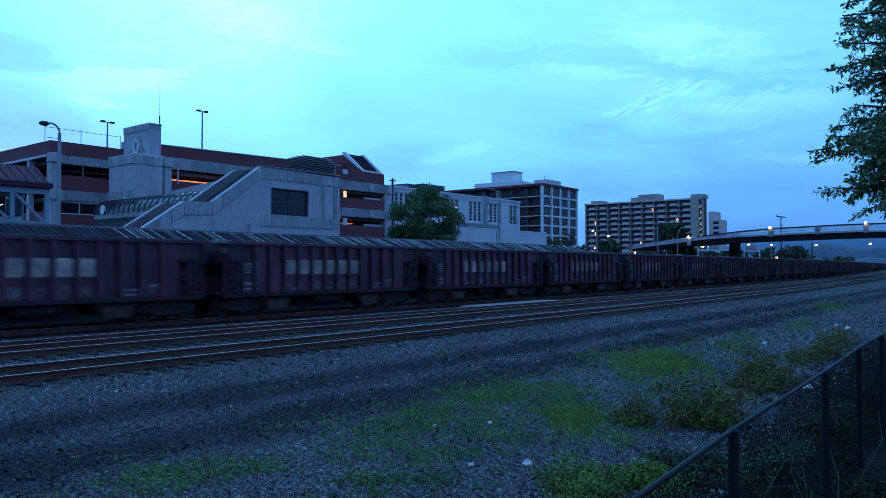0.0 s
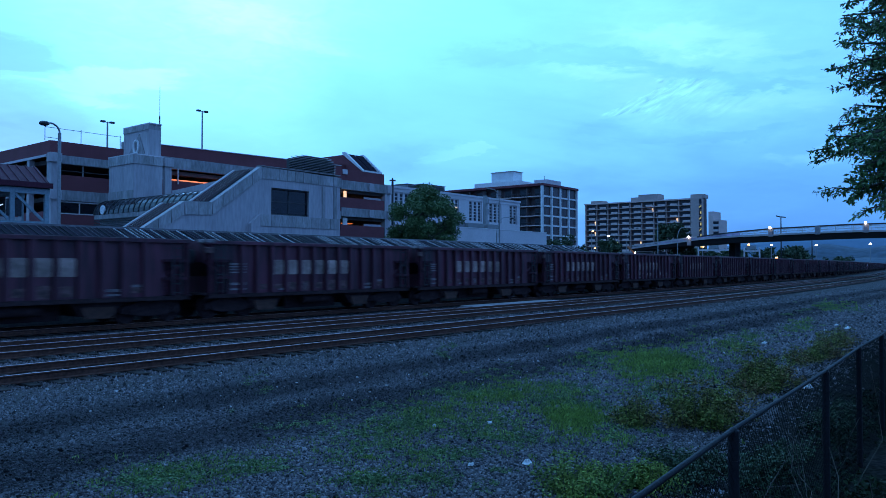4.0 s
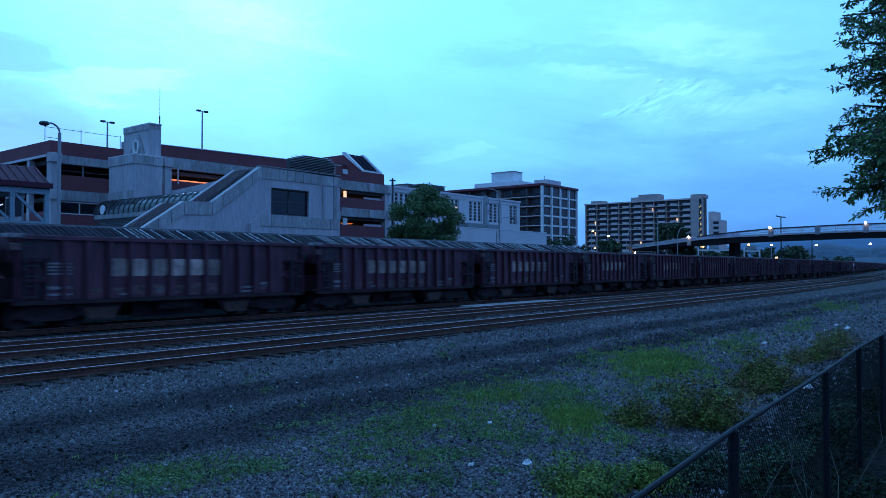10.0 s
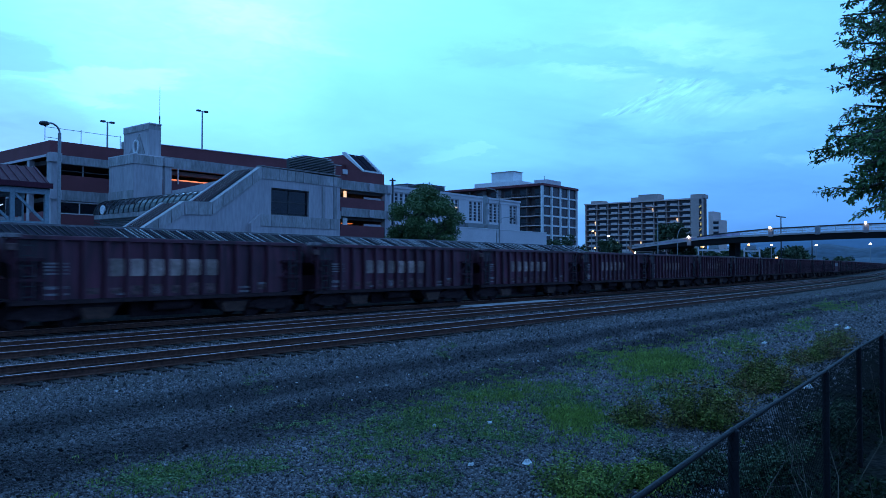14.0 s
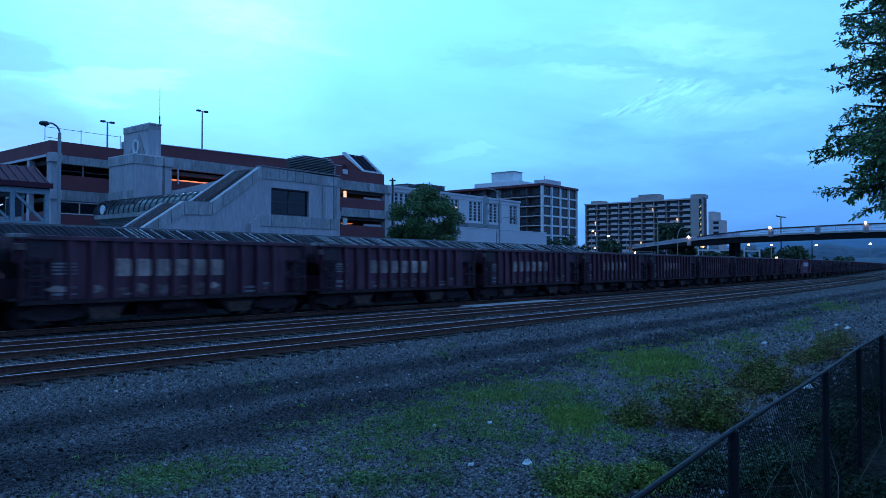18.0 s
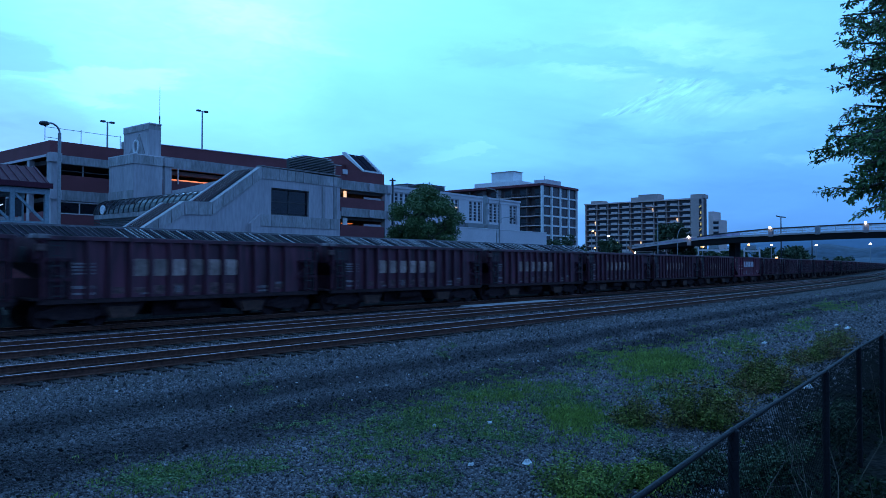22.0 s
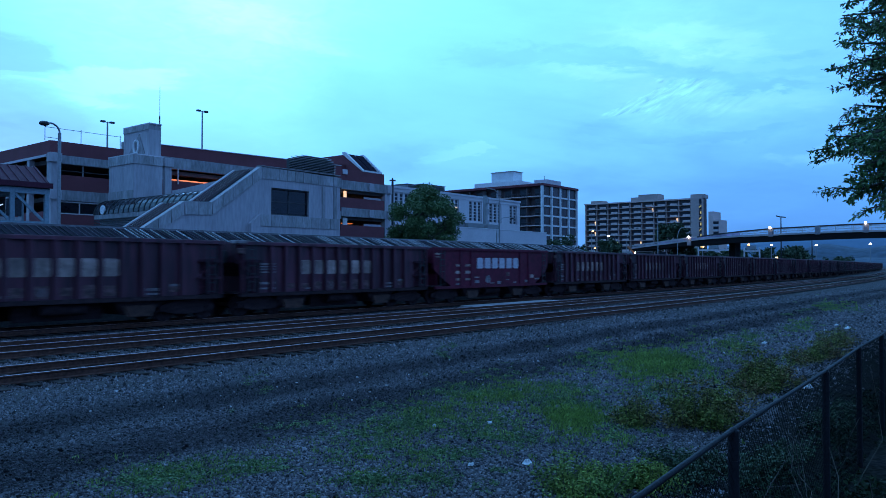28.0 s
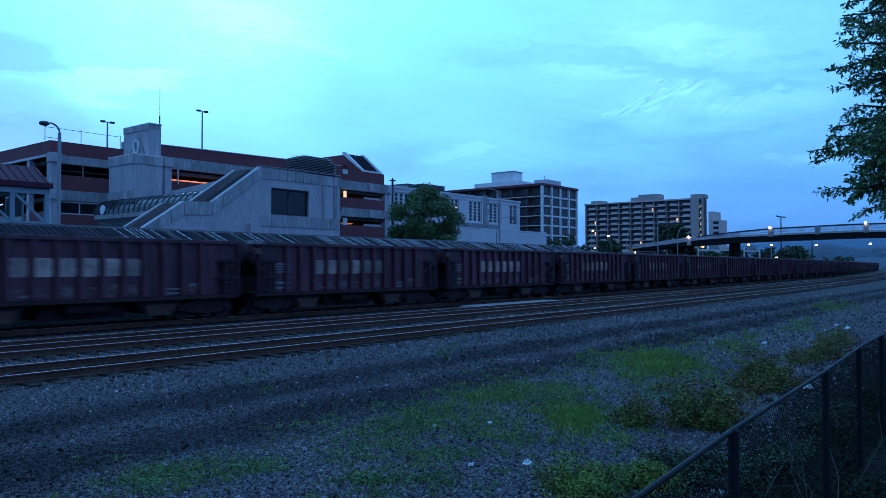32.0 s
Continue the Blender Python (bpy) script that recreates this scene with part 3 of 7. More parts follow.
def tracks():
    tie = Geo().chamfer(-0.115, -1.3, -0.36, 0.115, 1.3, -0.165, 0.012)
    tie_mesh = mesh_of("tie", tie, TIE)
    for k, yc in enumerate(TRACKS):
        t = thing("railway_track", (0, yc, 0), ("rusty rails on weathered timber sleepers with bright worn heads", "main track of bright worn rails below the freight train")[k == 2], "track", "parallel tracks", "structure")
        for s in (-1, 1):
            y = s * 0.7525
            prof = [(y - 0.07, -0.165), (y + 0.07, -0.165), (y + 0.07, -0.15), (y + 0.012, -0.13), (y + 0.012, -0.045), (y + 0.036, -0.03), (y + 0.036, -0.004), (y - 0.036, -0.004), (y - 0.036, -0.03), (y - 0.012, -0.045), (y - 0.012, -0.13), (y - 0.07, -0.15)]
            r = part("rail", along(prof, -120, 800), RAIL_SIDE, t)
            head = [(y - 0.026, -0.004), (y + 0.026, -0.004), (y + 0.022, 0.0), (y - 0.022, 0.0)]
            part("running_surface", along(head, -120, 800), RAIL_TOP, r, "bright steel worn by wheels")
        if k < 2:
            for i in range(90):
                o = part("tie", tie_mesh, TIE, t)
                x = 1.5 + 0.53 * i + random.uniform(-0.03, 0.03)
                o.location = (x, bend(x)[0] + random.uniform(-0.05, 0.05), random.uniform(-0.02, 0.0))
        rest = Geo()
        for i in range(430):
            x = 49.2 + 0.53 * i if k < 2 else 1.5 + 0.53 * i
            c = bend(x)[0]
            rest.box(x - 0.115, c - 1.3, -0.36, x + 0.115, c + 1.3, -0.17)
        part("far_sleepers", rest, TIE, t, kind="stuff")
    r = along([(22.43, -0.215), (22.57, -0.215), (22.57, -0.17), (22.515, -0.15), (22.53, -0.06), (22.53, -0.03), (22.47, -0.03), (22.47, -0.06), (22.485, -0.15), (22.43, -0.17)], -60, 120)
    sr = thing("spare_rail", (0, 0, 0), "long rusty spare rail lying between two tracks", "rail")
    part("rail", r, RAIL_SIDE, sr)
    part("running_surface", along([(22.472, -0.03), (22.528, -0.03), (22.528, -0.026), (22.472, -0.026)], -60, 120), RAIL_TOP, sr, "worn bright rail head")
    cr = thing("crossing_panel", (36.2, 23.6, -0.215), "pale worn concrete crossing slab beside the main track", "crossing")
    for i in range(4):
        part("slab", Geo().chamfer(-4.4 + 2.2 * i, -0.55, 0, -2.25 + 2.2 * i, 0.55, 0.16, 0.02), CROSSING, cr)


ground()
tracks()


# ---- freight train ----
PITCH = 12.64


def wagon(paint, clean):
    base = thing("hopper_wagon", (0, 26.5, 0), "clean maroon ballast hopper wagon with white side blocks" if clean else "dark rusty ballast hopper wagon with worn white side blocks", "railway wagon", "wagons of the freight train")
    L, W = 6.0, 1.5
    top, sill = 3.05, 0.92
    # side sheets with the slope of the ends cut in below
    prof = [(-L, top), (L, top), (L, 2.3), (4.9, 2.3), (4.9, sill), (-4.9, sill), (-4.9, 2.3), (-L, 2.3)] if not clean else [(-L, top), (L, top), (L, 1.95), (L - 0.12, 1.8), (4.4, sill), (-4.4, sill), (-L + 0.12, 1.8), (-L, 1.95)]
    sheet = 0.08 if clean else 0.16
    for s in (-1, 1):
        part("side_wall", Geo().prism(prof, "y", s * (W - 0.22), s * (W - sheet)), paint, base)
        part("top_chord", Geo().chamfer(-L - 0.03, min(s * W, s * (W - 0.2)), top - 0.11, L + 0.03, max(s * W, s * (W - 0.2)), top + 0.03, 0.015), paint, base)
        part("side_sill", Geo().box(-L + 0.1, min(s * (W - 0.04), s * (W - 0.16)), sill - 0.10, L - 0.1, max(s * (W - 0.04), s * (W - 0.16)), sill + 0.05), paint if clean else TRUCK_STEEL, base)
    rib = mesh_of("rib", Geo().prism([(-0.085, -W + sheet), (-0.07, -W + 0.01), (0.07, -W + 0.01), (0.085, -W + sheet)], "z", sill + 0.05, top - 0.11), paint)
    n = 4 if clean else 12
    for i in range(n):
        x = (-3.6, -2.6, 2.6, 3.6)[i] if clean else -0.48 + 0.765 * (i - 5) if i < 11 else 4.15
        o = part("rib", rib, paint, base)
        o.location = (x, 0, 0)
        if not clean:
            o = part("rib", rib, paint, base)
            o.location, o.rotation_euler = (x, 0, 0), (0, 0, math.pi)
    for s in (-1, 1):
        end = [(s * L, top), (s * (L - 0.07), top), (s * (L - 0.07), 2.32), (s * 3.4, 0.85), (s * 3.5, 0.80), (s * L, 2.22)]
        part("slope_end", Geo().prism(end, "y", -W + 0.225, W - 0.225), paint, base)
        if not clean:
            part("end_post", Geo().box(s * (L - 0.2) - 0.07, -W + 0.005, sill + 0.05, s * (L - 0.2) + 0.07, -W + 0.13, top - 0.11), BAY_STEEL, base)
            part("bay_post", Geo().box(s * 5.3 - 0.05, -W + 0.02, sill + 0.05, s * 5.3 + 0.05, -W + 0.12, 2.3), BAY_STEEL, base)
        # sheet added to catch sky light in the dark gap between wagons
        part("end_bulkhead", Geo().box(min(s * (L - 0.35), s * (L - 0.42)), -W + 0.16, 1.02, max(s * (L - 0.35), s * (L - 0.42)), W - 0.16, 1.66), paint, base)
        # beams and ladder of the open end bay
        for z in () if clean else (2.28, 1.62):
            part("end_beam", Geo().box(min(s * 4.85, s * (L - 0.28)), -W - 0.0, z - 0.05, max(s * 4.85, s * (L - 0.28)), -W + 0.06, z + 0.05), BAY_STEEL, base)
        if not clean:
            part("bay_sheet", Geo().box(min(s * 4.9, s * 5.72), -W + 0.26, 1.0, max(s * 4.9, s * 5.72), -W + 0.3, 2.32), BAY_STEEL, base)
        lad = Geo().beam((s * 5.55, -W - 0.03, 1.0), (s * 5.55, -W - 0.03, 2.9), 0.04, 0.03).beam((s * 5.2, -W - 0.03, 1.0), (s * 5.2, -W - 0.03, 2.9), 0.04, 0.03)
        for i in range(6):
            lad.box(min(s * 5.2, s * 5.55), -W - 0.04, 1.08 + 0.33 * i, max(s * 5.2, s * 5.55), -W - 0.015, 1.11 + 0.33 * i)
        part("ladder", lad, DARK_METAL, base)
        # hopper chute with its dusty gate
        x = 0.15 + s * 2.4 if clean else -0.22 + s * 2.78
        ch = part("hopper_chute", Geo().prism([(x - 1.0, sill), (x + 1.0, sill), (x + 0.55, 0.34), (x - 0.55, 0.34)], "y", -1.2, 1.2), TRUCK_STEEL, base)
        part("gate", Geo().prism([(x - 0.60, 0.66), (x + 0.60, 0.66), (x + 0.45, 0.26), (x - 0.45, 0.26)], "y", -1.30, -1.2), DUSTY, ch, "dusty grey discharge gate")
        # running gear
        b = part("truck", Geo().chamfer(s * 4.6 - 0.2, -0.95, 0.45, s * 4.6 + 0.2, 0.95, 0.78, 0.03), TRUCK_STEEL, base)
        for w in (-1, 1):
            fr = [(s * 4.6 - 1.2, 0.38), (s * 4.6 - 1.15, 0.58), (s * 4.6 - 0.45, 0.78), (s * 4.6 + 0.45, 0.78), (s * 4.6 + 1.15, 0.58), (s * 4.6 + 1.2, 0.38), (s * 4.6 + 0.95, 0.36), (s * 4.6 + 0.4, 0.26), (s * 4.6 - 0.4, 0.26), (s * 4.6 - 0.95, 0.36)]
            part("side_frame", Geo().prism(fr, "y", w * 0.97, w * 1.09), TRUCK_STEEL, b)
        for d in (-0.86, 0.86):
            ax = Geo().tube((0, -1.14, 0), (0, 1.14, 0), 0.085, 8)
            for w in (-1, 1):
                ax.tube((0, w * 0.70, 0), (0, w * 0.83, 0), 0.455, 20)
                ax.tube((0, w * 0.69, 0), (0, w * 0.70, 0), 0.485, 20)
                ax.tube((0, w * 0.83, 0), (0, w * 0.86, 0), 0.17, 10)
                for k in range(6):
                    c, e = math.cos(k * math.pi / 3), math.sin(k * math.pi / 3)
                    ax.box(0.3 * c - 0.04, min(w * 0.83, w * 0.85), 0.3 * e - 0.04, 0.3 * c + 0.04, max(w * 0.83, w * 0.85), 0.3 * e + 0.04)
            part("wheelset", ax, TRUCK_STEEL, b, smooth=True).location = (s * 4.6 + d, 0, 0.46)
        part("coupler", Geo().box(min(s * 5.9, s * 6.26), -0.11, 0.78, max(s * 5.9, s * 6.26), 0.11, 1.02).box(s * 6.2 - 0.09, -0.2, 0.72, s * 6.2 + 0.09, 0.2, 1.08), TRUCK_STEEL, base)
        part("end_platform", Geo().box(min(s * 5.2, s * 6.1), -W + 0.16, 0.95, max(s * 5.2, s * 6.1), W - 0.16, 1.02), TRUCK_STEEL, base)
    part("centre_sill", Geo().box(-5.9, -0.2, 0.72, 5.9, 0.2, 0.95), TRUCK_STEEL, base)
    # added plates and boxes: stand for dark gear, block light seen underneath
    for s in (-1, 1):
        part("door_beam", Geo().box(-1.5, s * 0.62 - 0.04, 0.22, 1.5, s * 0.62 + 0.04, 0.86), TRUCK_STEEL, base)
        part("brake_rigging", Geo().box(min(s * 3.1, s * 3.65), -0.75, 0.3, max(s * 3.1, s * 3.65), 0.75, 0.86), TRUCK_STEEL, base)
    part("air_reservoir", Geo().tube((-0.8, -1.0, 0.62), (0.7, -1.0, 0.62), 0.2, 12), TRUCK_STEEL, base, smooth=True)
    part("floor", Geo().box(-3.5, -W + 0.24, 0.86, 3.5, W - 0.24, 0.91), TRUCK_STEEL, base)
    load = Geo()
    nx, ny = 22, 6
    for i in range(nx + 1):
        for j in range(ny + 1):
            u, v = i / nx * 2 - 1, j / ny * 2 - 1
            load.v.append((u * (L - 0.08), v * (W - 0.24), 2.35 + 0.78 * (1 - v * v) * (1 - u ** 4) * (0.9 + 0.1 * math.cos(9 * u)) + 0.05 * math.sin(7 * i + 5 * j)))
    load.f = [(i * (ny + 1) + j, (i + 1) * (ny + 1) + j, (i + 1) * (ny + 1) + j + 1, i * (ny + 1) + j + 1) for i in range(nx) for j in range(ny)]
    part("ballast_load", load, STONE, base, "grey crushed stone load")
    part("brake_wheel", Geo().tube((-6.12, -0.6, 2.45), (-6.06, -0.6, 2.45), 0.28, 14), DARK_METAL, base)
    if not clean:
        part("corner_plate", Geo().chamfer(-6.08, -W - 0.03, 2.99, -5.6, -W + 0.5, 3.12, 0.02), FADED, base, "bare metal plate on the wagon corner")
        part("brake_box", Geo().chamfer(-6.05, -W - 0.02, 2.58, -5.72, -W + 0.06, 2.80, 0.02), RUST_MARK, base, "small rusty box below the corner")
    # side marks: six large worn blocks, and small stencil bars
    y = -W + sheet - 0.008
    zc = 2.23 if clean else 2.03
    xc = 0.22 if clean else -0.48
    for i in range(6):
        x = xc + 0.765 * (i - 2.5)
        q = Geo().prism([(x - 0.29, zc - 0.25), (x - 0.235, zc - 0.31), (x + 0.235, zc - 0.31), (x + 0.29, zc - 0.25), (x + 0.29, zc + 0.25), (x + 0.235, zc + 0.31), (x - 0.235, zc + 0.31), (x - 0.29, zc + 0.25)], "y", y, -W + sheet)
        part("white_block", q, CLEAN_WHITE if clean else WORN_WHITE, base, "white painted block on the side")
    bars = [(-4.42, 2.16, 0.74, 0.06), (-4.42, 2.05, 0.74, 0.06), (-4.42, 1.94, 0.74, 0.06), (-4.42, 1.82, 0.74, 0.05), (-4.42, 1.36, 0.74, 0.10), (-4.42, 1.14, 0.74, 0.07), (-0.86, 1.22, 0.30, 0.26), (3.05, 1.22, 0.6, 0.09), (3.0, 1.06, 0.5, 0.07), (-2.1, 1.1, 0.5, 0.08), (3.9, 1.36, 0.4, 0.1)]
    if clean:
        bars = [(x, z, 0.56, h) for x in (-3.75, -2.85) for z, h in ((2.10, 0.12), (1.72, 0.16), (1.32, 0.12))]
        bars += [(-2.0, 1.42, 0.4, 0.07), (-2.0, 1.17, 0.4, 0.16), (0.30, 1.08, 0.36, 0.17), (1.2, 1.24, 0.36, 0.06), (-0.4, 1.06, 0.4, 0.06), (2.0, 1.06, 0.3, 0.08), (3.35, 1.12, 0.3, 0.16), (4.05, 1.42, 0.42, 0.2), (4.7, 1.25, 0.5, 0.1), (-5.65, 2.72, 0.36, 0.10), (-5.65, 2.56, 0.36, 0.07), (-3.75, 1.06, 0.5, 0.08)]
        part("sprayed_tag", Geo().prism([(-1.15, 1.2), (-1.0, 1.08), (-0.7, 1.1), (-0.6, 1.3), (-0.75, 1.52), (-1.05, 1.48)], "y", y + 0.001, -W + sheet), FADED, base, "faint blue-grey sprayed mark")
        part("yellow_patch", Geo().box(1.05, y + 0.002, 1.45, 1.42, -W + sheet, 1.68), RUST_MARK, base, "small dull yellow stencilled patch")
    if not clean:
        for i, x in enumerate((-2.39, -1.63, -0.86, -0.10, 0.67, 1.43, -3.2, 3.9)):
            h = (0.10, 0.16, 0.2, 0.14, 0.22, 0.18, 0.11, 0.11)[i]
            part("stencil_patch", Geo().box(x - 0.2, y + 0.002, 1.22 - h, x + 0.2, -W + sheet, 1.22 + h), RUST_MARK, base, "small rusty stencilled patch")
    for x, z, w, h in bars:
        back = -W + sheet
        part("stencil_bar", Geo().box(x - w / 2, back - 0.006, z - h / 2, x + w / 2, back, z + h / 2), WORN_WHITE if clean and z > 1.3 else FADED, base, "small stencilled marking")
    return base


def train_way(t):
    """How far the train has come at t seconds, in metres."""
    u = t / 16 - 1
    return 150.641 * u - 3.1215 * u ** 2 - 0.1008 * u ** 3 + 0.9119 * u ** 4 + 0.3197 * u ** 5


dark_wagon = wagon(WAGON, False)
red_wagon = wagon(WAGON_RED, True)
wagons = []
for k in range(-3, 50):
    start = -130.22 + PITCH * k + 0.58
    if k == 22:
        wagons.append((red_wagon, start - 0.2))
    elif k == -3:
        wagons.append((dark_wagon, start))
    else:
        wagons.append((copy_thing(dark_wagon, pose(0, 26.5, 0)), start))


def scrawl(base, marks):
    """Pale spray-painted scribbles low on one wagon's side."""
    rng = np.random.default_rng(5)
    for x, z, w, h in marks:
        n = 14
        ring = [(x + w * rng.uniform(0.6, 1.1) * math.cos(6.283 * i / n), z + h * rng.uniform(0.5, 1.1) * math.sin(6.283 * i / n)) for i in range(n)]
        part("sprayed_scribble", Geo().prism(ring, "y", -1.352, -1.34), WORN_WHITE, base, "pale sprayed paint scribble")


scrawl(wagons[16][0], ((-4.6, 1.3, 0.45, 0.14), (-3.4, 1.32, 0.25, 0.16), (-1.8, 1.3, 0.34, 0.2), (1.3, 1.32, 0.3, 0.15)))
scrawl(wagons[9][0], ((-2.0, 1.4, 0.5, 0.16), (-0.2, 1.35, 0.6, 0.2), (2.2, 1.4, 0.5, 0.17)))


# ---- platform, canopy, station ----
def platform():
    solid("platform", Geo().box(-60, 29.7, -0.3, 66, 38.5, 0.28), SOIL, "grey concrete station platform", "platform", kind="structure")
    # unseen wall, added to stop light showing through under the train
    solid("platform_back_wall", Geo().box(-60, 38.1, 0.28, 66, 38.4, 2.9), MAROON, "added dark wall that blocks light behind the platform", "wall", kind="structure")
    # likewise an added low screen, blocking the brightness under the farther wagons
    solid("retaining_wall", along([(30.6, -0.3), (30.9, -0.3), (30.9, 1.3), (30.6, 1.3)], 66.5, 420), TIE, "added low dark timber screen that blocks light behind the main track", "wall", kind="structure")
    c = thing("platform_canopy", (0, 33, 0.28), "long low platform canopy with grey standing-seam roof", "canopy")
    z0 = -0.28
    x0, x1 = -24.0, 60.5
    part("roof", Geo().prism([(-2.8, 2.83 + z0), (0, 3.84 + z0), (2.8, 2.83 + z0), (2.8, 2.73 + z0), (0, 3.74 + z0), (-2.8, 2.73 + z0)], "x", x0, x1), SEAM_ROOF, c)
    part("ridge_cap", Geo().prism([(-0.2, 3.78 + z0), (0, 3.88 + z0), (0.2, 3.78 + z0)], "x", x0, x1), SEAM, c, "folded ridge cap")
    part("gutter", Geo().box(x0, -2.94, 2.68 + z0, x1, -2.8, 2.82 + z0), DARK_METAL, c)
    seam = mesh_of("seam", Geo().prism([(-2.8, 2.832 + z0), (-2.8, 2.868 + z0), (-0.22, 3.798 + z0), (-0.22, 3.765 + z0)], "x", -0.018, 0.018), SEAM)
    # seam with the highlight painted on, used farther along the roof
    pale_seam = mesh_of("seam", Geo().prism([(-2.8, 2.832 + z0), (-2.8, 2.875 + z0), (-0.22, 3.805 + z0), (-0.22, 3.765 + z0)], "x", -0.03, 0.03), SEAM_GLINT)
    x = x0 + 0.3
    while x < x1:
        o = part("seam", seam if x < 17 or random.random() < 0.3 else pale_seam, SEAM, c)
        o.location = (x, 0, 0)
        x += random.choice((0.22, 0.27, 0.34)) if 5 < x else 0.8
    post = mesh_of("post", Geo().box(-0.1, -0.1, 0, 0.1, 0.1, 3.45), DARK_METAL)
    for i in range(15):
        part("post", post, DARK_METAL, c).location = (x0 + 2 + 5.8 * i, 0, 0)
    part("hip_end", Geo().add([(60.5, -2.8, 2.83 + z0), (60.5, 2.8, 2.83 + z0), (60.5, 0, 3.84 + z0), (63.2, -0.6, 3.0 + z0), (63.2, 0.6, 3.0 + z0)], [(0, 3, 2), (2, 3, 4), (2, 4, 1), (0, 1, 4, 3), (0, 2, 1)]), SEAM_ROOF, c)


def window(name, parent, x0, z0, x1, z1, y, off, cols=1, rows=1, bar=0.06, glass=GLASS_DARK, frame_mat=DARK_METAL, lit=()):
    """A window in a wall that faces the tracks, with frame, bars and panes."""
    w = new(name)
    w.parent = parent
    part("frame", Geo(off).box(x0, y - 0.05, z0, x1, y + 0.08, z0 + bar).box(x0, y - 0.05, z1 - bar, x1, y + 0.08, z1).box(x0, y - 0.05, z0 + bar, x0 + bar, y + 0.08, z1 - bar).box(x1 - bar, y - 0.05, z0 + bar, x1, y + 0.08, z1 - bar), frame_mat, w)
    dx, dz = (x1 - x0 - 2 * bar) / cols, (z1 - z0 - 2 * bar) / rows
    for i in range(cols):
        for j in range(rows):
            a, b = x0 + bar + i * dx, z0 + bar + j * dz
            e = bar * 0.35
            part("pane", Geo(off).box(a + e, y + 0.02, b + e, a + dx - e, y + 0.04, b + dz - e), LIT_ROOM if (i, j) in lit else glass, w)
    for i in range(1, cols):
        a = x0 + bar + i * dx
        part("mullion", Geo(off).box(a - bar / 2, y - 0.03, z0 + bar, a + bar / 2, y + 0.06, z1 - bar), frame_mat, w)
    for j in range(1, rows):
        b = z0 + bar + j * dz
        part("glazing_bar", Geo(off).box(x0 + bar, y - 0.02, b - bar / 2, x1 - bar, y + 0.05, b + bar / 2), frame_mat, w)
    return w


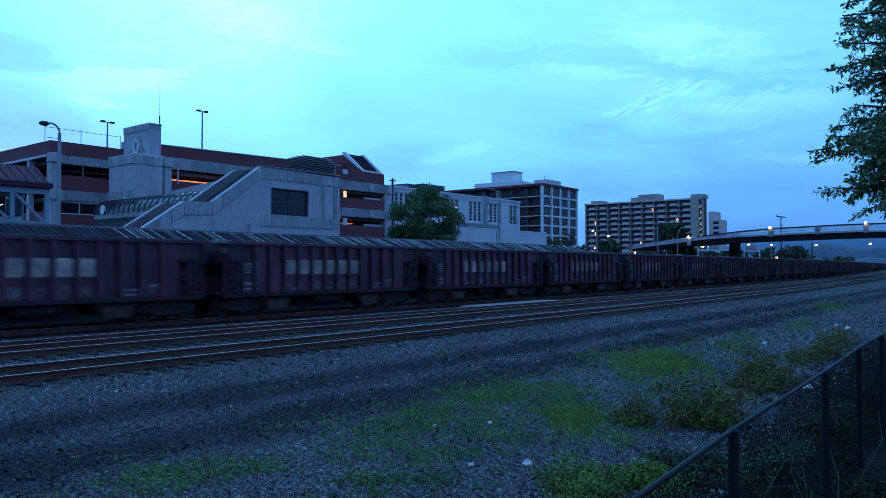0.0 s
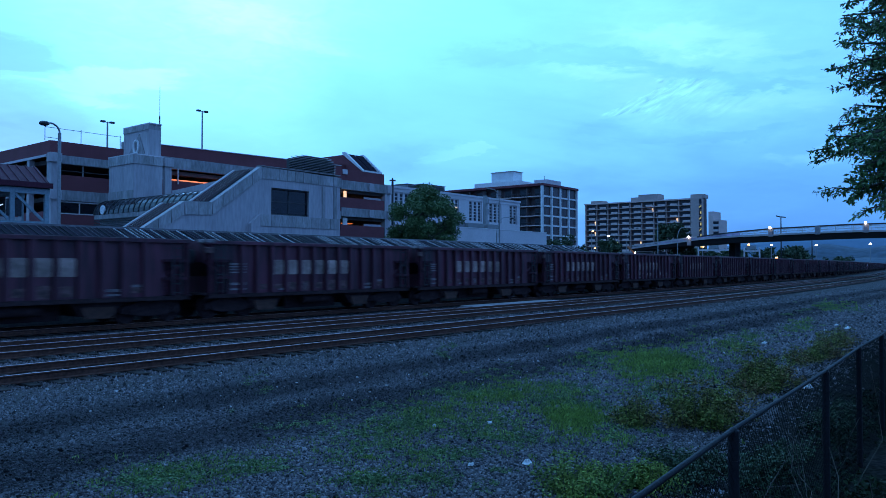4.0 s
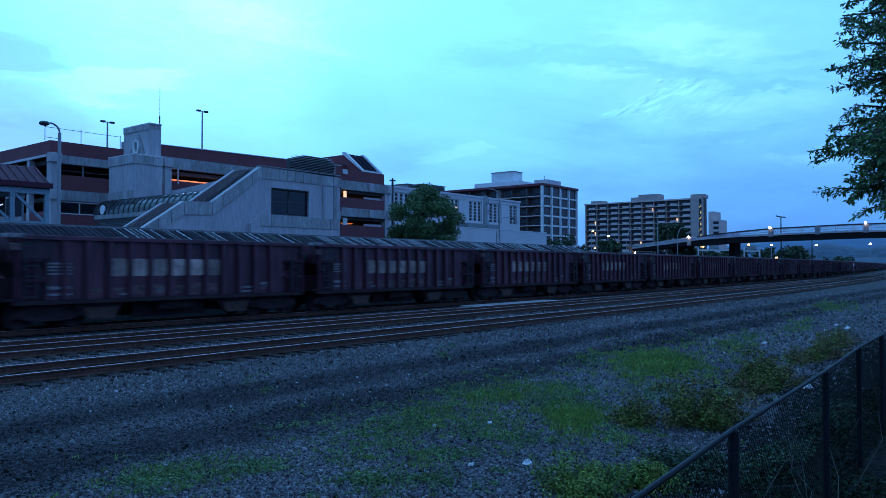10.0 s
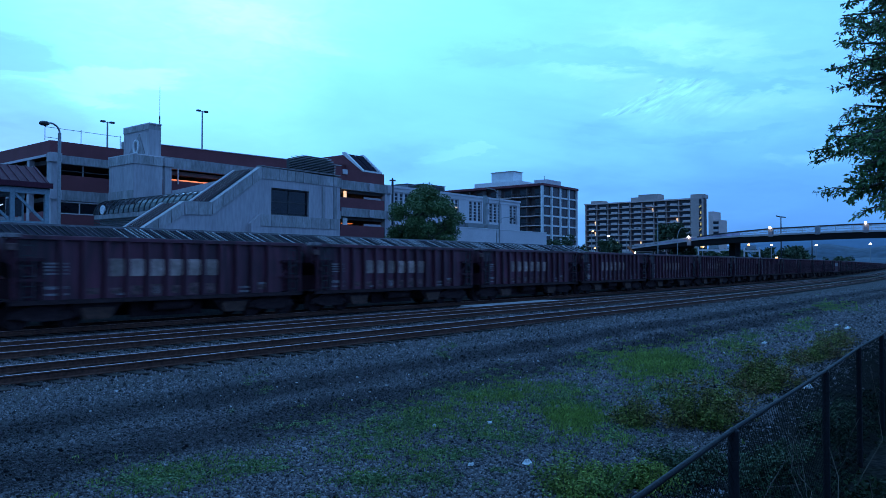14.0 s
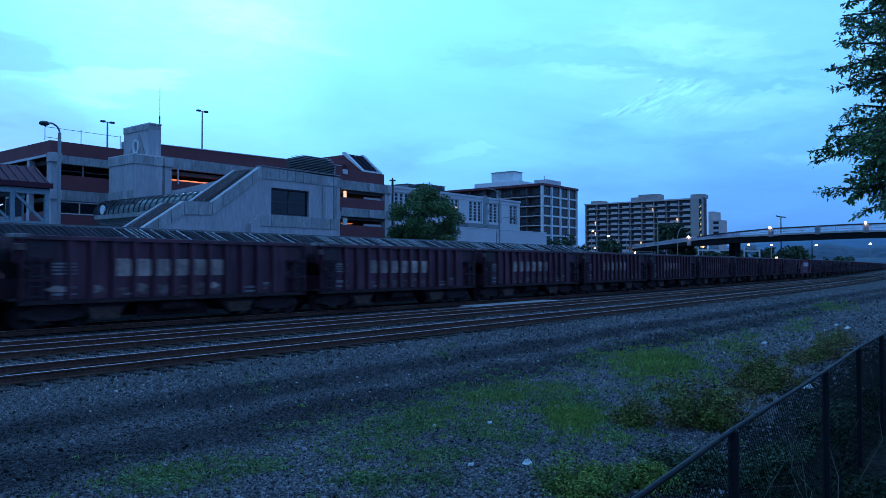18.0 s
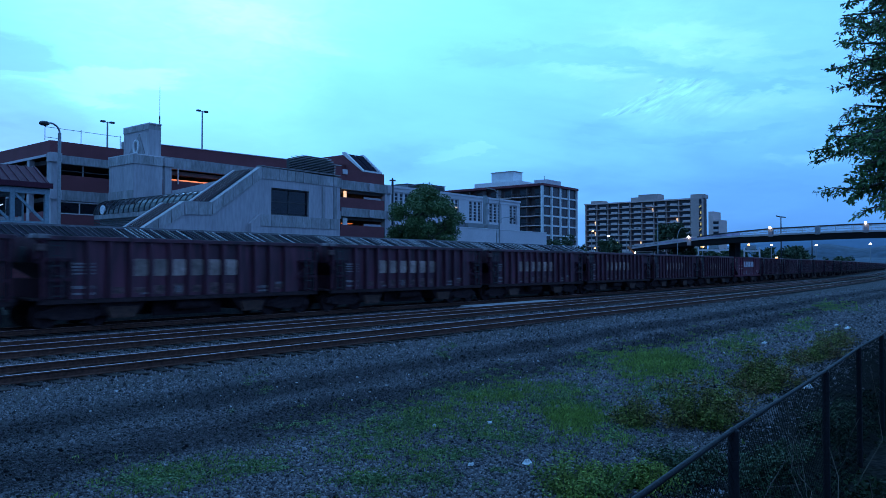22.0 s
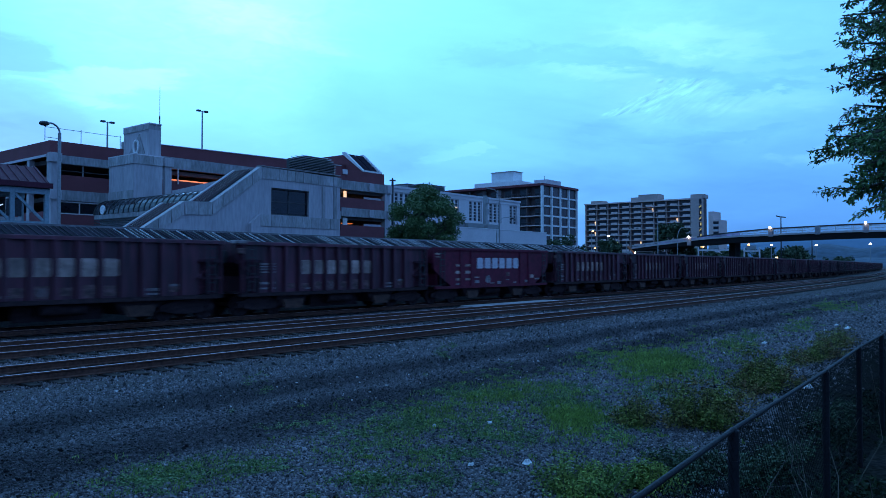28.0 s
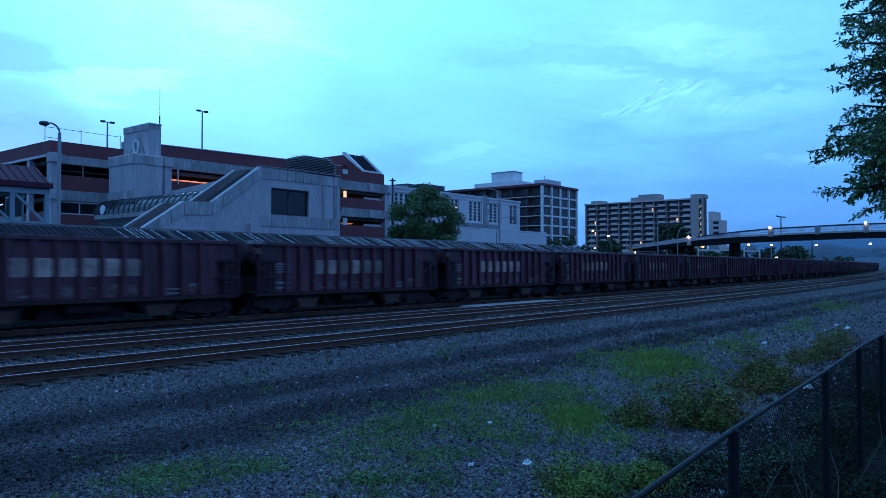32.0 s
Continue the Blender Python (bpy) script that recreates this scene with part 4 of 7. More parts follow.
def station():
    o = (32, 42, -0.3)
    s = thing("station_building", o, "board-marked concrete station building with stepped stair enclosure", "building")
    w = Geo(o)
    y0, y1 = 42.0, 42.45
    w.prism([(18.0, 0.3), (33.36, 0.3), (33.36, 9.0), (32.47, 9.0), (28.54, 6.25), (26.48, 6.17), (23.83, 4.42), (18.0, 0.6)], "y", y0, y1)
    w.box(33.36, y0, 0.3, 36.85, y1, 5.68).box(33.36, y0, 7.59, 36.85, y1, 8.95).box(36.85, y0, 0.3, 40.0, y1, 8.88)
    part("front_wall", w, CONCRETE, s)
    part("side_wall", Geo(o).box(39.6, y1, -0.3, 40.0, 53, 8.0), CONCRETE, s)
    part("back_wall", Geo(o).box(32.4, 52.6, -0.3, 39.6, 53, 8.0), CONCRETE, s)
    part("upper_wall", Geo(o).prism([(44.5, -0.3), (52.6, -0.3), (52.6, 8.0), (44.5, 8.5)], "x", 32.4, 32.8), CONCRETE, s)
    part("roof", Geo(o).box(32.8, y1, 7.75, 39.6, 52.6, 7.95), CONCRETE_DARK, s)
    part("floor", Geo(o).box(32.8, y1, 4.6, 39.6, 52.6, 4.9), CONCRETE_DARK, s)
    window("window", s, 33.36, 5.68, 36.85, 7.59, 42.22, o, 2, 2, 0.09)
    # precast panels along the top, down the slopes and on the low ledge
    for i in range(10):
        a = 32.55 + i * 0.745
        part("panel", Geo(o).box(a, y0 - 0.05, 8.16, a + 0.715, y0 - 0.002, 8.98 - 0.012 * i), PANEL, s)
    slope = [((32.47, 9.0), (28.54, 6.25), 5), ((28.50, 6.24), (26.5, 6.17), 2), ((26.46, 6.15), (23.83, 4.42), 3), ((23.8, 4.4), (19.0, 1.25), 5)]
    for (xa, za), (xb, zb), n in slope:
        for i in range(n):
            u, v = i / n, (i + 0.95) / n
            p, q = (xa + (xb - xa) * u, za + (zb - za) * u), (xa + (xb - xa) * v, za + (zb - za) * v)
            part("panel", Geo(o).prism([p, q, (q[0], q[1] - 0.85), (p[0], p[1] - 0.85)], "y", y0 - 0.07, y0 - 0.002), PANEL, s)
    led = part("ledge", Geo(o).prism([(31.35, 4.95), (32.1, 5.60), (39.5, 5.60), (39.5, 4.1), (31.35, 4.1)], "y", y0 - 0.40, y0 - 0.002), CONCRETE, s)
    for i in range(8):
        a = 32.15 + i * 0.92
        part("panel", Geo(o).box(a, y0 - 0.45, 4.82, a + 0.88, y0 - 0.402, 5.62), PANEL, led)
    part("coping", Geo(o).box(32.4, y0 - 0.1, 9.0, 40.0, y1 + 0.05, 9.06), CONCRETE_DARK, s)
    # pilasters right of the window
    for x in (38.1, 39.3):
        part("pilaster", Geo(o).box(x, y0 - 0.09, 5.3, x + 0.28, y0 - 0.002, 8.1), CONCRETE_DARK, s)
    # sloping ribbed stair roof between the front wall and a rear kerb
    for n, ((xa, za), (xb, zb)) in enumerate((((31.9, 8.75), (28.4, 6.32)), ((26.4, 6.08), (19.5, 1.60)))):
        r = part("stair_roof", Geo(o).prism([(xa, za), (xb, zb), (xb, zb - 0.15), (xa, za - 0.15)], "y", y1, 44.2), DARK_METAL, s, "dark ribbed glazed stair roof")
        for i in range(7):
            y = y1 + 0.1 + i * 0.25
            part("rib", Geo(o).prism([(xa, za + 0.06), (xb, zb + 0.06), (xb, zb), (xa, za)], "y", y, y + 0.07), DARK_METAL if i % 2 else MAROON_ROOF, r)
        part("rear_kerb", Geo(o).prism([(xa, za + 0.12), (xb, zb + 0.12), (xb, zb - 2), (xa, za - 2)], "y", 44.2, 44.5), CONCRETE, s)
    part("landing", Geo(o).box(26.4, y1, 5.9, 28.4, 44.5, 6.1), CONCRETE_DARK, s)
    # louvred plant screen on the roof
    lv = thing("plant_screen", (37.5, 43.5, 8.5), "grey arched screen of louvre slats on the station roof", "louvre screen")
    lo = (37.5, 43.5, 8.5)
    for i in range(11):
        z = 9.06 + i * 0.122
        e = max(0.0, (z - 9.7) / 0.6) ** 3
        part("slat", Geo(lo).prism([(42.5, z), (42.64, z + 0.05), (42.64, z + 0.075), (42.5, z + 0.025)], "x", 35.45 + 1.3 * e, 40.0 - 0.5 * e), LOUVRE, lv)
    for x in (35.5, 37.0, 38.5, 39.9):
        part("upright", Geo(lo).box(x, 42.65, 8.5, x + 0.06, 42.75, 9.95), DARK_METAL, lv)
    part("backing", Geo(lo).prism([(35.5, 8.5), (39.95, 8.5), (39.95, 10.12), (39.3, 10.33), (38.0, 10.38), (36.7, 10.30), (36.1, 10.12), (35.5, 9.95)], "y", 42.76, 42.95), DARK_METAL, lv)


def walkway():
    o = (29, 51, -0.3)
    v = thing("vaulted_walkway", o, "glazed barrel-vault walkway from garage to station", "walkway")
    R, zc, xc = 1.2, 6.1, 30.2
    part("deck", Geo(o).box(29.0, 44.6, 5.7, 31.4, 58.6, 6.08), CONCRETE_DARK, v)
    part("support_wall", Geo(o).box(29.5, 44.6, -0.3, 30.9, 58.6, 5.7), CONCRETE, v)
    n = 20
    for i in range(n):
        y = 44.55 + 14.05 * i / (n - 1)
        arc = Geo(o)
        pts = [(xc - R * math.cos(math.pi * k / 12), y, zc + R * math.sin(math.pi * k / 12)) for k in range(13)]
        for p, q in zip(pts, pts[1:]):
            arc.beam(p, q, 0.08, 0.08)
        part("rib", arc, DARK_METAL, v)
        if i < n - 1:
            for k0, k1 in ((0, 2), (2, 4), (4, 6), (6, 9), (9, 12)):
                g = Geo(o)
                for k in range(k0, k1):
                    a, b = math.pi * k / 12, math.pi * (k + 1) / 12
                    ra, rb = R - 0.03, R
                    g.prism([(xc - ra * math.cos(a), zc + ra * math.sin(a)), (xc - rb * math.cos(a), zc + rb * math.sin(a)), (xc - rb * math.cos(b), zc + rb * math.sin(b)), (xc - ra * math.cos(b), zc + ra * math.sin(b))], "y", y + 0.04, y + 14.05 / (n - 1) - 0.04)
                # one row of panes wears the painted sky reflection
                part("pane", g, GLASS_GLINT if i < 7 and k0 == 4 else GLASS_GREY, v)
    cap = [(xc - R * math.cos(math.pi * k / 12), zc + R * math.sin(math.pi * k / 12)) for k in range(13)]
    e = part("end_wall", Geo(o).prism(cap, "y", 58.62, 58.8), DARK_METAL, v)
    part("end_glass", Geo(o).prism(cap, "y", 44.40, 44.5), GLASS_GREY, v)
    # lit round window; white paint stands in for its light
    part("round_light", Geo(o).tube((29.02, 57.2, 6.45), (28.92, 57.2, 6.45), 0.36, 20), WHITE_PAINT, v, "round window on the vault end, its light painted white")
    for i in range(6):
        part("skirt_slat", Geo(o).box(28.92, 44.7, 5.68 - 0.12 * i, 29.0, 58.5, 5.74 - 0.12 * i), DARK_METAL, v)


def stair_tower():
    o = (31.5, 57, -0.3)
    t = thing("stair_tower", o, "stepped concrete stair tower with a pale round emblem", "tower")
    part("lower_block", Geo(o).box(30.3, 55.0, -0.3, 32.75, 58.85, 10.1), CONCRETE, t)
    part("upper_block", Geo(o).box(31.72, 55.25, 10.85, 32.75, 59.2, 13.0), CONCRETE, t)
    part("coping", Geo(o).box(31.68, 55.2, 13.45, 32.8, 59.25, 13.53), WHITE_WALL, t)
    part("ledge", Geo(o).box(30.24, 54.94, 10.80, 32.80, 58.9, 10.88), WHITE_WALL, t)
    for i in range(5):
        part("panel", Geo(o).box(30.22, 55.0 + 0.77 * i, 10.1, 30.3 - 0.002, 55.75 + 0.77 * i, 10.8), PANEL, t)
        part("panel", Geo(o).box(31.66, 55.25 + 0.79 * i, 13.0, 31.72, 56.02 + 0.79 * i, 13.45), PANEL, t)
        part("panel", Geo(o).box(30.22, 55.0 + 0.77 * i, 7.35, 30.3 - 0.002, 55.75 + 0.77 * i, 8.0), PANEL, t)
    for i in range(3):
        part("panel", Geo(o).box(30.3 + 0.82 * i, 54.93, 10.1, 31.1 + 0.82 * i, 55.0 - 0.002, 10.8), PANEL, t)
    part("band", Geo(o).box(30.3, 55.0, 10.1, 32.75, 58.85, 10.8), CONCRETE_DARK, t)
    part("upper_band", Geo(o).box(31.72, 55.25, 13.0, 32.75, 59.2, 13.45), CONCRETE_DARK, t)
    # emblem: a ring before a dark wedge
    ring = Geo(o)
    for k in range(20):
        a, b = 2 * math.pi * k / 20, 2 * math.pi * (k + 1) / 20
        ring.beam((31.6, 57.05 + 0.36 * math.cos(a), 11.75 + 0.52 * math.sin(a)), (31.6, 57.05 + 0.36 * math.cos(b), 11.75 + 0.52 * math.sin(b)), 0.12, 0.13)
    part("emblem_ring", ring, WHITE_PAINT, t, "pale ring of the wall emblem")
    part("emblem_wedge", Geo(o).prism([(55.8, 11.05), (58.5, 11.05), (56.7, 12.75)], "x", 31.66, 31.71), CONCRETE_DARK, t, "dark wedge of the wall emblem")
    part("antenna", Geo(o).tube((32.7, 55.4, 13.5), (32.7, 55.4, 14.2), 0.05).tube((32.7, 55.4, 14.2), (32.7, 55.4, 16.6), 0.02, 6), DARK_METAL, t)


def skybridge():
    o = (12, 46.5, -0.3)
    b = thing("covered_footbridge", o, "covered footbridge of pale steel trusses under maroon metal roof", "footbridge")
    x0, x1 = 2.0, 19.5
    part("roof", Geo(o).prism([(44.6, 6.80), (46.5, 7.95), (48.4, 6.80), (48.4, 6.68), (46.5, 7.83), (44.6, 6.68)], "x", x0, x1), MAROON_ROOF, b)
    part("fascia", Geo(o).box(x0, 44.5, 6.55, x1 + 0.1, 44.6, 6.85), MAROON_ROOF, b)
    seam = mesh_of("seam", Geo().prism([(-1.9, 0.0), (0, 1.15), (0, 1.2), (-1.9, 0.05)], "x", -0.03, 0.03), MAROON_ROOF)
    for i in range(36):
        part("seam", seam, MAROON_ROOF, b).location = (x0 + 0.2 + 0.49 * i - o[0], 0, 6.80 - o[2])
    part("soffit", Geo(o).box(x0, 44.7, 6.50, x1, 48.3, 6.60), DARK_METAL, b)
    part("deck", Geo(o).box(x0, 44.7, 4.1, x1, 48.3, 4.4), CONCRETE_DARK, b)
    for y in (44.8, 48.2):
        part("top_chord", Geo(o).box(x0, y - 0.1, 6.20, x1, y + 0.1, 6.50), TEAL_STEEL, b)
        part("bottom_chord", Geo(o).box(x0, y - 0.1, 4.40, x1, y + 0.1, 4.62), TEAL_STEEL, b)
        for i in range(8):
            x = x1 - 0.15 - 1.85 * i
            part("post", Geo(o).box(x - 0.12, y - 0.09, 4.62, x + 0.12, y + 0.09, 6.20), TEAL_STEEL, b)
            if i < 7:
                part("diagonal", Geo(o).beam((x - 1.70, y, 6.15), (x - 0.15, y, 4.65), 0.11, 0.14), TEAL_STEEL, b)
    for i in range(12):
        x = x1 - 1.1 - 0.93 * i
        part("infill_panel", Geo(o).box(x, 47.9, 4.45, x + 0.86, 47.96, 5.0), WHITE_WALL, b)
        part("pane", Geo(o).box(x, 47.9, 5.06, x + 0.86, 47.94, 6.1), GLASS_DARK, b)
    part("strip_lamp", Geo(o).beam((17.2, 47.2, 5.40), (17.95, 47.2, 5.68), 0.06, 0.07), LAMP_COOL, b, "lit white strip lamp inside the bridge")
    for x in (4, 12):
        part("pier", Geo(o).box(x, 45.5, -0.3, x + 0.8, 47.5, 4.1), CONCRETE, b)


def garage():
    o = (47, 70, -0.3)
    g = thing("parking_garage", o, "multi-storey parking garage of concrete bands and maroon brick parapets", "parking garage")
    Y = 62.0
    x0, x1 = 27.7, 67.3

    def band(name, xa, xb, za, zb, m, ya=Y, yb=Y + 0.4, label=""):
        return part(name, Geo(o).box(xa, ya, za, xb, yb, zb), m, g, label)

    # left end of the front
    band("parapet", 27.0, 33.2, 11.1, 12.22, MAROON)
    band("spandrel_beam", x0, 33.2, 10.42, 11.1, CONCRETE_DARK, Y - 0.05)
    band("spandrel", x0, 33.2, 8.25, 9.5, MAROON)
    band("spandrel_beam", x0, 33.2, 7.4, 8.25, CONCRETE_DARK, Y - 0.05)
    band("low_wall", x0, 33.2, -0.3, 6.3, MAROON)
    window("strip_window", g, x0 + 0.05, 6.3, 31.2, 7.35, Y + 0.1, o, 2, 1, 0.09, frame_mat=WHITE_WALL)
    # long middle part, its parapet rising slightly
    part("parapet", Geo(o).prism([(36.4, 12.05), (59.2, 12.05), (59.2, 13.5), (36.4, 13.05)], "y", Y, Y + 0.4), MAROON, g)
    part("spandrel_beam", Geo(o).prism([(36.4, 11.0), (59.2, 11.0), (59.2, 12.05), (36.4, 12.05)], "y", Y - 0.05, Y + 0.4), CONCRETE_DARK, g)
    part("coping", Geo(o).prism([(36.4, 13.05), (59.2, 13.5), (59.2, 13.57), (36.4, 13.12)], "y", Y - 0.06, Y + 0.46), WHITE_WALL, g)
    band("spandrel", 36.4, 59.2, 8.3, 9.92, MAROON)
    band("spandrel_beam", 36.4, 59.2, 7.4, 8.3, CONCRETE_DARK, Y - 0.05)
    band("low_wall", 33.2, 59.2, -0.3, 6.2, MAROON)
    band("core_wall", 33.2, 36.4, 6.2, 12.9, CONCRETE_DARK)
    # columns with blocks under the beams
    for x in (27.0, 37.0, 47.5):
        part("column", Geo(o).box(x, Y - 0.3, -0.3, x + 0.65, Y + 0.5, 11.9 if x > 30 else 11.0), CONCRETE, g)
        for z in (7.45, 10.45 if x < 30 else 11.1):
            part("column_block", Geo(o).chamfer(x - 0.12, Y - 0.5, z, x + 0.78, Y + 0.3, z + 0.75, 0.03), CONCRETE, g)
    # end wing
    for za, zb in ((10.85, 11.9), (7.75, 8.75)):
        band("spandrel_beam", 59.2, x1 + 0.35, za, zb, CONCRETE_DARK, Y - 0.1)
        for x in (63.6, x1 - 0.55):
            part("bracket", Geo(o).chamfer(x, Y - 0.35, za + 0.05, x + 0.75, Y - 0.1, zb - 0.05, 0.03), CONCRETE, g)
    band("spandrel", 59.2, x1 - 0.9, 8.75, 9.95, MAROON)
    band("spandrel", 59.2, x1 - 0.9, 4.4, 6.75, MAROON)
    band("low_wall", 59.2, x1 - 0.9, -0.3, 4.4, CONCRETE_DARK)
    for z in (9.98, 6.78):
        part("guard_beam", Geo(o).box(63.4, Y + 0.5, z, x1 - 0.9, Y + 0.6, z + 0.28), WHITE_WALL, g)
    part("end_column", Geo(o).box(x1 - 0.75, Y - 0.05, -0.3, x1 + 0.05, Y + 0.8, 11.8), CONCRETE, g)
    # stair head with sloping roof light
    band("stair_parapet", 59.2, 66.4, 11.9, 13.2, MAROON)
    h = part("stair_head", Geo(o).prism([(Y + 0.4, 11.9), (Y + 0.4, 13.25), (Y + 3.2, 15.55), (Y + 9, 15.55), (Y + 9, 11.9)], "x", 62.95, 66.0), MAROON, g)
    part("side_house", Geo(o).box(59.6, Y + 3.2, 11.9, 62.95, Y + 9, 14.3), MAROON, h)
    for x in (62.8, 65.9):
        part("white_trim", Geo(o).prism([(Y + 0.1, 13.2), (Y + 0.1, 13.42), (Y + 3.15, 15.85), (Y + 3.6, 15.85), (Y + 3.6, 15.6)], "x", x, x + 0.24), WHITE_PAINT, h)
    part("eave_trim", Geo(o).box(63.04, Y + 0.02, 13.2, 65.9, Y + 0.2, 13.4), WHITE_PAINT, h)
    for k in range(2):
        part("roof_light", Geo(o).prism([(Y + 0.3, 13.28), (Y + 0.3, 13.34), (Y + 3.1, 15.64), (Y + 3.1, 15.58)], "x", 63.15 + 1.4 * k, 64.4 + 1.4 * k), SEAM_ROOF, h)
    part("wall_vent", Geo(o).box(59.4, Y - 0.12, 12.6, 60.1, Y - 0.002, 13.15), WHITE_WALL, g)
    # floors, back and far side; slabs and inner columns carry painted interior shade
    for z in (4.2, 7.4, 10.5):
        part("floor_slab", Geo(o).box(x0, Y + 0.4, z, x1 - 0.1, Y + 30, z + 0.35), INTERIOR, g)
    part("roof_deck", Geo(o).box(x0, Y + 0.4, 11.35, x1 - 0.1, Y + 30, 11.6), CONCRETE_DARK, g)
    part("back_wall", Geo(o).box(x0, Y + 30, -0.3, x1, Y + 30.4, 12.2), MAROON, g)
    part("end_wall", Geo(o).box(x1 - 0.4, Y + 0.8, -0.3, x1, Y + 30, 11.35), CONCRETE_DARK, g)
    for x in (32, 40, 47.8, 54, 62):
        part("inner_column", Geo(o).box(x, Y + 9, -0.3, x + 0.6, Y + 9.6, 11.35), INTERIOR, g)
    # flank towards the footbridge
    part("flank_parapet", Geo(o).box(27.0, Y + 0.4, 11.1, 27.4, Y + 30, 12.2), MAROON, g)
    part("flank_beam", Geo(o).box(26.9, Y + 0.5, 10.9, 27.0, Y + 30, 11.1), WHITE_WALL, g)
    for i in range(5):
        part("flank_column", Geo(o).box(26.95, Y + 3.6 + 4.2 * i, -0.3, 27.35, Y + 4.1 + 4.2 * i, 10.9), CONCRETE, g)
    part("flank_spandrel", Geo(o).box(27.0, Y + 0.5, 8.2, 27.4, Y + 30, 9.3), MAROON, g)
    part("flank_low_wall", Geo(o).box(27.0, Y + 0.5, -0.3, 27.4, Y + 30, 6.5), MAROON, g)
    part("guard_post", Geo(o).box(29.8, Y + 0.3, 9.5, 29.9, Y + 0.4, 10.42), GREY_METAL, g)
    part("guard_rail", Geo(o).box(27.7, Y + 0.3, 9.85, 33.0, Y + 0.36, 9.92), DARK_METAL, g)
    part("downpipe", Geo(o).tube((38.4, Y - 0.12, 9.6), (38.4, Y - 0.12, 11.0), 0.07), WHITE_WALL, g)
    # lights inside; the long orange strip glows in place of light bouncing off the spandrel
    part("ceiling_lamp", Geo(o).box(37.1, Y + 0.1, 9.925, 46.5, Y + 0.3, 10.06), GLOW_ORANGE, g, "glowing strip for orange light bounced off the deck edge")
    part("ceiling_lamp", Geo(o).box(59.85, Y + 0.2, 9.98, 60.25, Y + 0.3, 10.7), LIT_ROOM, g, "lit doorway")
    part("door_panel", Geo(o).box(59.7, Y + 0.2, 6.78, 60.4, Y + 0.3, 7.6), WHITE_PAINT, g)
    for x in (61.5, 64.2):
        part("ceiling_lamp", Geo(o).box(x, Y + 5, 10.40, x + 1.8, Y + 5.3, 10.48), LAMP_WARM, g, "small sodium ceiling light")
        part("ceiling_lamp", Geo(o).box(x, Y + 5, 7.28, x + 1.8, Y + 5.3, 7.36), GLOW_ORANGE, g, "small sodium ceiling light")
    # rail on the parapet
    r = thing("roof_railing", (30.5, Y + 0.2, 12.22), "thin steel pipe railing on the garage parapet", "railing")
    ro = (30.5, Y + 0.2, 12.22)
    for z in (13.28,):
        part("rail", Geo(ro).tube((26.7, Y + 0.2, z), (33.1, Y + 0.2, z), 0.022, 6), GREY_METAL, r)
    part("end_rail", Geo(ro).tube((26.7, Y + 0.2, 12.45), (27.9, Y + 0.2, 12.45), 0.022, 6), GREY_METAL, r)
    for x in (26.7, 29.6, 33.0):
        part("post", Geo(ro).tube((x, Y + 0.2, 12.2), (x, Y + 0.2, 13.4), 0.028, 6), GREY_METAL, r)


def roof_lamp(x, y, base, top):
    t = thing("roof_lamp_post", (x, y, base), "tall twin-head lamp post on the garage roof, unlit", "lamp post", "roof lamp posts")
    part("pole", Geo().tube((0, 0, 0), (0, 0, top - base), 0.11, 8, 0.08), GREY_METAL, t, smooth=True)
    for s in (-1, 1):
        a = part("arm", Geo().beam((0, 0, top - base - 0.1), (s * 0.3, 0, top - base - 0.05), 0.06, 0.06), GREY_METAL, t)
        part("lamp_head", Geo().chamfer(min(s * 0.25, s * 0.72), -0.18, top - base - 0.12, max(s * 0.25, s * 0.72), 0.18, top - base + 0.06, 0.03), DARK_METAL, a)


def street_lamp(x, y, base, top, reach, lit=None, drop=0.5, kind_label="curved-arm galvanised street lamp", bulb=0.26):
    """A pole whose arm bends over to reach metres along the track (negative: towards the camera's end)."""
    t = thing("street_lamp", (x, y, base), kind_label + (" with a glowing head" if lit else ", unlit"), "street lamp", "street lamps")
    H = top - base
    bend = abs(reach) * 0.6
    part("pole", Geo().tube((0, 0, 0), (0, 0, H - bend), 0.12, 8, 0.09), GREY_METAL, t, smooth=True)
    s = 1 if reach > 0 else -1
    pts = [(s * bend * (1 - math.cos(a)), 0, H - bend + bend * math.sin(a)) for a in [math.pi / 2 * k / 6 for k in range(7)]]
    pts.append((reach, 0, H - 0.02))
    arm = part("arm", Geo().pipe(pts, 0.05, 6), GREY_METAL, t)
    part("lamp_head", Geo().ball((reach, 0, H - 0.06), 0.27, 10, 0.5), DARK_METAL if not lit else GREY_METAL, arm)
    if lit:
        part("lamp_glass", Geo().ball((reach, 0, H - 0.2), bulb, 10, 0.8), lit, arm)


platform()
station()
walkway()
stair_tower()
skybridge()
garage()
roof_lamp(49.6, 75, 11.6, 19.95)
roof_lamp(38.4, 75, 11.6, 17.0)


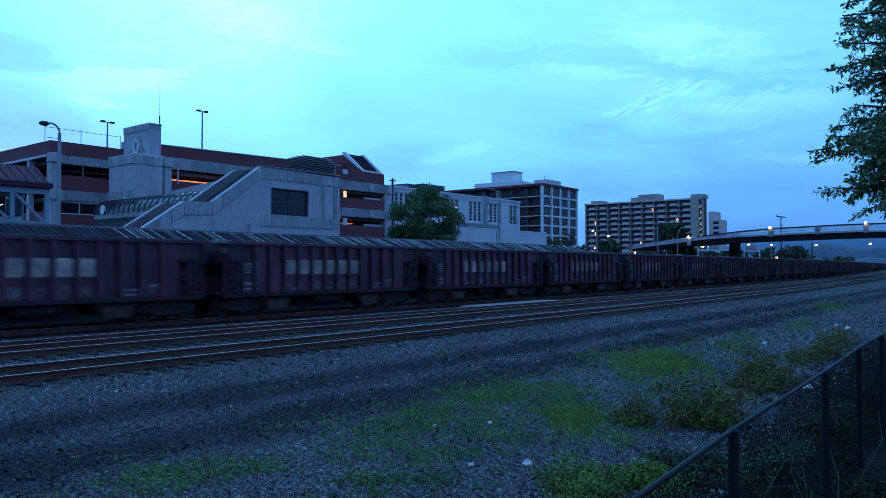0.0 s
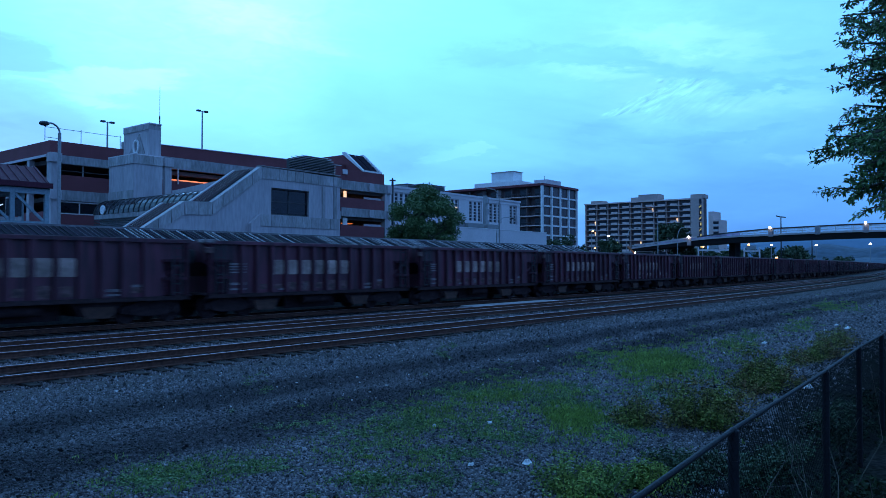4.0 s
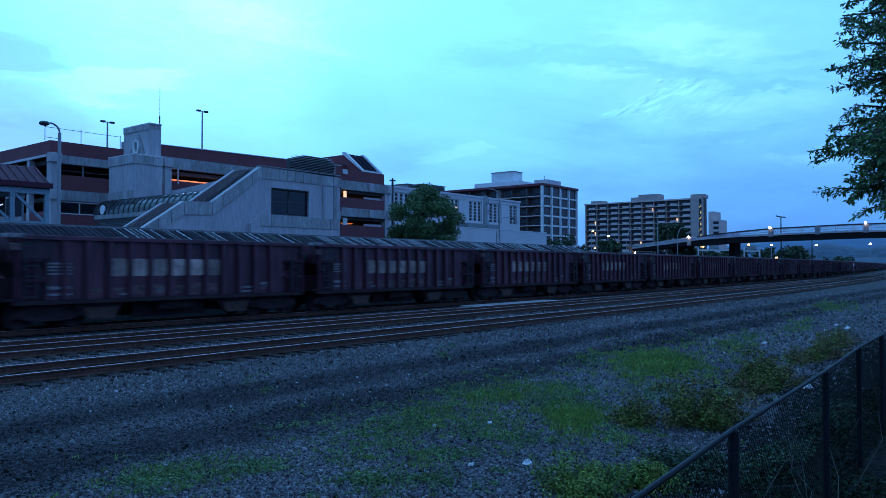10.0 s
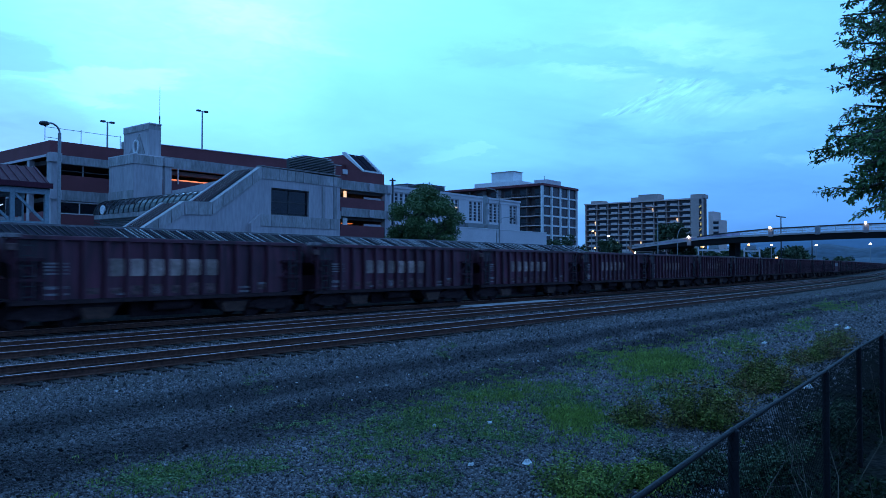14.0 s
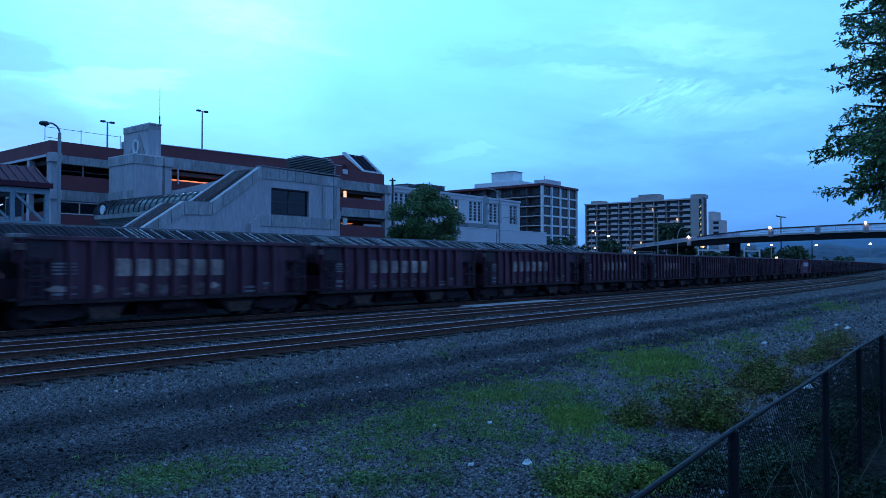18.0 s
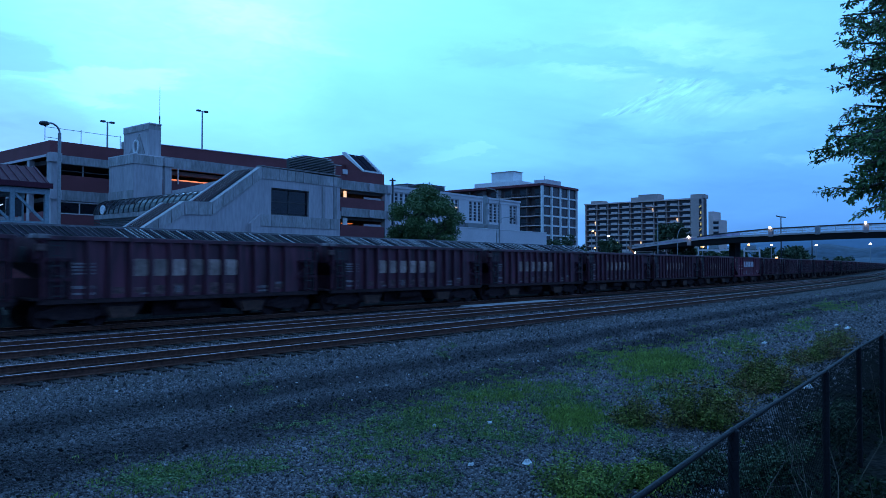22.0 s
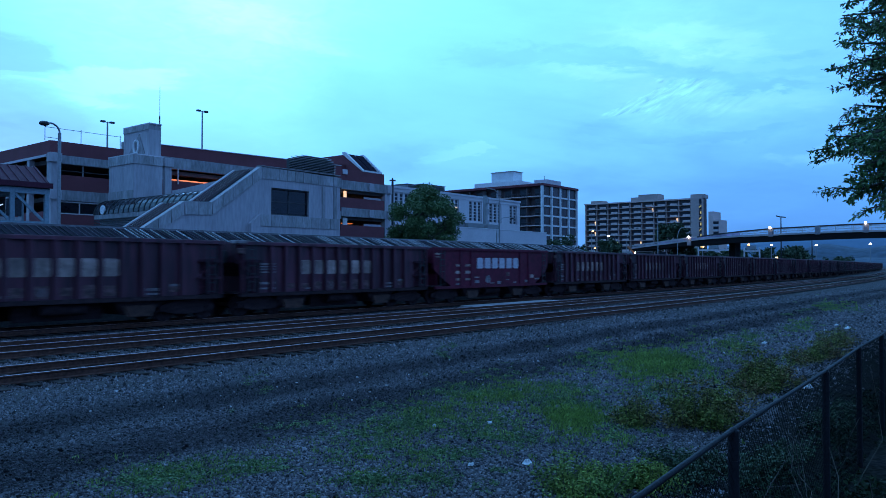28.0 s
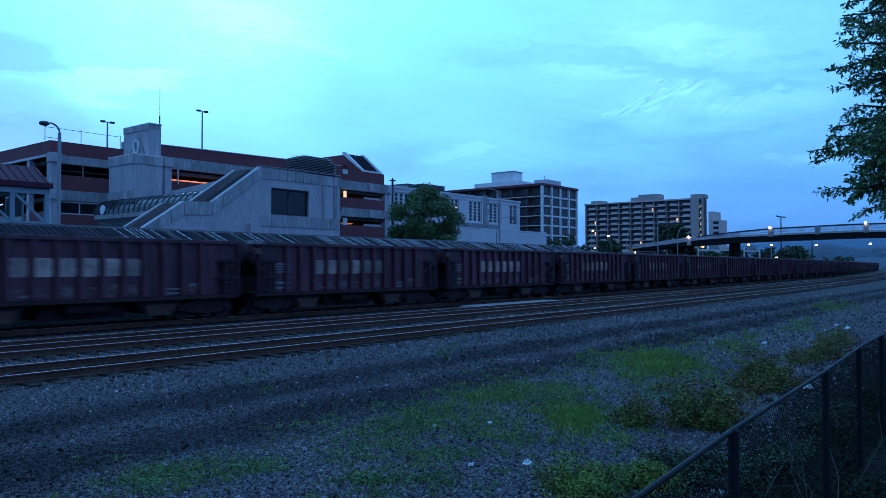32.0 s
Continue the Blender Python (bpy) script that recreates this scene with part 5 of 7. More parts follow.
# ---- town behind the station ----
def white_building():
    o = (92, 80, -0.3)
    b = thing("white_office_block", o, "white-painted low office block with tall grouped windows", "building")
    Y = 70.0
    x0, x1, top = 68.0, 109.5, 13.2
    groups = [(77.0, 80.2, 3), (85.2, 87.4, 2), (88.8, 92.0, 3), (94.6, 98.1, 3), (100.2, 103.8, 3), (106.2, 108.6, 2)]
    z0, z1 = 9.15, 12.35
    w = Geo(o).box(x0, Y, -0.3, x1, Y + 0.4, z0).box(x0, Y, z1, x1, Y + 0.4, top)
    x = x0
    for a, c, n in groups:
        w.box(x, Y, z0, a, Y + 0.4, z1)
        x = c
    w.box(x, Y, z0, x1, Y + 0.4, z1)
    part("front_wall", w, WHITE_WALL, b)
    part("end_wall", Geo(o).box(x1 - 0.4, Y + 0.4, -0.3, x1, Y + 25, top), WHITE_WALL, b)
    part("back_wall", Geo(o).box(x0, Y + 25, -0.3, x1, Y + 25.4, top), WHITE_WALL, b)
    part("flank_wall", Geo(o).box(x0, Y + 0.4, -0.3, x0 + 0.4, Y + 25, top), WHITE_WALL, b)
    part("roof", Geo(o).box(x0 + 0.4, Y + 0.4, top - 0.5, x1 - 0.4, Y + 25, top - 0.2), CONCRETE_DARK, b)
    part("cornice", Geo(o).box(x0, Y - 0.15, top - 0.25, x1 + 0.15, Y - 0.002, top + 0.05), WHITE_WALL, b)
    part("string_course", Geo(o).box(x0, Y - 0.08, z1 + 0.1, x1, Y - 0.002, z1 + 0.2), WHITE_WALL, b)
    for gi, (a, c, n) in enumerate(groups):
        w = (c - a) / n
        for i in range(n):
            lit = ((0, 3),) if gi == 2 and i == 2 else ()
            window("window", b, a + i * w + 0.14, z0, a + (i + 1) * w - 0.14, z1, Y + 0.15, o, 1, 6, 0.08, frame_mat=WHITE_WALL, lit=lit)
            part("pier", Geo(o).box(a + i * w - 0.14, Y + 0.05, z0, a + i * w + 0.14, Y + 0.35, z1), WHITE_WALL, b)
    for xa, xb, h in ((82.0, 85.4, 0.85), (85.8, 91.0, 1.15)):
        u = thing("rooftop_unit", ((xa + xb) / 2, Y + 3.5, top - 0.2), "grey boxy air handler on a flat roof", "air handler", "rooftop units")
        part("casing", Geo(((xa + xb) / 2, Y + 3.5, top - 0.2)).chamfer(xa, Y + 2, top - 0.2, xb, Y + 5, top + h, 0.05), LOUVRE, u)
        part("lid", Geo(((xa + xb) / 2, Y + 3.5, top - 0.2)).box(xa - 0.1, Y + 1.9, top + h, xb + 0.1, Y + 5.1, top + h + 0.08), DARK_METAL, u)
        for i in range(4):
            x = xa + 0.3 + (xb - xa - 0.6) * i / 4
            part("grille", Geo(((xa + xb) / 2, Y + 3.5, top - 0.2)).box(x, Y + 1.93, top + 0.1, x + (xb - xa) / 5, Y + 1.98, top + h - 0.15), DARK_METAL, u)
    p = (72.3, 66.0, -0.3)
    v = thing("vent_stack", p, "slim vent pipe with a flat cap", "vent pipe")
    part("pipe", Geo().tube((0, 0, 0), (0, 0, 13.4), 0.15, 10), DARK_METAL, v, smooth=True)
    part("cap", Geo().tube((0, 0, 13.5), (0, 0, 13.65), 0.42, 12).tube((0, 0, 13.4), (0, 0, 13.9), 0.1, 8), DARK_METAL, v)
    q = (86, 66, -0.3)
    a = thing("low_annex", q, "blank pale-rendered annex wall with flat roof", "building")
    part("front_wall", Geo(q).box(69.5, 60.0, -0.3, 101.6, 60.4, 7.2), WHITE_WALL, a)
    part("side_wall", Geo(q).box(101.2, 60.4, -0.3, 101.6, 69.8, 7.2), WHITE_WALL, a)
    part("flank_wall", Geo(q).box(69.5, 60.4, -0.3, 69.9, 69.8, 7.2), WHITE_WALL, a)
    part("roof", Geo(q).box(69.9, 60.4, 6.7, 101.2, 69.8, 6.9), CONCRETE_DARK, a)
    part("coping", Geo(q).box(69.5, 59.95, 7.2, 101.65, 60.45, 7.27), WHITE_PAINT, a)
    for i in range(2):
        part("sign_bar", Geo(q).box(95.5, 59.97, 5.05 - 0.35 * i, 100.0, 59.998, 5.2 - 0.35 * i), CONCRETE_DARK, a, "faint unreadable lettering bar")
    for xa, xb in ((78.5, 81.5), (82.3, 86.0), (87.0, 89.8)):
        u = thing("roof_box", (xa, 62, 6.9), "dark low equipment box behind a roof edge", "equipment box", "annex roof boxes")
        part("casing", Geo((xa, 62, 6.9)).chamfer(xa, 61, 6.9, xb, 63, 8.0, 0.05), LOUVRE, u)
    m = thing("roof_mast", (90.6, 64, 6.9), "grey lattice pole with boxes on the annex roof", "mast")
    part("pole", Geo().box(-0.25, -0.25, 0, 0.25, 0.25, 5.6), GREY_METAL, m)
    part("pole_top", Geo().tube((0, 0, 5.6), (0, 0, 6.3), 0.1), DARK_METAL, m)
    for k in range(3):
        part("box", Geo().chamfer(-0.4, -0.45, 1.2 + 1.6 * k, 0.4, -0.25, 2.0 + 1.6 * k, 0.03), GREY_METAL, m)


def hotel():
    o = (202, 130, -0.3)
    h = thing("hotel_tower", o, "mid-rise hotel with white window grid and balconies", "building")
    X, Y, top = 191.0, 114.0, 26.3
    x1, yb = 212.0, 165.0
    floors = [22.75 - 2.92 * i for i in range(8)]
    # core in the brown that carries painted balcony shade
    part("core", Geo(o).box(X + 2.0, Y + 0.6, -0.3, x1 - 0.5, yb, top - 0.4), RECESS_SHADE, h)
    part("roof", Geo(o).box(X - 0.5, Y - 0.4, top - 0.4, x1 + 0.4, yb + 0.4, top + 0.25), MAROON, h)
    # grid of the short side
    for z in floors:
        part("floor_band", Geo(o).box(X, Y, z - 0.15, x1, Y + 0.6, z + 0.3), WHITE_PAINT, h)
    n = 4
    for i in range(n + 1):
        x = X + (x1 - X) * i / n
        part("pier", Geo(o).box(x - 0.33, Y - 0.15, -0.3, x + 0.33, Y + 0.6, top - 0.4), WHITE_PAINT, h)
    for z0, z1 in zip([floors[0]] + floors[1:], [top - 0.4] + floors[:-1]):
        for i in range(n):
            a, b = X + (x1 - X) * i / n + 0.33, X + (x1 - X) * (i + 1) / n - 0.33
            w = new("window")
            w.parent = h
            part("pane", Geo(o).box(a, Y + 0.35, z0 + 0.35, b, Y + 0.4, z1 - 0.15), GLASS_BROWN, w)
            part("infill", Geo(o).box(a, Y + 0.3, z0 + 0.35, b, Y + 0.36, z0 + 0.6), RECESS_SHADE, w)
            part("frame", Geo(o).box((a + b) / 2 - 0.03, Y + 0.31, z0 + 0.62, (a + b) / 2 + 0.03, Y + 0.349, z1 - 0.15), RECESS_SHADE, w)
    # long side with balconies
    for k, z in enumerate(floors):
        part("balcony_slab", Geo(o).box(X - 0.3, Y + 0.6, z - 0.12, X + 2.0, yb, z + 0.12), BEIGE, h)
        part("balcony_rail", Geo(o).box(X - 0.3, Y + 0.6, z + 0.95, X - 0.22, yb, z + 1.05), DARK_METAL, h)
        for i in range(40):
            part("baluster", Geo(o).box(X - 0.29, Y + 1 + 1.25 * i, z + 0.12, X - 0.24, Y + 1.05 + 1.25 * i, z + 0.95), DARK_METAL, h) if k < 5 and i < 14 else None
        for i in range(9):
            y = Y + 1.5 + 5.4 * i
            part("door_glass", Geo(o).box(X + 1.9, y, z + 0.2, X + 1.99, y + 2.4, z + 2.3), GLASS_DARK, h)
            part("fin_wall", Geo(o).box(X, y + 3.9, z + 0.12, X + 2.0, y + 4.3, z + 2.8), WHITE_WALL if i % 5 == 2 else RECESS_SHADE, h)
    part("corner_pier", Geo(o).box(X - 0.3, Y - 0.15, -0.3, X + 0.0, Y + 0.6, top - 0.4), WHITE_PAINT, h)
    part("penthouse", Geo(o).box(196, 127.7, top + 2.2, 201.3, 136, 31.6), WHITE_PAINT, h)
    part("penthouse_low", Geo(o).box(195, 125, top + 0.25, 207, 142, top + 2.2), WHITE_PAINT, h)
    part("penthouse_roof", Geo(o).box(195.8, 127.5, 31.6, 201.5, 136.2, 31.8), CONCRETE_DARK, h)
    part("lift_house", Geo(o).box(200, 117.8, top + 0.25, 208.5, 122.5, top + 2.5), WHITE_WALL, h)
    part("mast", Geo(o).tube((200.5, 119, top + 2.5), (200.5, 119, top + 3.6), 0.08, 6), DARK_METAL, h)


def apartments():
    o = (395, 170, -0.3)
    a = thing("apartment_slab", o, "long pale apartment slab with rows of balconies", "building")
    X, y0, y1, top = 390.0, 136.2, 204.5, 37.4
    # recessed core, with the shade of the balconies in its colour
    part("core", Geo(o).box(X + 2.2, y0, -0.3, X + 7, y1, top), RECESS_SHADE, a)
    part("roof_slab", Geo(o).box(X - 0.4, y0 + 5, top - 0.3, X + 7.3, y1 + 0.3, top + 0.4), BEIGE, a)
    part("stair_end", Geo(o).box(X - 0.5, y0, -0.3, X + 2.2, y0 + 6.0, top + 0.3), TAN, a)
    part("lift_house", Geo(o).box(X + 1, y0 - 0.2, top + 0.4, X + 9, y0 + 6.5, top + 2.4), TAN, a)
    part("plant_room", Geo(o).box(X + 1, 160.5, top + 0.4, X + 9, 172, top + 3.9), TAN, a)
    part("plant_room_low", Geo(o).box(X + 1, 172, top + 0.4, X + 9.5, 176.5, top + 2.6), TAN, a)
    part("small_house", Geo(o).box(X + 1, 194, top + 0.4, X + 8, 201, top + 1.9), TAN, a)
    bays = 9
    w = (y1 - y0 - 6.0) / bays
    for i in range(bays + 1):
        y = y0 + 6.0 + w * i
        part("party_wall", Geo(o).box(X + 0.5, y - 0.16, -0.3, X + 2.2, y + 0.16, top - 0.3), BEIGE, a)
    for k in range(12):
        z = top - 3.05 * (k + 1)
        part("balcony_slab", Geo(o).box(X - 0.3, y0 + 6.0, z - 0.22, X + 2.2, y1, z + 0.1), BEIGE, a)
        part("stair_slot", Geo(o).box(X - 0.54, y0 + 0.1, z + 0.1, X - 0.5, y0 + 1.5, z + 2.85), GLASS_DARK, a, "dark glazed stair slot")
        if 0 < k < 10:
            part("stair_light", Geo(o).prism([(y0 + 0.2, z + 1.9), (y0 + 1.3, z + 1.0), (y0 + 1.3, z + 1.7), (y0 + 0.2, z + 2.6)] if k % 2 else [(y0 + 0.2, z + 1.0), (y0 + 0.9, z + 1.0), (y0 + 0.9, z + 2.4), (y0 + 0.2, z + 2.4)], "x", X - 0.58, X - 0.545), LAMP_STAIR, a, "lit stair window")
        for i in range(bays):
            y = y0 + 6.0 + w * i
            part("balcony_front", Geo(o).box(X - 0.3, y + 0.25, z + 0.1, X - 0.22, y + w * 0.62, z + 1.05), BEIGE, a)
            part("glass_door", Geo(o).box(X + 2.1, y + 0.6, z + 0.15, X + 2.19, y + (1.7 if (k, i) in ((1, 3), (3, 8), (5, 8), (3, 1), (7, 4)) else w - 0.8), z + 2.3), LIT_ROOM if (k, i) in ((1, 3), (3, 8), (5, 8), (3, 1), (7, 4)) else GLASS_DARK, a)
    c = thing("far_apartment_house", (520, 165, -0.3), "distant stepped pale apartment house", "building")
    co = (520, 165, -0.3)
    part("wall", Geo(co).box(515, 172, -0.3, 530, 175.5, 39.2), BEIGE, c)
    part("wall_step", Geo(co).box(513, 167.8, -0.3, 530, 172, 33.4), BEIGE, c)
    for k in range(6):
        part("balcony", Geo(co).box(512.2, 168, 11 + 3.6 * k, 513, 171.5, 12.2 + 3.6 * k), WHITE_WALL, c)
        part("window_band", Geo(co).box(512.85, 168, 12.3 + 3.6 * k, 512.98, 171.5, 14.2 + 3.6 * k), GLASS_DARK, c)


def bridge():
    """A road bridge that crosses the tracks and comes down behind the station."""
    o = (160, 40, -0.3)
    b = thing("road_bridge", o, "long curved road bridge of dark girders with pale railings", "bridge")
    low = [(-60, 6.6), (-20, 7.0), (10, 7.2), (28, 7.3), (42, 7.0), (49, 6.85), (56, 6.5), (62.5, 6.2), (70, 5.5), (90, 3.0), (120, -0.1)]
    rail = [(-60, 9.6), (-20, 10.0), (10, 10.05), (28, 10.0), (42, 9.65), (49, 9.15), (56, 8.45), (62.5, 7.7), (70, 6.9), (90, 4.6), (120, 1.4)]

    def level(table, y):
        return float(np.interp(y, [t[0] for t in table], [t[1] for t in table]))

    step = 3.0
    y = -60.0
    while y < 71:
        ya, yb = y, y + step
        za, zb, ra, rb = level(low, ya), level(low, yb), level(rail, ya), level(rail, yb)
        ta, tb = min(za + 1.15, ra - 0.8), min(zb + 1.15, rb - 0.8)
        part("girder", Geo(o).add([(160, ya, za), (160, yb, zb), (160, yb, tb), (160, ya, ta), (172, ya, za + 0.3), (172, yb, zb + 0.3), (172, yb, tb), (172, ya, ta)], [(0, 1, 2, 3), (4, 7, 6, 5), (3, 2, 6, 7), (0, 4, 5, 1), (0, 3, 7, 4), (1, 5, 6, 2)]), BRIDGE, b)
        part("kerb", Geo(o).add([(159.8, ya, ta), (159.8, yb, tb), (159.8, yb, tb + 0.35), (159.8, ya, ta + 0.35), (160.3, ya, ta), (160.3, yb, tb), (160.3, yb, tb + 0.35), (160.3, ya, ta + 0.35)], [(0, 1, 2, 3), (4, 7, 6, 5), (3, 2, 6, 7), (0, 4, 5, 1), (0, 3, 7, 4), (1, 5, 6, 2)]), BRIDGE_WALL, b)
        part("handrail", Geo(o).beam((160.05, ya, ra - 0.08), (160.05, yb, rb - 0.08), 0.14, 0.30), DARK_METAL if ya < 56 else BRIDGE_WALL, b)
        m = MURAL if 48 <= ya < 66 else BRIDGE_WALL
        if m is MURAL:
            part("mural_panel", Geo(o).add([(160.0, ya + 0.1, ta + 0.35), (160.0, yb - 0.1, tb + 0.35), (160.0, yb - 0.1, rb - 0.25), (160.0, ya + 0.1, ra - 0.25), (160.06, ya + 0.1, ta + 0.35), (160.06, yb - 0.1, tb + 0.35), (160.06, yb - 0.1, rb - 0.25), (160.06, ya + 0.1, ra - 0.25)], [(0, 1, 2, 3), (4, 7, 6, 5), (3, 2, 6, 7), (0, 4, 5, 1), (0, 3, 7, 4), (1, 5, 6, 2)]), m, b)
        else:
            bars = Geo(o)
            for q in range(26):
                u = (q + 0.5) / 26
                bars.box(160.0, ya + u * step - 0.018, ta + (tb - ta) * u + 0.3, 160.04, ya + u * step + 0.018, ra + (rb - ra) * u - 0.2)
            part("balusters", bars, PARAPET, b)
            for u in (0.35, 0.7):
                za2, zb2 = ta + 0.35 + (ra - ta - 0.35) * u, tb + 0.35 + (rb - tb - 0.35) * u
                part("mid_rail", Geo(o).beam((160.02, ya, za2), (160.02, yb, zb2), 0.05, 0.05), PARAPET, b)
        part("rail_post", Geo(o).box(159.9, ya - 0.06, ta + 0.3, 160.1, ya + 0.06, ra - 0.1), GREY_METAL, b)
        y += step
    for y in (-25, 4, 50.9):
        part("pier", Geo(o).box(164, y - 0.6, -0.3, 168, y + 0.6, level(low, y) + 0.2), BRIDGE, b)
    part("abutment", Geo(o).box(160.1, 72, -0.3, 172, 96, 5.3), CONCRETE_DARK, b)
    for y, lit in ((58.7, True), (41.9, True), (33.2, False), (24.8, True)):
        z = level(rail, y)
        p = part("pylon", Geo(o).box(159.7, y - 0.42, z - 1.7, 160.5, y + 0.42, z - 0.02), PARAPET, b)
        if lit:
            part("lamp", Geo(o).ball((159.4, y, z + 0.12), 0.27, 10), LAMP_WHITE, p, "glowing globe lamp")
    t = thing("bridge_lamp_post", (175.0, 43.7, -0.3), "dark tall twin-head lamp post behind the road bridge, unlit", "lamp post")
    part("pole", Geo().tube((0, 0, 0), (0, 0, 13.2), 0.16, 8, 0.11), DARK_METAL, t)
    for s in (-1, 1):
        part("lamp_head", Geo().beam((0, s * 0.1, 13.1), (0, s * 1.0, 13.2 + 0.2 * s), 0.3, 0.24), DARK_METAL, t)


def gantry(y0, y1, z):
    c = (190, (y0 + y1) / 2, -0.3)
    t = thing("sign_gantry", c, "pale steel sign gantry beyond the road bridge", "gantry", "sign gantries")
    for y in (y0, y1):
        part("leg", Geo(c).box(189.85, y - 0.15, -0.3, 190.15, y + 0.15, z + 0.6), WHITE_WALL, t)
    part("beam", Geo(c).box(189.75, y0, z - 0.45, 190.25, y1, z), WHITE_WALL, t)
    part("sign_back", Geo(c).box(189.5, (y0 + y1) / 2 - 1.2, z + 0.1, 189.6, (y0 + y1) / 2 + 1.2, z + 1.1), GREY_METAL, t)


def hills():
    rng = np.random.default_rng(3)
    for name, x, ys, hs in (("distant_ridge", 2350, (-900, -300, 200, 500, 640, 760, 860, 1000, 1300), (150, 128, 108, 100, 92, 80, 60, 25, 4)), ("far_hill", 1900, (-900, -300, 60, 250, 340, 440, 540, 700, 1200, 2200, 3000), (60, 75, 70, 55, 46, 60, 34, 22, 30, 40, 30)),
                            ("near_ridge", 1500, (-900, -200, 60, 180, 260, 330, 500, 900, 1600, 2500), (26, 24, 19, 17, 18, 15, 16, 20, 26, 30))):
        g = Geo()
        yy = np.linspace(ys[0], ys[-1], 160)
        hh = np.interp(yy, ys, hs)
        hh = hh + 1.2 * np.sin(yy * 0.05) + rng.normal(0, 0.9, len(yy))
        for y, h in zip(yy, hh):
            g.v += [(x, y, -0.3), (x + 120, y, h * 0.75), (x + 260, y, h), (x + 600, y, -0.3)]
        n = len(yy)
        g.f = [(4 * i + j, 4 * (i + 1) + j, 4 * (i + 1) + j + 1, 4 * i + j + 1) for i in range(n - 1) for j in range(3)]
        solid(name, g, RIDGE if name == "distant_ridge" else HILL, "low wooded hill with blue distance haze in its colour" if name != "distant_ridge" else "long far ridge with blue haze painted into its colour", "hill", kind="structure", smooth=True)


white_building()
hotel()
apartments()
bridge()
gantry(59.3, 67.4, 6.2)
gantry(52.4, 56.0, 5.9)
hills()
street_lamp(18.36, 41.0, -0.3, 9.7, -0.8, kind_label="large galvanised street lamp with a cobra head")
street_lamp(73.7, 50, -0.3, 11.1, -2.3)
street_lamp(74.0, 50.6, -0.3, 8.0, 3.4)
street_lamp(140, 57.6, -0.3, 13.0, -4.5)
street_lamp(150, 68.7, -0.3, 10.3, 5.5)
street_lamp(150, 57.5, -0.3, 10.0, 4.5)
street_lamp(150, 71.0, -0.3, 8.6, -4.0, LAMP_WHITE)
street_lamp(151, 71.8, -0.3, 7.4, 0.6, LAMP_WARM)
street_lamp(150, 77.0, -0.3, 10.0, 0.6, LAMP_WARM)
street_lamp(152, 77.6, -0.3, 6.2, 0.6, LAMP_WARM)
for x, y, z, lamp in ((200, 58.0, 7.75, LAMP_WARM), (200, 52.3, 7.5, LAMP_WHITE), (200, 41.9, 7.3, LAMP_WHITE), (420, 63.4, 12.9, LAMP_WHITE), (200, 51.2, 4.3, LAMP_WARM), (200, 69.8, 7.3, LAMP_WARM), (200, 58.0, 7.5, LAMP_WARM)):
    street_lamp(x, y, -0.3, z, 0.4, lamp, kind_label="small galvanised street lamp beyond the bridge", bulb=0.32 if x < 300 else 0.7)
arm = thing("barrier_arm", (140, 62.2, -0.3), "raised orange barrier arm with a warning lamp", "barrier")
part("post", Geo().box(-0.2, -0.2, 0, 0.2, 0.2, 4.7), DARK_METAL, arm)
part("boom", Geo().beam((0, -0.1, 4.5), (0, 1.7, 6.2), 0.16, 0.3), BOOM, arm, "orange painted boom")
part("lamp", Geo().ball((-0.3, 0, 4.95), 0.17, 10), LAMP_WHITE, arm, "glowing warning lamp")
for x, y, z in ((300, 71.0, 9.8), (300, 64.2, 13.0)):
    q = thing("utility_pole", (x, y, -0.3), "thin dark wooden utility pole in the distance", "utility pole", "far utility poles")
    part("pole", Geo().tube((0, 0, 0), (0, 0, z), 0.22, 7, 0.15), TIE, q)
    part("crossarm", Geo().box(-0.08, -1.2, z - 1.0, 0.08, 1.2, z - 0.8), TIE, q)


# ---- trees, weeds, fence, loose things ----
def limb(g, p, q, r0, r1, rng, bends=4, sway=0.06):
    p, q = np.array(p, float), np.array(q, float)
    pts = [p + (q - p) * i / bends + (rng.normal(size=3) * sway * np.linalg.norm(q - p) if 0 < i < bends else 0) for i in range(bends + 1)]
    for i in range(bends):
        a, b = r0 + (r1 - r0) * i / bends, r0 + (r1 - r0) * (i + 1) / bends
        g.tube(pts[i], pts[i + 1], a, 7, b)
    return pts


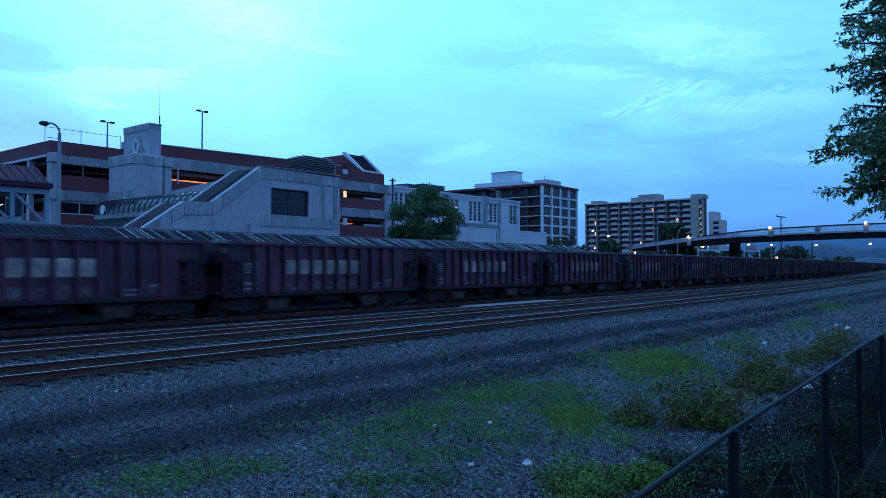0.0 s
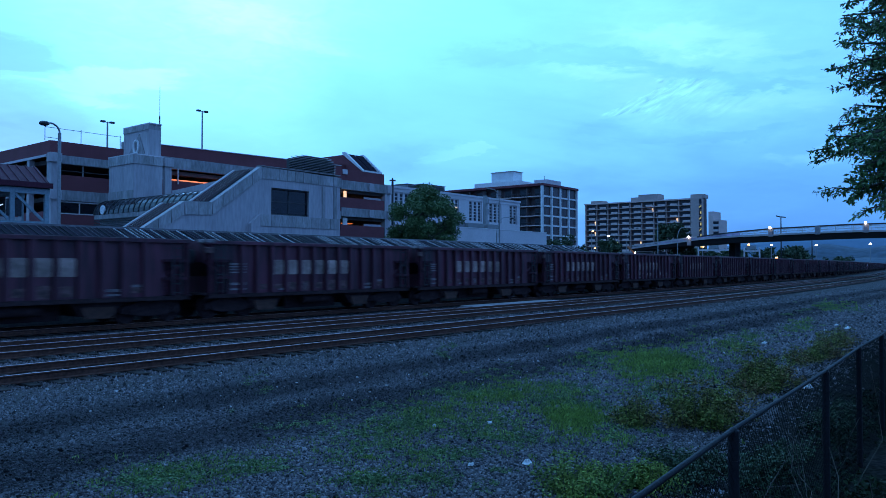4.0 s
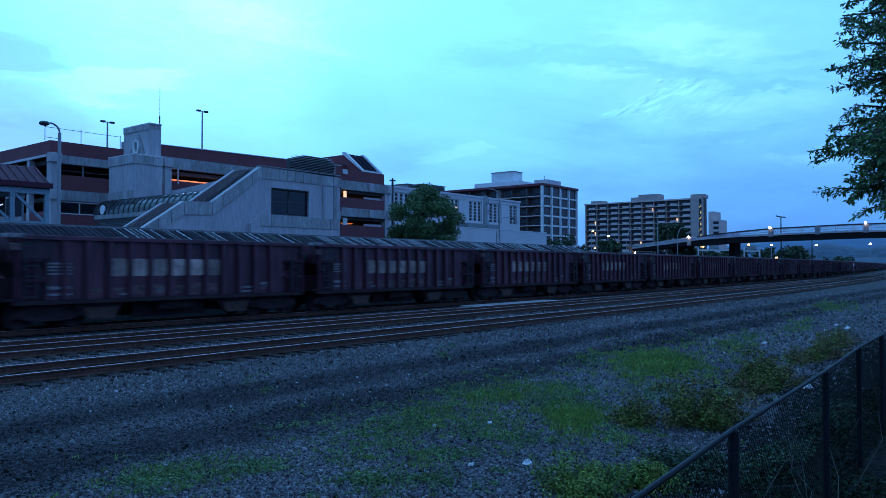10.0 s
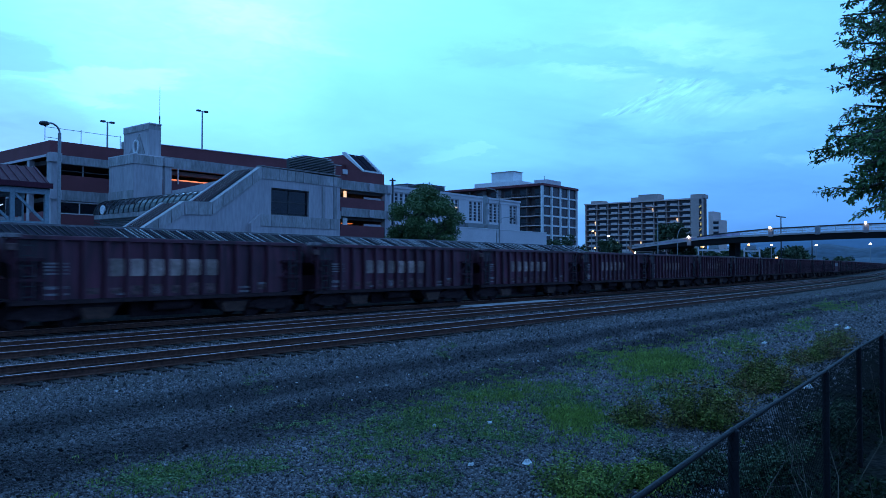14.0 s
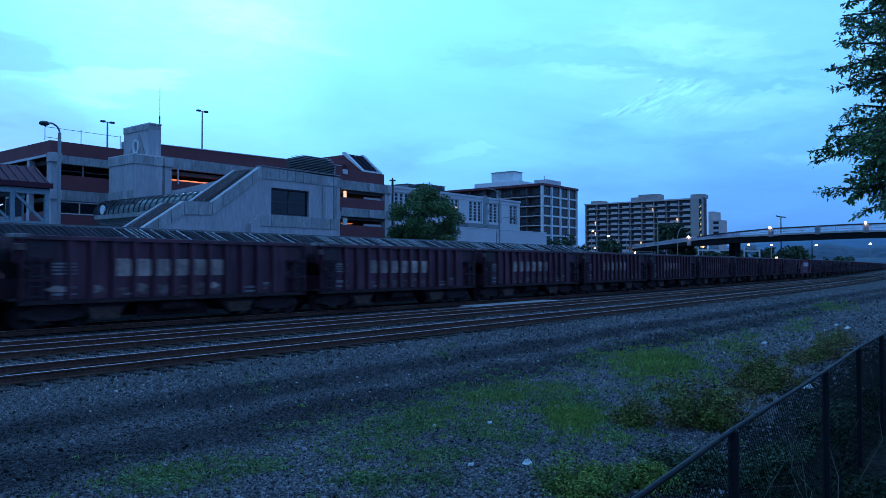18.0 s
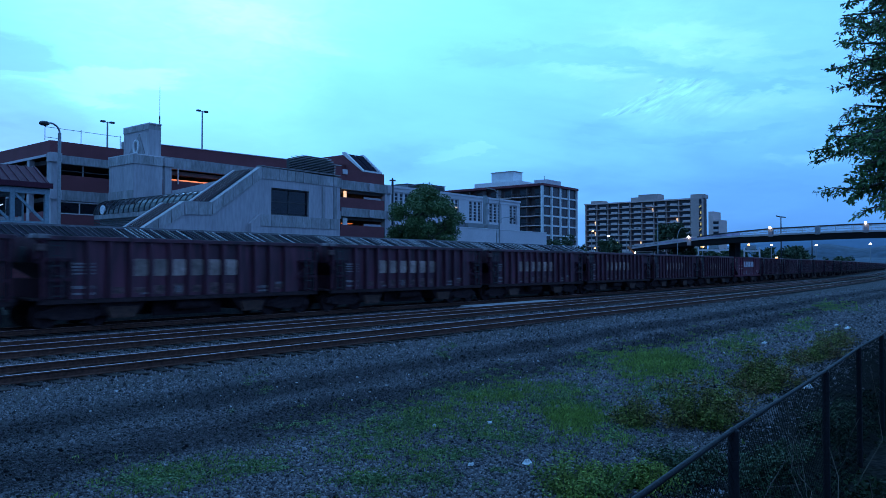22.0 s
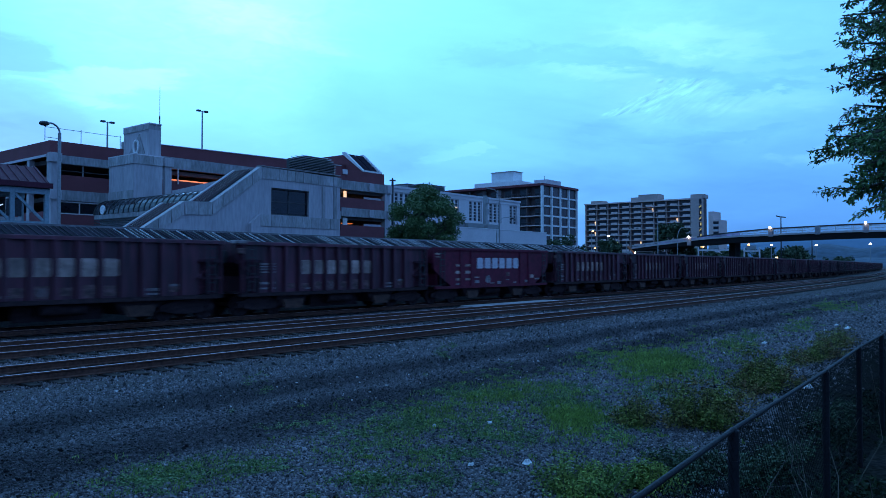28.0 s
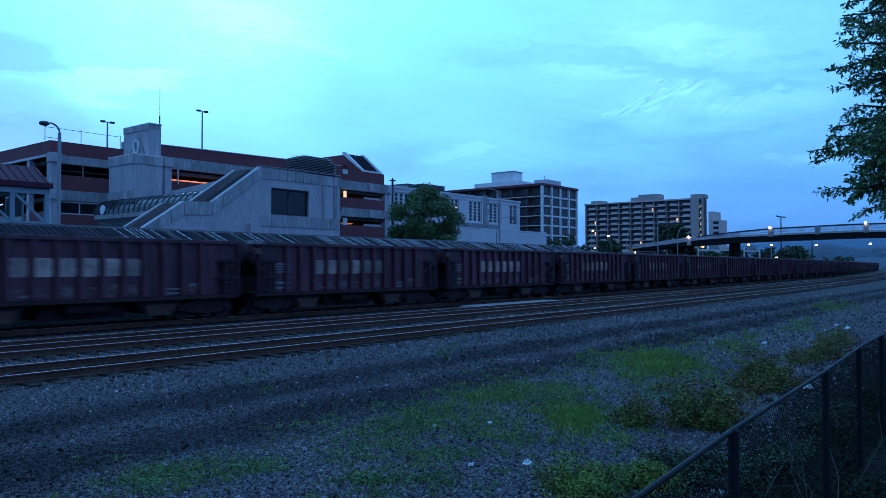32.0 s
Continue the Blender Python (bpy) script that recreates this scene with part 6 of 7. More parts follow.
def tree(x, y, base, height, spread, leaves, size, material, label, seed, name="tree", squash=0.8, compact=False):
    rng = np.random.default_rng(seed)
    t = thing(name, (x, y, base), label, "tree", "trees")
    g = Geo()
    r = 0.025 * height
    fork = height * 0.35
    limb(g, (0, 0, 0), (0, 0, fork), r, r * 0.75, rng, 3, 0.02)
    centres, radii = [], []
    if compact:
        for i in range(52):
            u = rng.normal(size=3)
            u *= rng.random() ** 0.4 / np.linalg.norm(u)
            end = (u[0] * spread, u[1] * spread * 0.85, height * 0.56 + u[2] * height * 0.40)
            if i % 3 == 0:
                limb(g, (0, 0, fork * rng.uniform(0.6, 1.0)), end, r * 0.3, r * 0.06, rng)
            centres.append(end)
            k = spread * rng.uniform(0.2, 0.34)
            radii.append((k, k, k * squash))
    for i in range(0 if compact else 9):
        a = 2 * math.pi * i / 9 + rng.uniform(-0.3, 0.3)
        d = spread * rng.uniform(0.35, 0.72)
        z = height * rng.uniform(0.45, 0.86)
        end = (d * math.cos(a), d * math.sin(a), z)
        limb(g, (0, 0, fork * rng.uniform(0.8, 1.0)), end, r * 0.4, r * 0.08, rng)
        centres.append(end)
        k = spread * rng.uniform(0.26, 0.45)
        radii.append((k, k, k * squash))
        for j in range(3):
            e2 = np.array(end) + rng.normal(size=3) * spread * 0.22
            centres.append(tuple(e2))
            k = spread * rng.uniform(0.16, 0.28)
            radii.append((k, k, k * squash))
    limb(g, (0, 0, fork), (0, 0, height * 0.88), r * 0.6, r * 0.1, rng)
    centres.append((0, 0, height * 0.84))
    radii.append((spread * 0.4, spread * 0.4, height * 0.15))
    part("trunk", g, BARK, t, smooth=True)
    part("crown", leaf_cloud(centres, radii, leaves, size, rng), material, t)
    return t


tree(61.9, 51.7, -0.3, 11.6, 4.0, 36000, 0.13, LEAF, "broad dense green tree beside the garage", 51, compact=True)
tree(170, 66.2, -0.3, 12.6, 5.0, 4000, 0.36, LEAF_DARK, "dark rounded tree beside the road ramp", 6)
tree(112, 61.0, -0.3, 5.8, 3.0, 2500, 0.3, LEAF_DARK, "small green tree below the hotel", 8)
tree(160, 92.0, -0.3, 9.5, 5.0, 2200, 0.4, LEAF_DARK, "green street tree between two buildings", 9)
tree(130, 62.7, -0.3, 7.8, 2.6, 2200, 0.3, LEAF_DARK, "slim green street tree beside the ramp", 14)
tree(150, 74, -0.3, 6.0, 3.0, 1800, 0.4, LEAF_DARK, "low green street tree near the ramp", 10)
for i, (x, y, h, s) in enumerate(((250, 78, 8, 6), (255, 68, 8, 6), (262, 61, 7.5, 5), (285, 66, 9, 6), (240, 88, 8, 6), (236, 82, 6.5, 5), (232, 75, 6, 4.5), (400, 72, 5.5, 7), (440, 84, 5, 7), (330, 59, 3.6, 3.5))):
    tree(x, y, -0.3, h, s, 1500, 0.55, LEAF_DARK, "green trackside tree beyond the road bridge", 20 + i)


def overhanging_tree():
    """The locust tree beside the camera, whose boughs hang into view."""
    rng = np.random.default_rng(11)
    base = (9.3, -1.3, -0.3)
    t = thing("locust_tree", base, "feathery locust tree with hanging boughs by the fence", "tree")
    g = Geo(base)
    limb(g, (9.3, -1.3, -0.3), (9.2, -1.2, 3.0), 0.17, 0.14, rng, 3, 0.02)
    limb(g, (9.2, -1.2, 3.0), (9.1, -1.0, 6.5), 0.14, 0.06, rng, 4, 0.03)
    tips = [((9.2, -1.2, 3.63), (8.36, 1.75, 3.28)), ((9.2, -1.2, 3.55), (8.60, 1.73, 3.20)), ((9.2, -1.2, 3.92), (8.84, 1.67, 3.57)),
            ((9.2, -1.2, 3.25), (8.48, 1.62, 2.90)), ((9.2, -1.2, 3.15), (8.72, 1.51, 2.80)), ((9.2, -1.2, 3.01), (8.36, 1.28, 2.66)),
            ((9.2, -1.2, 4.85), (8.60, 1.53, 4.70)), ((9.2, -1.2, 5.06), (8.84, 1.52, 4.91)), ((9.2, -1.2, 4.53), (8.48, 1.52, 4.38)),
            ((9.2, -1.2, 4.72), (8.72, 1.35, 4.57)), ((9.2, -1.2, 4.25), (8.36, 1.54, 4.10)), ((9.2, -1.2, 4.11), (8.60, 1.49, 3.96)),
            ((9.2, -1.2, 3.95), (8.84, 1.47, 3.80)), ((9.2, -1.2, 3.91), (8.48, 1.27, 3.56)), ((9.2, -1.2, 3.79), (8.72, 1.40, 3.44)),
            ((9.2, -1.2, 3.45), (8.36, 1.29, 3.10)), ((9.2, -1.2, 5.18), (8.60, 1.49, 5.03)), ((9.2, -1.2, 4.24), (8.84, 1.26, 4.09)),
            ((9.2, -1.1, 5.4), (8.5, 0.9, 5.4)), ((9.2, -1.1, 5.9), (8.4, 0.5, 6.3)), ((9.2, -1.1, 4.8), (10.2, 0.8, 5.2)), ((9.2, -1.2, 3.4), (10.4, -2.2, 4.2)), ((9.2, -1.2, 4.4), (9.6, -3.4, 5.2)), ((9.2, -1.2, 5.0), (7.8, -2.6, 5.6)), ((9.1, -1.0, 6.4), (9.0, -0.6, 7.4))]
    lv, lf = [], []

    def leaflet(p, d, s):
        n = rng.normal(size=3)
        side = np.cross(d, n)
        side /= np.linalg.norm(side) + 1e-9
        k = len(lv)
        for q in (p, p + d * s * 0.45 + side * s * 0.19, p + d * s, p + d * s * 0.45 - side * s * 0.19):
            lv.append((q[0] - base[0], q[1] - base[1], q[2] - base[2]))
        lf.append((k, k + 1, k + 2, k + 3))

    more = []
    for a, b in tips:
        for k in range(4):
            e = np.array(a) + (np.array(b) - np.array(a)) * rng.uniform(0.78, 0.97) + rng.normal(size=3) * (0.25, 0.05, 0.06)
            more.append((tuple(np.array(a) + (np.array(b) - np.array(a)) * 0.3), tuple(e)))
    for a, b in tips + more:
        pts = limb(g, a, b, 0.045, 0.006, rng, 7, 0.025)
        whole = np.linalg.norm(np.array(b) - np.array(a))
        for i in range(30):
            u = 0.45 + 0.55 * (i + rng.random()) / 30
            f = u * 7
            j = min(int(f), 6)
            p = pts[j] + (pts[j + 1] - pts[j]) * (f - j)
            d = (np.array(b) - np.array(a)) / whole + rng.normal(size=3) * 0.75
            d[2] = d[2] * 0.5 - 0.32
            d /= np.linalg.norm(d)
            ln = rng.uniform(0.14, 0.32) * (1.2 - 0.5 * u)
            q = p + d * ln
            g.tube(p, q, 0.004, 4, 0.002)
            for c in range(int(16 + 40 * ln)):
                w = p + d * ln * rng.random() + rng.normal(size=3) * 0.012
                e = d * 0.5 + rng.normal(size=3) * 0.7
                e[2] -= 0.45
                e /= np.linalg.norm(e)
                leaflet(w, e, rng.uniform(0.032, 0.066))
    part("trunk", g, BARK, t, smooth=False)
    leaves = Geo()
    leaves.v, leaves.f = lv, lf
    part("crown", leaves, LEAF_NEAR, t)


def bush(x, y, rx, ry, h, leaves, material, label, seed, size=0.027):
    """A loose weed bush: many leaning stems, each with a few small sprays of leaves."""
    leaves = int(leaves * 3)
    rng = np.random.default_rng(seed)
    t = thing("weed_bush", (x, y, -0.3), label, "bush", "weed bushes by the fence")
    g = Geo()
    centres, radii = [], []
    humps = [(rng.uniform(-0.6, 0.6) * rx, rng.uniform(-0.5, 0.5) * ry, rng.uniform(0.4, 1.05) * h) for i in range(7)]
    for i in range(int(40 + 30 * rx)):
        hx, hy, hh = humps[i % 7]
        a, d = rng.uniform(0, 6.28), rng.random() ** 0.6
        px, py = hx + 0.6 * rx * d * math.cos(a), hy + 0.6 * ry * d * math.sin(a)
        top = hh * (1 - 0.6 * d * d) * rng.uniform(0.7, 1.15)
        g.tube((px * 0.75, py * 0.75, 0), (px, py, top), 0.006, 4, 0.002)
        for u in (rng.uniform(0.08, 0.35), rng.uniform(0.4, 0.75), rng.uniform(0.85, 1.0)):
            centres.append((px * (0.75 + 0.25 * u), py * (0.75 + 0.25 * u), max(top * u, 0.04)))
            k = rng.uniform(0.07, 0.15) * (1.25 - 0.5 * u)
            radii.append((k * 1.3, k * 1.3, k * 0.75))
    part("woody_base", g, BARK, t, kind="stuff")
    f = leaf_cloud(centres, radii, leaves, size, rng, 0.55, 0.1)
    f.v = [(q[0], q[1], max(q[2], 0.005)) for q in f.v]
    part("foliage", f, material, t)


def grass():
    """Tufts of grass in loose patches on the gravel: place, half depth, half width, blades, height."""
    rng = np.random.default_rng(12)
    patches = [(17.6, 7.3, 2.6, 0.9, 15000, 0.17), (10.5, 5.7, 0.85, 0.42, 9500, 0.13), (12.6, 7.6, 1.1, 0.8, 6000, 0.10), (10.2, 7.5, 1.3, 0.5, 2800, 0.11), (24.4, 7.8, 4.2, 1.1, 2200, 0.15), (49.6, 9.6, 6.5, 1.2, 1800, 0.2),
               (33.4, 7.5, 3.6, 0.6, 1100, 0.17), (8.9, 6.0, 1.0, 0.8, 2000, 0.08), (4.9, 7.7, 0.6, 0.8, 5200, 0.08), (6.6, 7.2, 0.7, 0.6, 1500, 0.07), (8.0, 7.2, 0.8, 0.6, 2400, 0.09), (9.2, 7.5, 0.9, 0.5, 2600, 0.12), (11.4, 7.8, 1.0, 0.6, 6500, 0.10),
               (6.1, 6.0, 0.7, 0.4, 1200, 0.08), (7.0, 5.9, 0.7, 0.3, 1500, 0.09), (22.6, 7.0, 2.2, 0.5, 1600, 0.17), (24.0, 8.8, 2.0, 0.7, 600, 0.14), (14.4, 6.4, 1.4, 0.6, 1100, 0.10), (8.4, 9.0, 0.8, 0.3, 350, 0.10), (9.6, 4.6, 0.6, 0.4, 900, 0.12), (29.0, 6.6, 2.5, 0.6, 500, 0.15)]
    v, f = [], []
    for x, y, deep, wide, n, h in patches:
        n = int(n * (0.75 if n > 9000 else 0.42))
        m = max(8, n // 14)
        u = rng.normal(size=(m, 2)) * (deep * 0.55, wide * 0.55) * np.where(rng.random((m, 1)) < 0.3, 2.1, 1.0)
        r = math.hypot(x, y)
        ex, ey = x / r, y / r
        tuft = np.stack([x + u[:, 0] * ex + u[:, 1] * ey, y + u[:, 0] * ey - u[:, 1] * ex], axis=1)
        size = rng.uniform(0.25, 0.85, m) * h
        for i in range(n):
            j = rng.integers(m)
            c = tuft[j] + rng.normal(size=2) * rng.uniform(0.02, 0.11)
            if c[1] < 2.0:
                continue
            a = rng.uniform(0, 6.28)
            hh = size[j] * rng.uniform(0.3, 1.0)
            lean = rng.normal(size=2) * hh * 0.45
            w = rng.uniform(0.0018, 0.0038) * (1 + r / 14)
            dx, dy = math.cos(a) * w, math.sin(a) * w
            k = len(v)
            b = -0.3
            v += [(c[0] - dx, c[1] - dy, b - 0.01), (c[0] + dx, c[1] + dy, b - 0.01), (c[0] + dx + lean[0] * 0.4, c[1] + dy + lean[1] * 0.4, b + hh * 0.6), (c[0] + lean[0], c[1] + lean[1], b + hh), (c[0] - dx + lean[0] * 0.4, c[1] - dy + lean[1] * 0.4, b + hh * 0.6)]
            f.append((k, k + 1, k + 2, k + 3, k + 4))
    g = Geo()
    g.v, g.f = v, f
    solid("grass", g, GRASS, "patchy fresh green grass growing through gravel", "grass", kind="stuff")


def track_grass():
    """A thin line of dry grass in the ballast between the two nearer tracks."""
    rng = np.random.default_rng(29)
    g = Geo()
    for i in range(15000):
        x = math.exp(rng.uniform(math.log(21), math.log(170)))
        c = bend(x)
        if math.sin(0.9 * x) + math.sin(0.37 * x + 1) + rng.normal() * 0.8 < -0.9:
            continue
        y = TRACK_GRASS + c[0] + rng.normal() * 0.16
        h, w = rng.uniform(0.04, 0.13), 0.003 * (1 + x / 14)
        u, v = rng.normal(size=2) * 0.05
        g.add([(x - w, y, -0.22), (x + w, y, -0.22), (x + u, y + v, -0.215 + h)], [(0, 1, 2)])
    solid("track_grass", g, DRY, "thin line of dry yellow grass between rails", "grass", kind="stuff")


def ground_weeds():
    """Mats of small-leaved weeds hugging the gravel: place, half depth, half width, clumps."""
    rng = np.random.default_rng(23)
    mats = [(17.6, 7.4, 3.0, 1.1, 420), (11.3, 6.2, 1.3, 0.6, 260), (12.2, 7.3, 1.3, 0.9, 230), (11.2, 7.9, 1.0, 0.7, 200), (9.0, 7.6, 1.1, 0.7, 240), (8.2, 7.2, 0.9, 0.6, 200), (7.4, 7.4, 0.8, 0.7, 170), (9.2, 6.4, 0.7, 0.5, 110),
            (8.6, 5.7, 0.5, 0.6, 100), (7.6, 5.9, 0.5, 0.5, 90), (7.0, 6.6, 0.6, 0.5, 90), (4.9, 7.7, 0.6, 0.9, 340), (6.2, 5.6, 0.4, 0.4, 90), (5.6, 7.2, 0.4, 0.4, 70), (6.0, 5.9, 0.4, 0.4, 110), (6.6, 5.0, 0.3, 0.4, 70), (24.5, 7.3, 3.2, 0.6, 190), (32.5, 7.5, 4.0, 0.6, 130), (47.0, 9.2, 7.0, 0.9, 170), (13.5, 5.6, 1.2, 0.5, 90), (9.9, 4.9, 0.6, 0.5, 90), (13.8, 9.0, 1.6, 0.6, 50), (16.5, 12.9, 3.0, 0.3, 40), (9.5, 12.5, 2.0, 0.3, 25)]
    centres, radii = [], []
    for x, y, deep, wide, n in mats:
        r = math.hypot(x, y)
        ex, ey = x / r, y / r
        seeds = rng.normal(size=(9, 2)) * (deep * 0.6, wide * 0.6)
        for i in range(n):
            u, v = seeds[rng.integers(9)] + rng.normal(size=2) * (deep * 0.25, wide * 0.25)
            k = rng.uniform(0.03, 0.11) * max(1.0, r / 13)
            centres.append((x + u * ex + v * ey, y + u * ey - v * ex, -0.285))
            radii.append((k, k, rng.uniform(0.015, 0.05)))
    g = leaf_cloud(centres, radii, 92000, 0.017, rng, 0.6, 0.1)
    g.v = [(x, y, max(z, -0.297)) for x, y, z in g.v]
    solid("ground_weeds", g, WEED, "mats of small green weeds creeping over gravel", "weeds", kind="stuff")


def strewn(x, y, z, s, rng, blunt=False):
    """Small sharp stones with uneven corners: plain points far off, blunt many-sided lumps where they lie near."""
    m = len(x)
    if blunt:
        ring = [(math.cos(1.2566 * k), math.sin(1.2566 * k)) for k in range(5)]
        base = np.array([(c, e, -0.3) for c, e in ring] + [(0.72 * c - 0.2 * e, 0.72 * e + 0.2 * c, 0.62) for c, e in ring] + [(0, 0, 0.85)], float)
        tri = [(k, (k + 1) % 5, 5 + k) for k in range(5)] + [((k + 1) % 5, 5 + (k + 1) % 5, 5 + k) for k in range(5)] + [(5 + k, 5 + (k + 1) % 5, 10) for k in range(5)]
    else:
        base = np.array([(1, 0, -0.3), (0, 1, -0.3), (-1, 0, -0.3), (0, -1, -0.3), (0.1, 0.1, 0.95)], float)
        tri = [(0, 1, 4), (1, 2, 4), (2, 3, 4), (3, 0, 4)]
    n = len(base)
    p = base[None] * rng.uniform(0.55, 1.4, (m, n, 1)) * s[:, None, None] * rng.uniform(0.75, 1.25, (m, 1, 3))
    p[:, -1, :2] += rng.normal(size=(m, 2)) * s[:, None] * 0.3
    t = rng.uniform(0, 6.28, m)
    c, d = np.cos(t)[:, None], np.sin(t)[:, None]
    px = p[:, :, 0] * c - p[:, :, 1] * d + x[:, None]
    py = p[:, :, 0] * d + p[:, :, 1] * c + y[:, None]
    pz = p[:, :, 2] + z[:, None] + s[:, None] * 0.2
    g = Geo()
    g.v = np.stack([px, py, pz], axis=2).reshape(-1, 3).tolist()
    g.f = (np.array(tri)[None] + n * np.arange(m)[:, None, None]).reshape(-1, 3).tolist()
    return g


def gravel():
    """Loose crushed stone over the yard, thickest where it is nearest."""
    rng = np.random.default_rng(13)
    n = 340000
    r = np.exp(rng.uniform(math.log(5.5), math.log(85), n))
    a = rng.uniform(radians(4), radians(74), n)
    x, y = r * np.cos(a), r * np.sin(a)
    keep = (y > 2.4 + 0.06 * x + 0.35 * rng.normal(size=n)) & (y < 14.9)
    lane = (np.abs(y - 11.7 + 0.3 * np.sin(x * 0.4)) < 0.75) | (np.abs(y - 9.2 + 0.3 * np.sin(x * 0.3)) < 0.6)
    keep &= ~lane | (rng.random(n) < 0.8)
    x, y, r = x[keep], y[keep], r[keep]
    s = np.clip(0.0120 * np.exp(rng.normal(size=len(x)) * 0.42), 0.006, 0.045) * np.clip(r / 12, 0.95, 2.2)
    z = np.where(y < 14.1, -0.3, -0.3 + 0.12 * (y - 14.1))
    near = r < 13
    solid("near_gravel", strewn(x[near], y[near], z[near], s[near] * 0.85, rng, True), YARD_STONE, "loose grey crushed stone close to the fence", "gravel", kind="stuff")
    x, y, z, s, r = x[~near], y[~near], z[~near], s[~near], r[~near]
    solid("gravel", strewn(x, y, z, s, rng), YARD_STONE, "loose grey crushed stone strewn over the yard", "gravel", kind="stuff")
    pick = rng.random(len(x)) < 0.006
    solid("pale_stones", strewn(x[pick] + 0.02, y[pick], z[pick] + 0.006, np.minimum(s[pick] * 1.1, 0.03), rng, True), PALE_STONE, "scattered pale stones among the gravel", "gravel", kind="stuff")
    bn = 60000
    bx = np.exp(rng.uniform(math.log(4.5), math.log(60), bn))
    by = rng.uniform(14.7, 24.8, bn)
    bs = rng.uniform(0.014, 0.032, bn) * np.clip(bx / 16, 1.0, 1.8)
    solid("ballast_stones", strewn(bx, by, np.full(bn, -0.214), bs, rng), BALLAST_STONE, "dark oily crushed stone between the rails", "ballast", kind="stuff")


def fence():
    def line(x):
        return float(np.interp(x, (-2.0, 2.93, 4.57, 7.63, 10.03, 12.06, 20.0), (1.0, 1.33, 1.42, 1.53, 1.65, 1.70, 1.95)))
    z0, z1 = -0.3, 1.12
    f = thing("chain_link_fence", (6, line(6), z0), "black chain-link fence with a round top rail", "fence")
    o = (6, line(6), z0)
    posts = [-1.5, 1.52, 4.57, 7.63, 10.03, 12.06, 15.1, 18.15]
    for x in posts:
        p = part("post", Geo(o).tube((x, line(x), z0), (x, line(x), z1 - 0.03), 0.033, 10), FENCE_STEEL, f, smooth=True)
        part("cap", Geo(o).ball((x, line(x), z1 - 0.02), 0.036, 10), FENCE_STEEL, p)
        for k in range(4):
            z = z0 + 0.2 + 0.34 * k
            part("tie_band", Geo(o).tube((x, line(x), z), (x, line(x), z + 0.02), 0.037, 10), FENCE_STEEL, p)
    for a, b in zip(posts, posts[1:]):
        part("top_rail", Geo(o).tube((a, line(a), z1), (b, line(b), z1), 0.0145, 10), FENCE_STEEL, f, smooth=True)
        part("sleeve", Geo(o).tube((a + 0.5, line(a + 0.5), z1), (a + 0.68, line(a + 0.68), z1), 0.0172, 10), FENCE_STEEL, f, smooth=True)
    w = Geo(o)
    step, h = 0.062, z1 - z0
    x = 1.0
    while x < 18.0:
        for s in (-1, 1):
            a, b = (x, line(x) + 0.006 * s, z0), (x + s * h, line(x + s * h) + 0.006 * s, z1)
            w.tube(a, b, 0.0013, 3)
        x += step
    part("wire_mesh", w, WIRE, f, "woven diamond wire mesh", kind="stuff")


def litter():
    rng = np.random.default_rng(15)
    for x, y, s in ((7.7, 4.82, 0.075), (31.3, 5.5, 0.17), (15.8, 3.5, 0.13), (30.0, 6.0, 0.08), (33.0, 6.2, 0.1), (8.6, 7.0, 0.05), (9.3, 6.5, 0.05), (7.2, 5.3, 0.05), (24.0, 6.5, 0.1), (11.86, 2.54, 0.06)):
        g = Geo()
        k = 11
        for ring, rad, lift in ((0, 0.38, 0.62), (1, 0.75, 0.5), (2, 1.0, 0.03)):
            for i in range(k):
                u = 6.283 * (i + 0.5 * ring) / k
                q = s * rad * rng.uniform(0.6, 1.2)
                g.v.append((q * math.cos(u), 0.75 * q * math.sin(u), s * lift * rng.uniform(0.3, 1.3)))
        g.v += [(0, 0, s * 0.45), (0, 0, -0.01)]
        for i in range(k):
            j = (i + 1) % k
            g.f += [(3 * k, i, j), (i, k + i, j), (j, k + i, k + j), (k + i, 2 * k + i, k + j), (k + j, 2 * k + i, 2 * k + j), (3 * k + 1, 2 * k + j, 2 * k + i)]
        solid("litter", g, LITTER, "crumpled pale paper or plastic on the gravel", "litter", "litter on the yard").location = (x, y, -0.29)
    t = thing("timber_pile", (42.8, 4.95, -0.3), "untidy heap of old broken timbers on the gravel", "timber pile")
    rng = np.random.default_rng(44)
    for i in range(22):
        m = Geo().chamfer(-0.75, -0.06, 0, 0.75, 0.06, 0.1, 0.012)
        q = part("timber", m, RUST_MARK if i % 3 == 0 else TIE, t)
        level = i // 6
        q.location = (rng.uniform(-0.5, 0.5) + 0.7, rng.uniform(-0.35, 0.35) - 0.35, 0.0 if level == 0 else 0.12 + 0.17 * level)
        q.rotation_euler = (rng.uniform(-0.1, 0.1), rng.uniform(-0.35, 0.35) if level else 0.0, rng.uniform(0, 3.14))


overhanging_tree()
verge = Geo()
for i in range(320):
    x = -12 + 0.125 * i
    edge = 2.75 + 0.06 * x + 0.055 * max(0.0, x - 13) + 0.2 * math.sin(0.9 * x) + 0.14 * math.sin(2.3 * x + 1) + 0.09 * math.sin(5.1 * x) + 0.05 * math.sin(13 * x)
    verge.v += [(x, -6.0, -0.296), (x, edge, -0.296)]
verge.f = [(2 * i, 2 * i + 2, 2 * i + 3, 2 * i + 1) for i in range(319)]
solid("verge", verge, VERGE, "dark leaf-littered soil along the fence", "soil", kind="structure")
urng = np.random.default_rng(19)
patches = [(urng.uniform(2, 17), urng.uniform(-2.2, 2.4), -0.27) for i in range(260)]
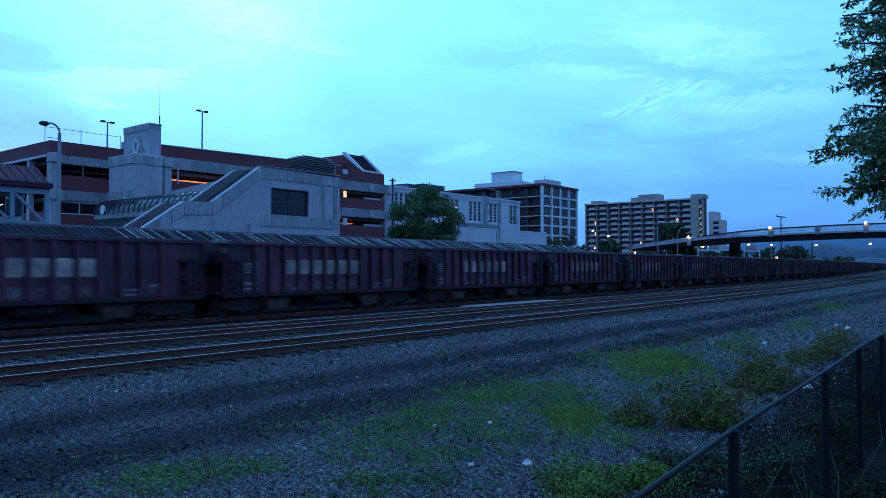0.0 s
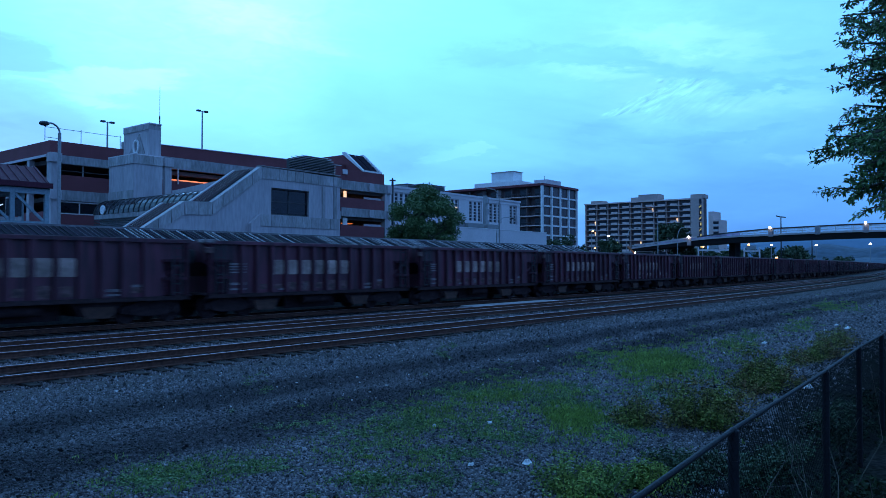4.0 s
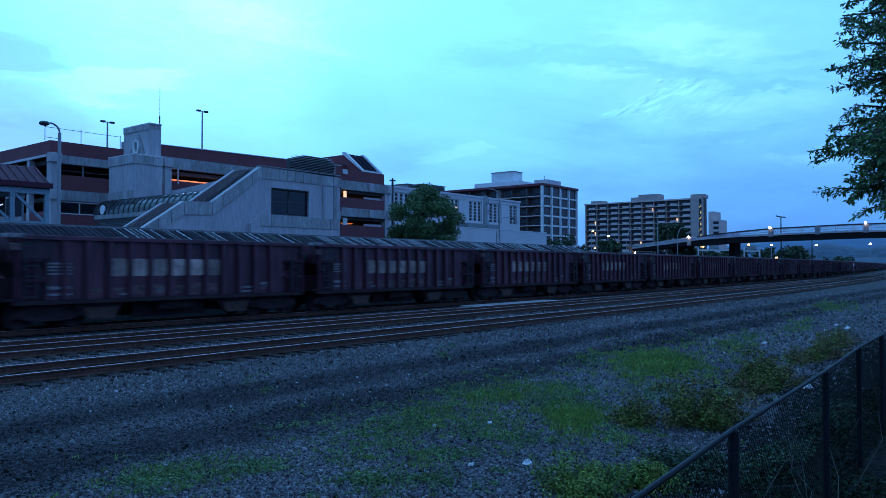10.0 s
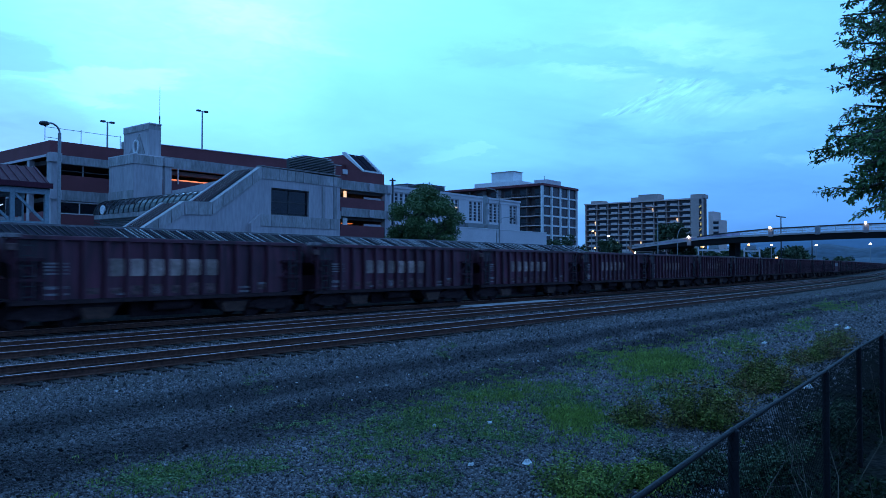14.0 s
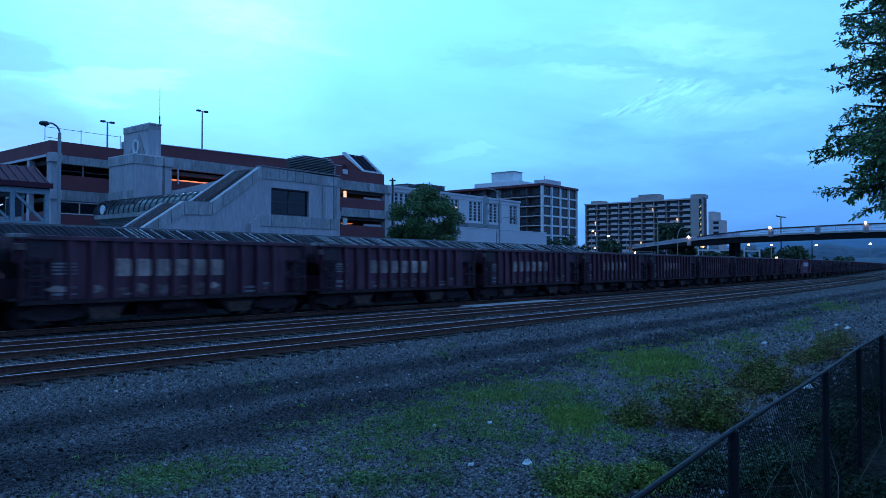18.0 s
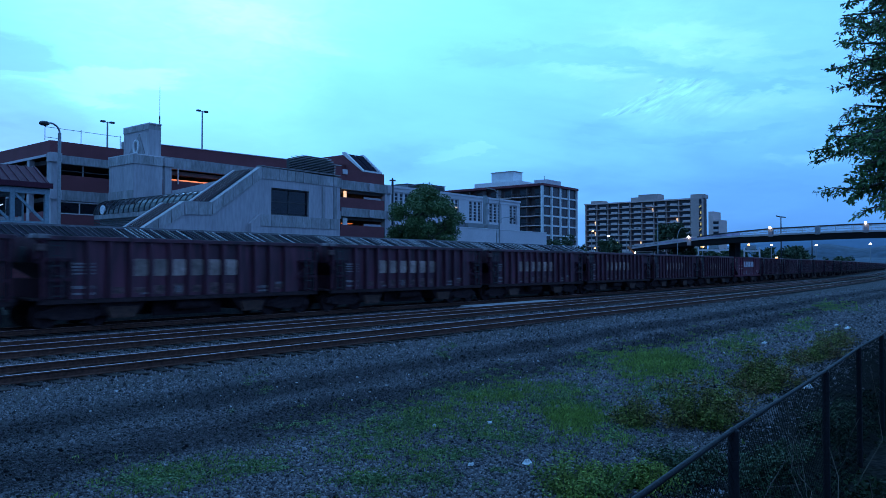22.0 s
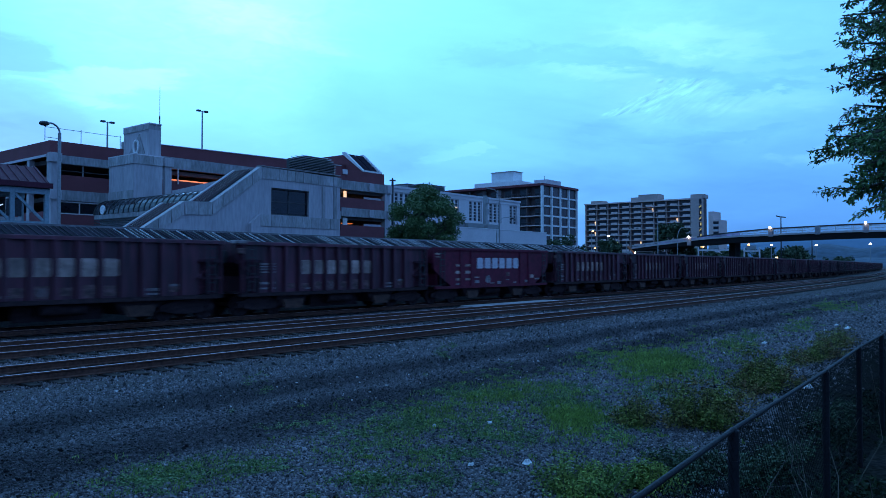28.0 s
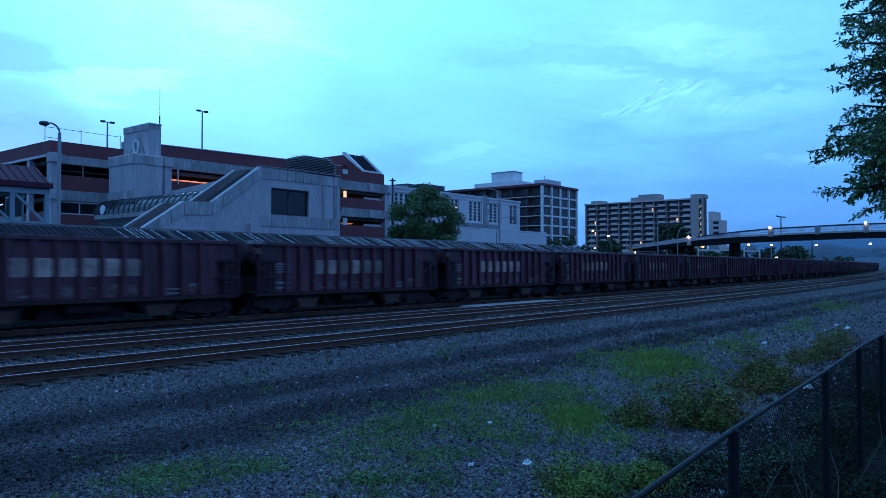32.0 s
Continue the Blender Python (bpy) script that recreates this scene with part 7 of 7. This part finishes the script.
under = leaf_cloud(patches, [(urng.uniform(0.2, 0.6), urng.uniform(0.15, 0.4), urng.uniform(0.06, 0.22)) for i in range(260)], 42000, 0.03, urng)
under.v = [(x, y, max(z, -0.29)) for x, y, z in under.v]
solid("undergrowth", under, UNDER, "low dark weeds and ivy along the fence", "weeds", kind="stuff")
stalks = Geo()
srng = np.random.default_rng(17)
for i in range(34):
    x, y = srng.uniform(4.5, 13), srng.uniform(0.4, 2.6)
    h = srng.uniform(0.3, 1.0)
    limb(stalks, (x, y, -0.3), (x + srng.normal() * 0.35, y + srng.normal() * 0.35, -0.3 + h), 0.006, 0.002, srng, 3, 0.08)
solid("dry_stalks", stalks, TWIG, "dry pale weed stalks along the fence", "weeds", kind="stuff")
bush(11.55, 4.0, 1.0, 0.7, 0.75, 3200, LEAF_BRONZE, "low bronze-green weed bush beside the fence", 31)
bush(10.7, 4.75, 0.5, 0.4, 0.5, 900, LEAF_BRONZE, "small bronze-tipped weed on the gravel", 32)
bush(15.6, 4.25, 1.9, 0.8, 1.05, 3800, LEAF_BRONZE, "bronze and green weed bush beside the fence", 33)
bush(20.6, 4.2, 1.9, 0.7, 0.8, 2000, LEAF_BRONZE, "bronze weed bush further along the fence", 34)
bush(24.5, 4.6, 2.2, 0.5, 0.55, 1400, LEAF_BRONZE, "brown withered weeds along the fence foot", 42)
bush(7.0, 3.75, 0.9, 0.55, 0.42, 2600, LEAF_FRESH, "fresh green leafy weed in the gravel", 35, 0.021)
bush(7.9, 3.3, 0.55, 0.45, 0.32, 1500, LEAF_FRESH, "low green weed near the fence", 36, 0.021)
bush(8.42, 3.14, 0.9, 0.5, 0.3, 1500, LEAF_DARK, "dark low weeds between gravel and fence", 43)
bush(9.4, 2.5, 1.3, 0.35, 0.3, 1100, LEAF_DARK, "dark weeds growing against the fence", 37)
bush(12.5, 2.4, 1.6, 0.35, 0.35, 1100, LEAF_DARK, "dark weeds growing against the fence", 38)
bush(7.5, 0.75, 1.4, 0.5, 0.3, 1200, LEAF_DARK, "dark weeds growing against the fence", 39)
bush(9.8, 0.85, 1.4, 0.5, 0.4, 1200, LEAF_DARK, "dark weeds growing against the fence", 40)
bush(12.6, 0.95, 1.6, 0.5, 0.5, 1200, LEAF_DARK, "dark weeds growing against the fence", 41)
for a, b in (((6.75, 1.15, -0.28), (8.0, 1.05, -0.02)), ((5.8, 0.75, -0.28), (6.7, 0.85, 0.12))):
    brg = Geo()
    limb(brg, a, b, 0.012, 0.005, srng, 5, 0.05)
    solid("fallen_branch", brg, TWIG, "bare pale dead branch lying by the fence", "branch", "dead branches")
grass()
track_grass()
ground_weeds()
gravel()
fence()
litter()


def on_track(x):
    c, k = bend(x)
    return pose(x, 26.5 + c, 0, 0, 0, math.degrees(math.atan(k)))


def motions():
    for ob, start in wagons:
        for wheel in ob.children_recursive:
            if wheel.name.startswith("wheelset"):
                x, y, z = wheel.location
                walk(wheel, [(i / 15, pose(x, y, z, 0, -math.degrees(train_way(i / 15) / 0.46) % 360, 0)) for i in range(481)])
        walk(ob, [(t, on_track(start - train_way(t))) for t in range(33)])


motions()
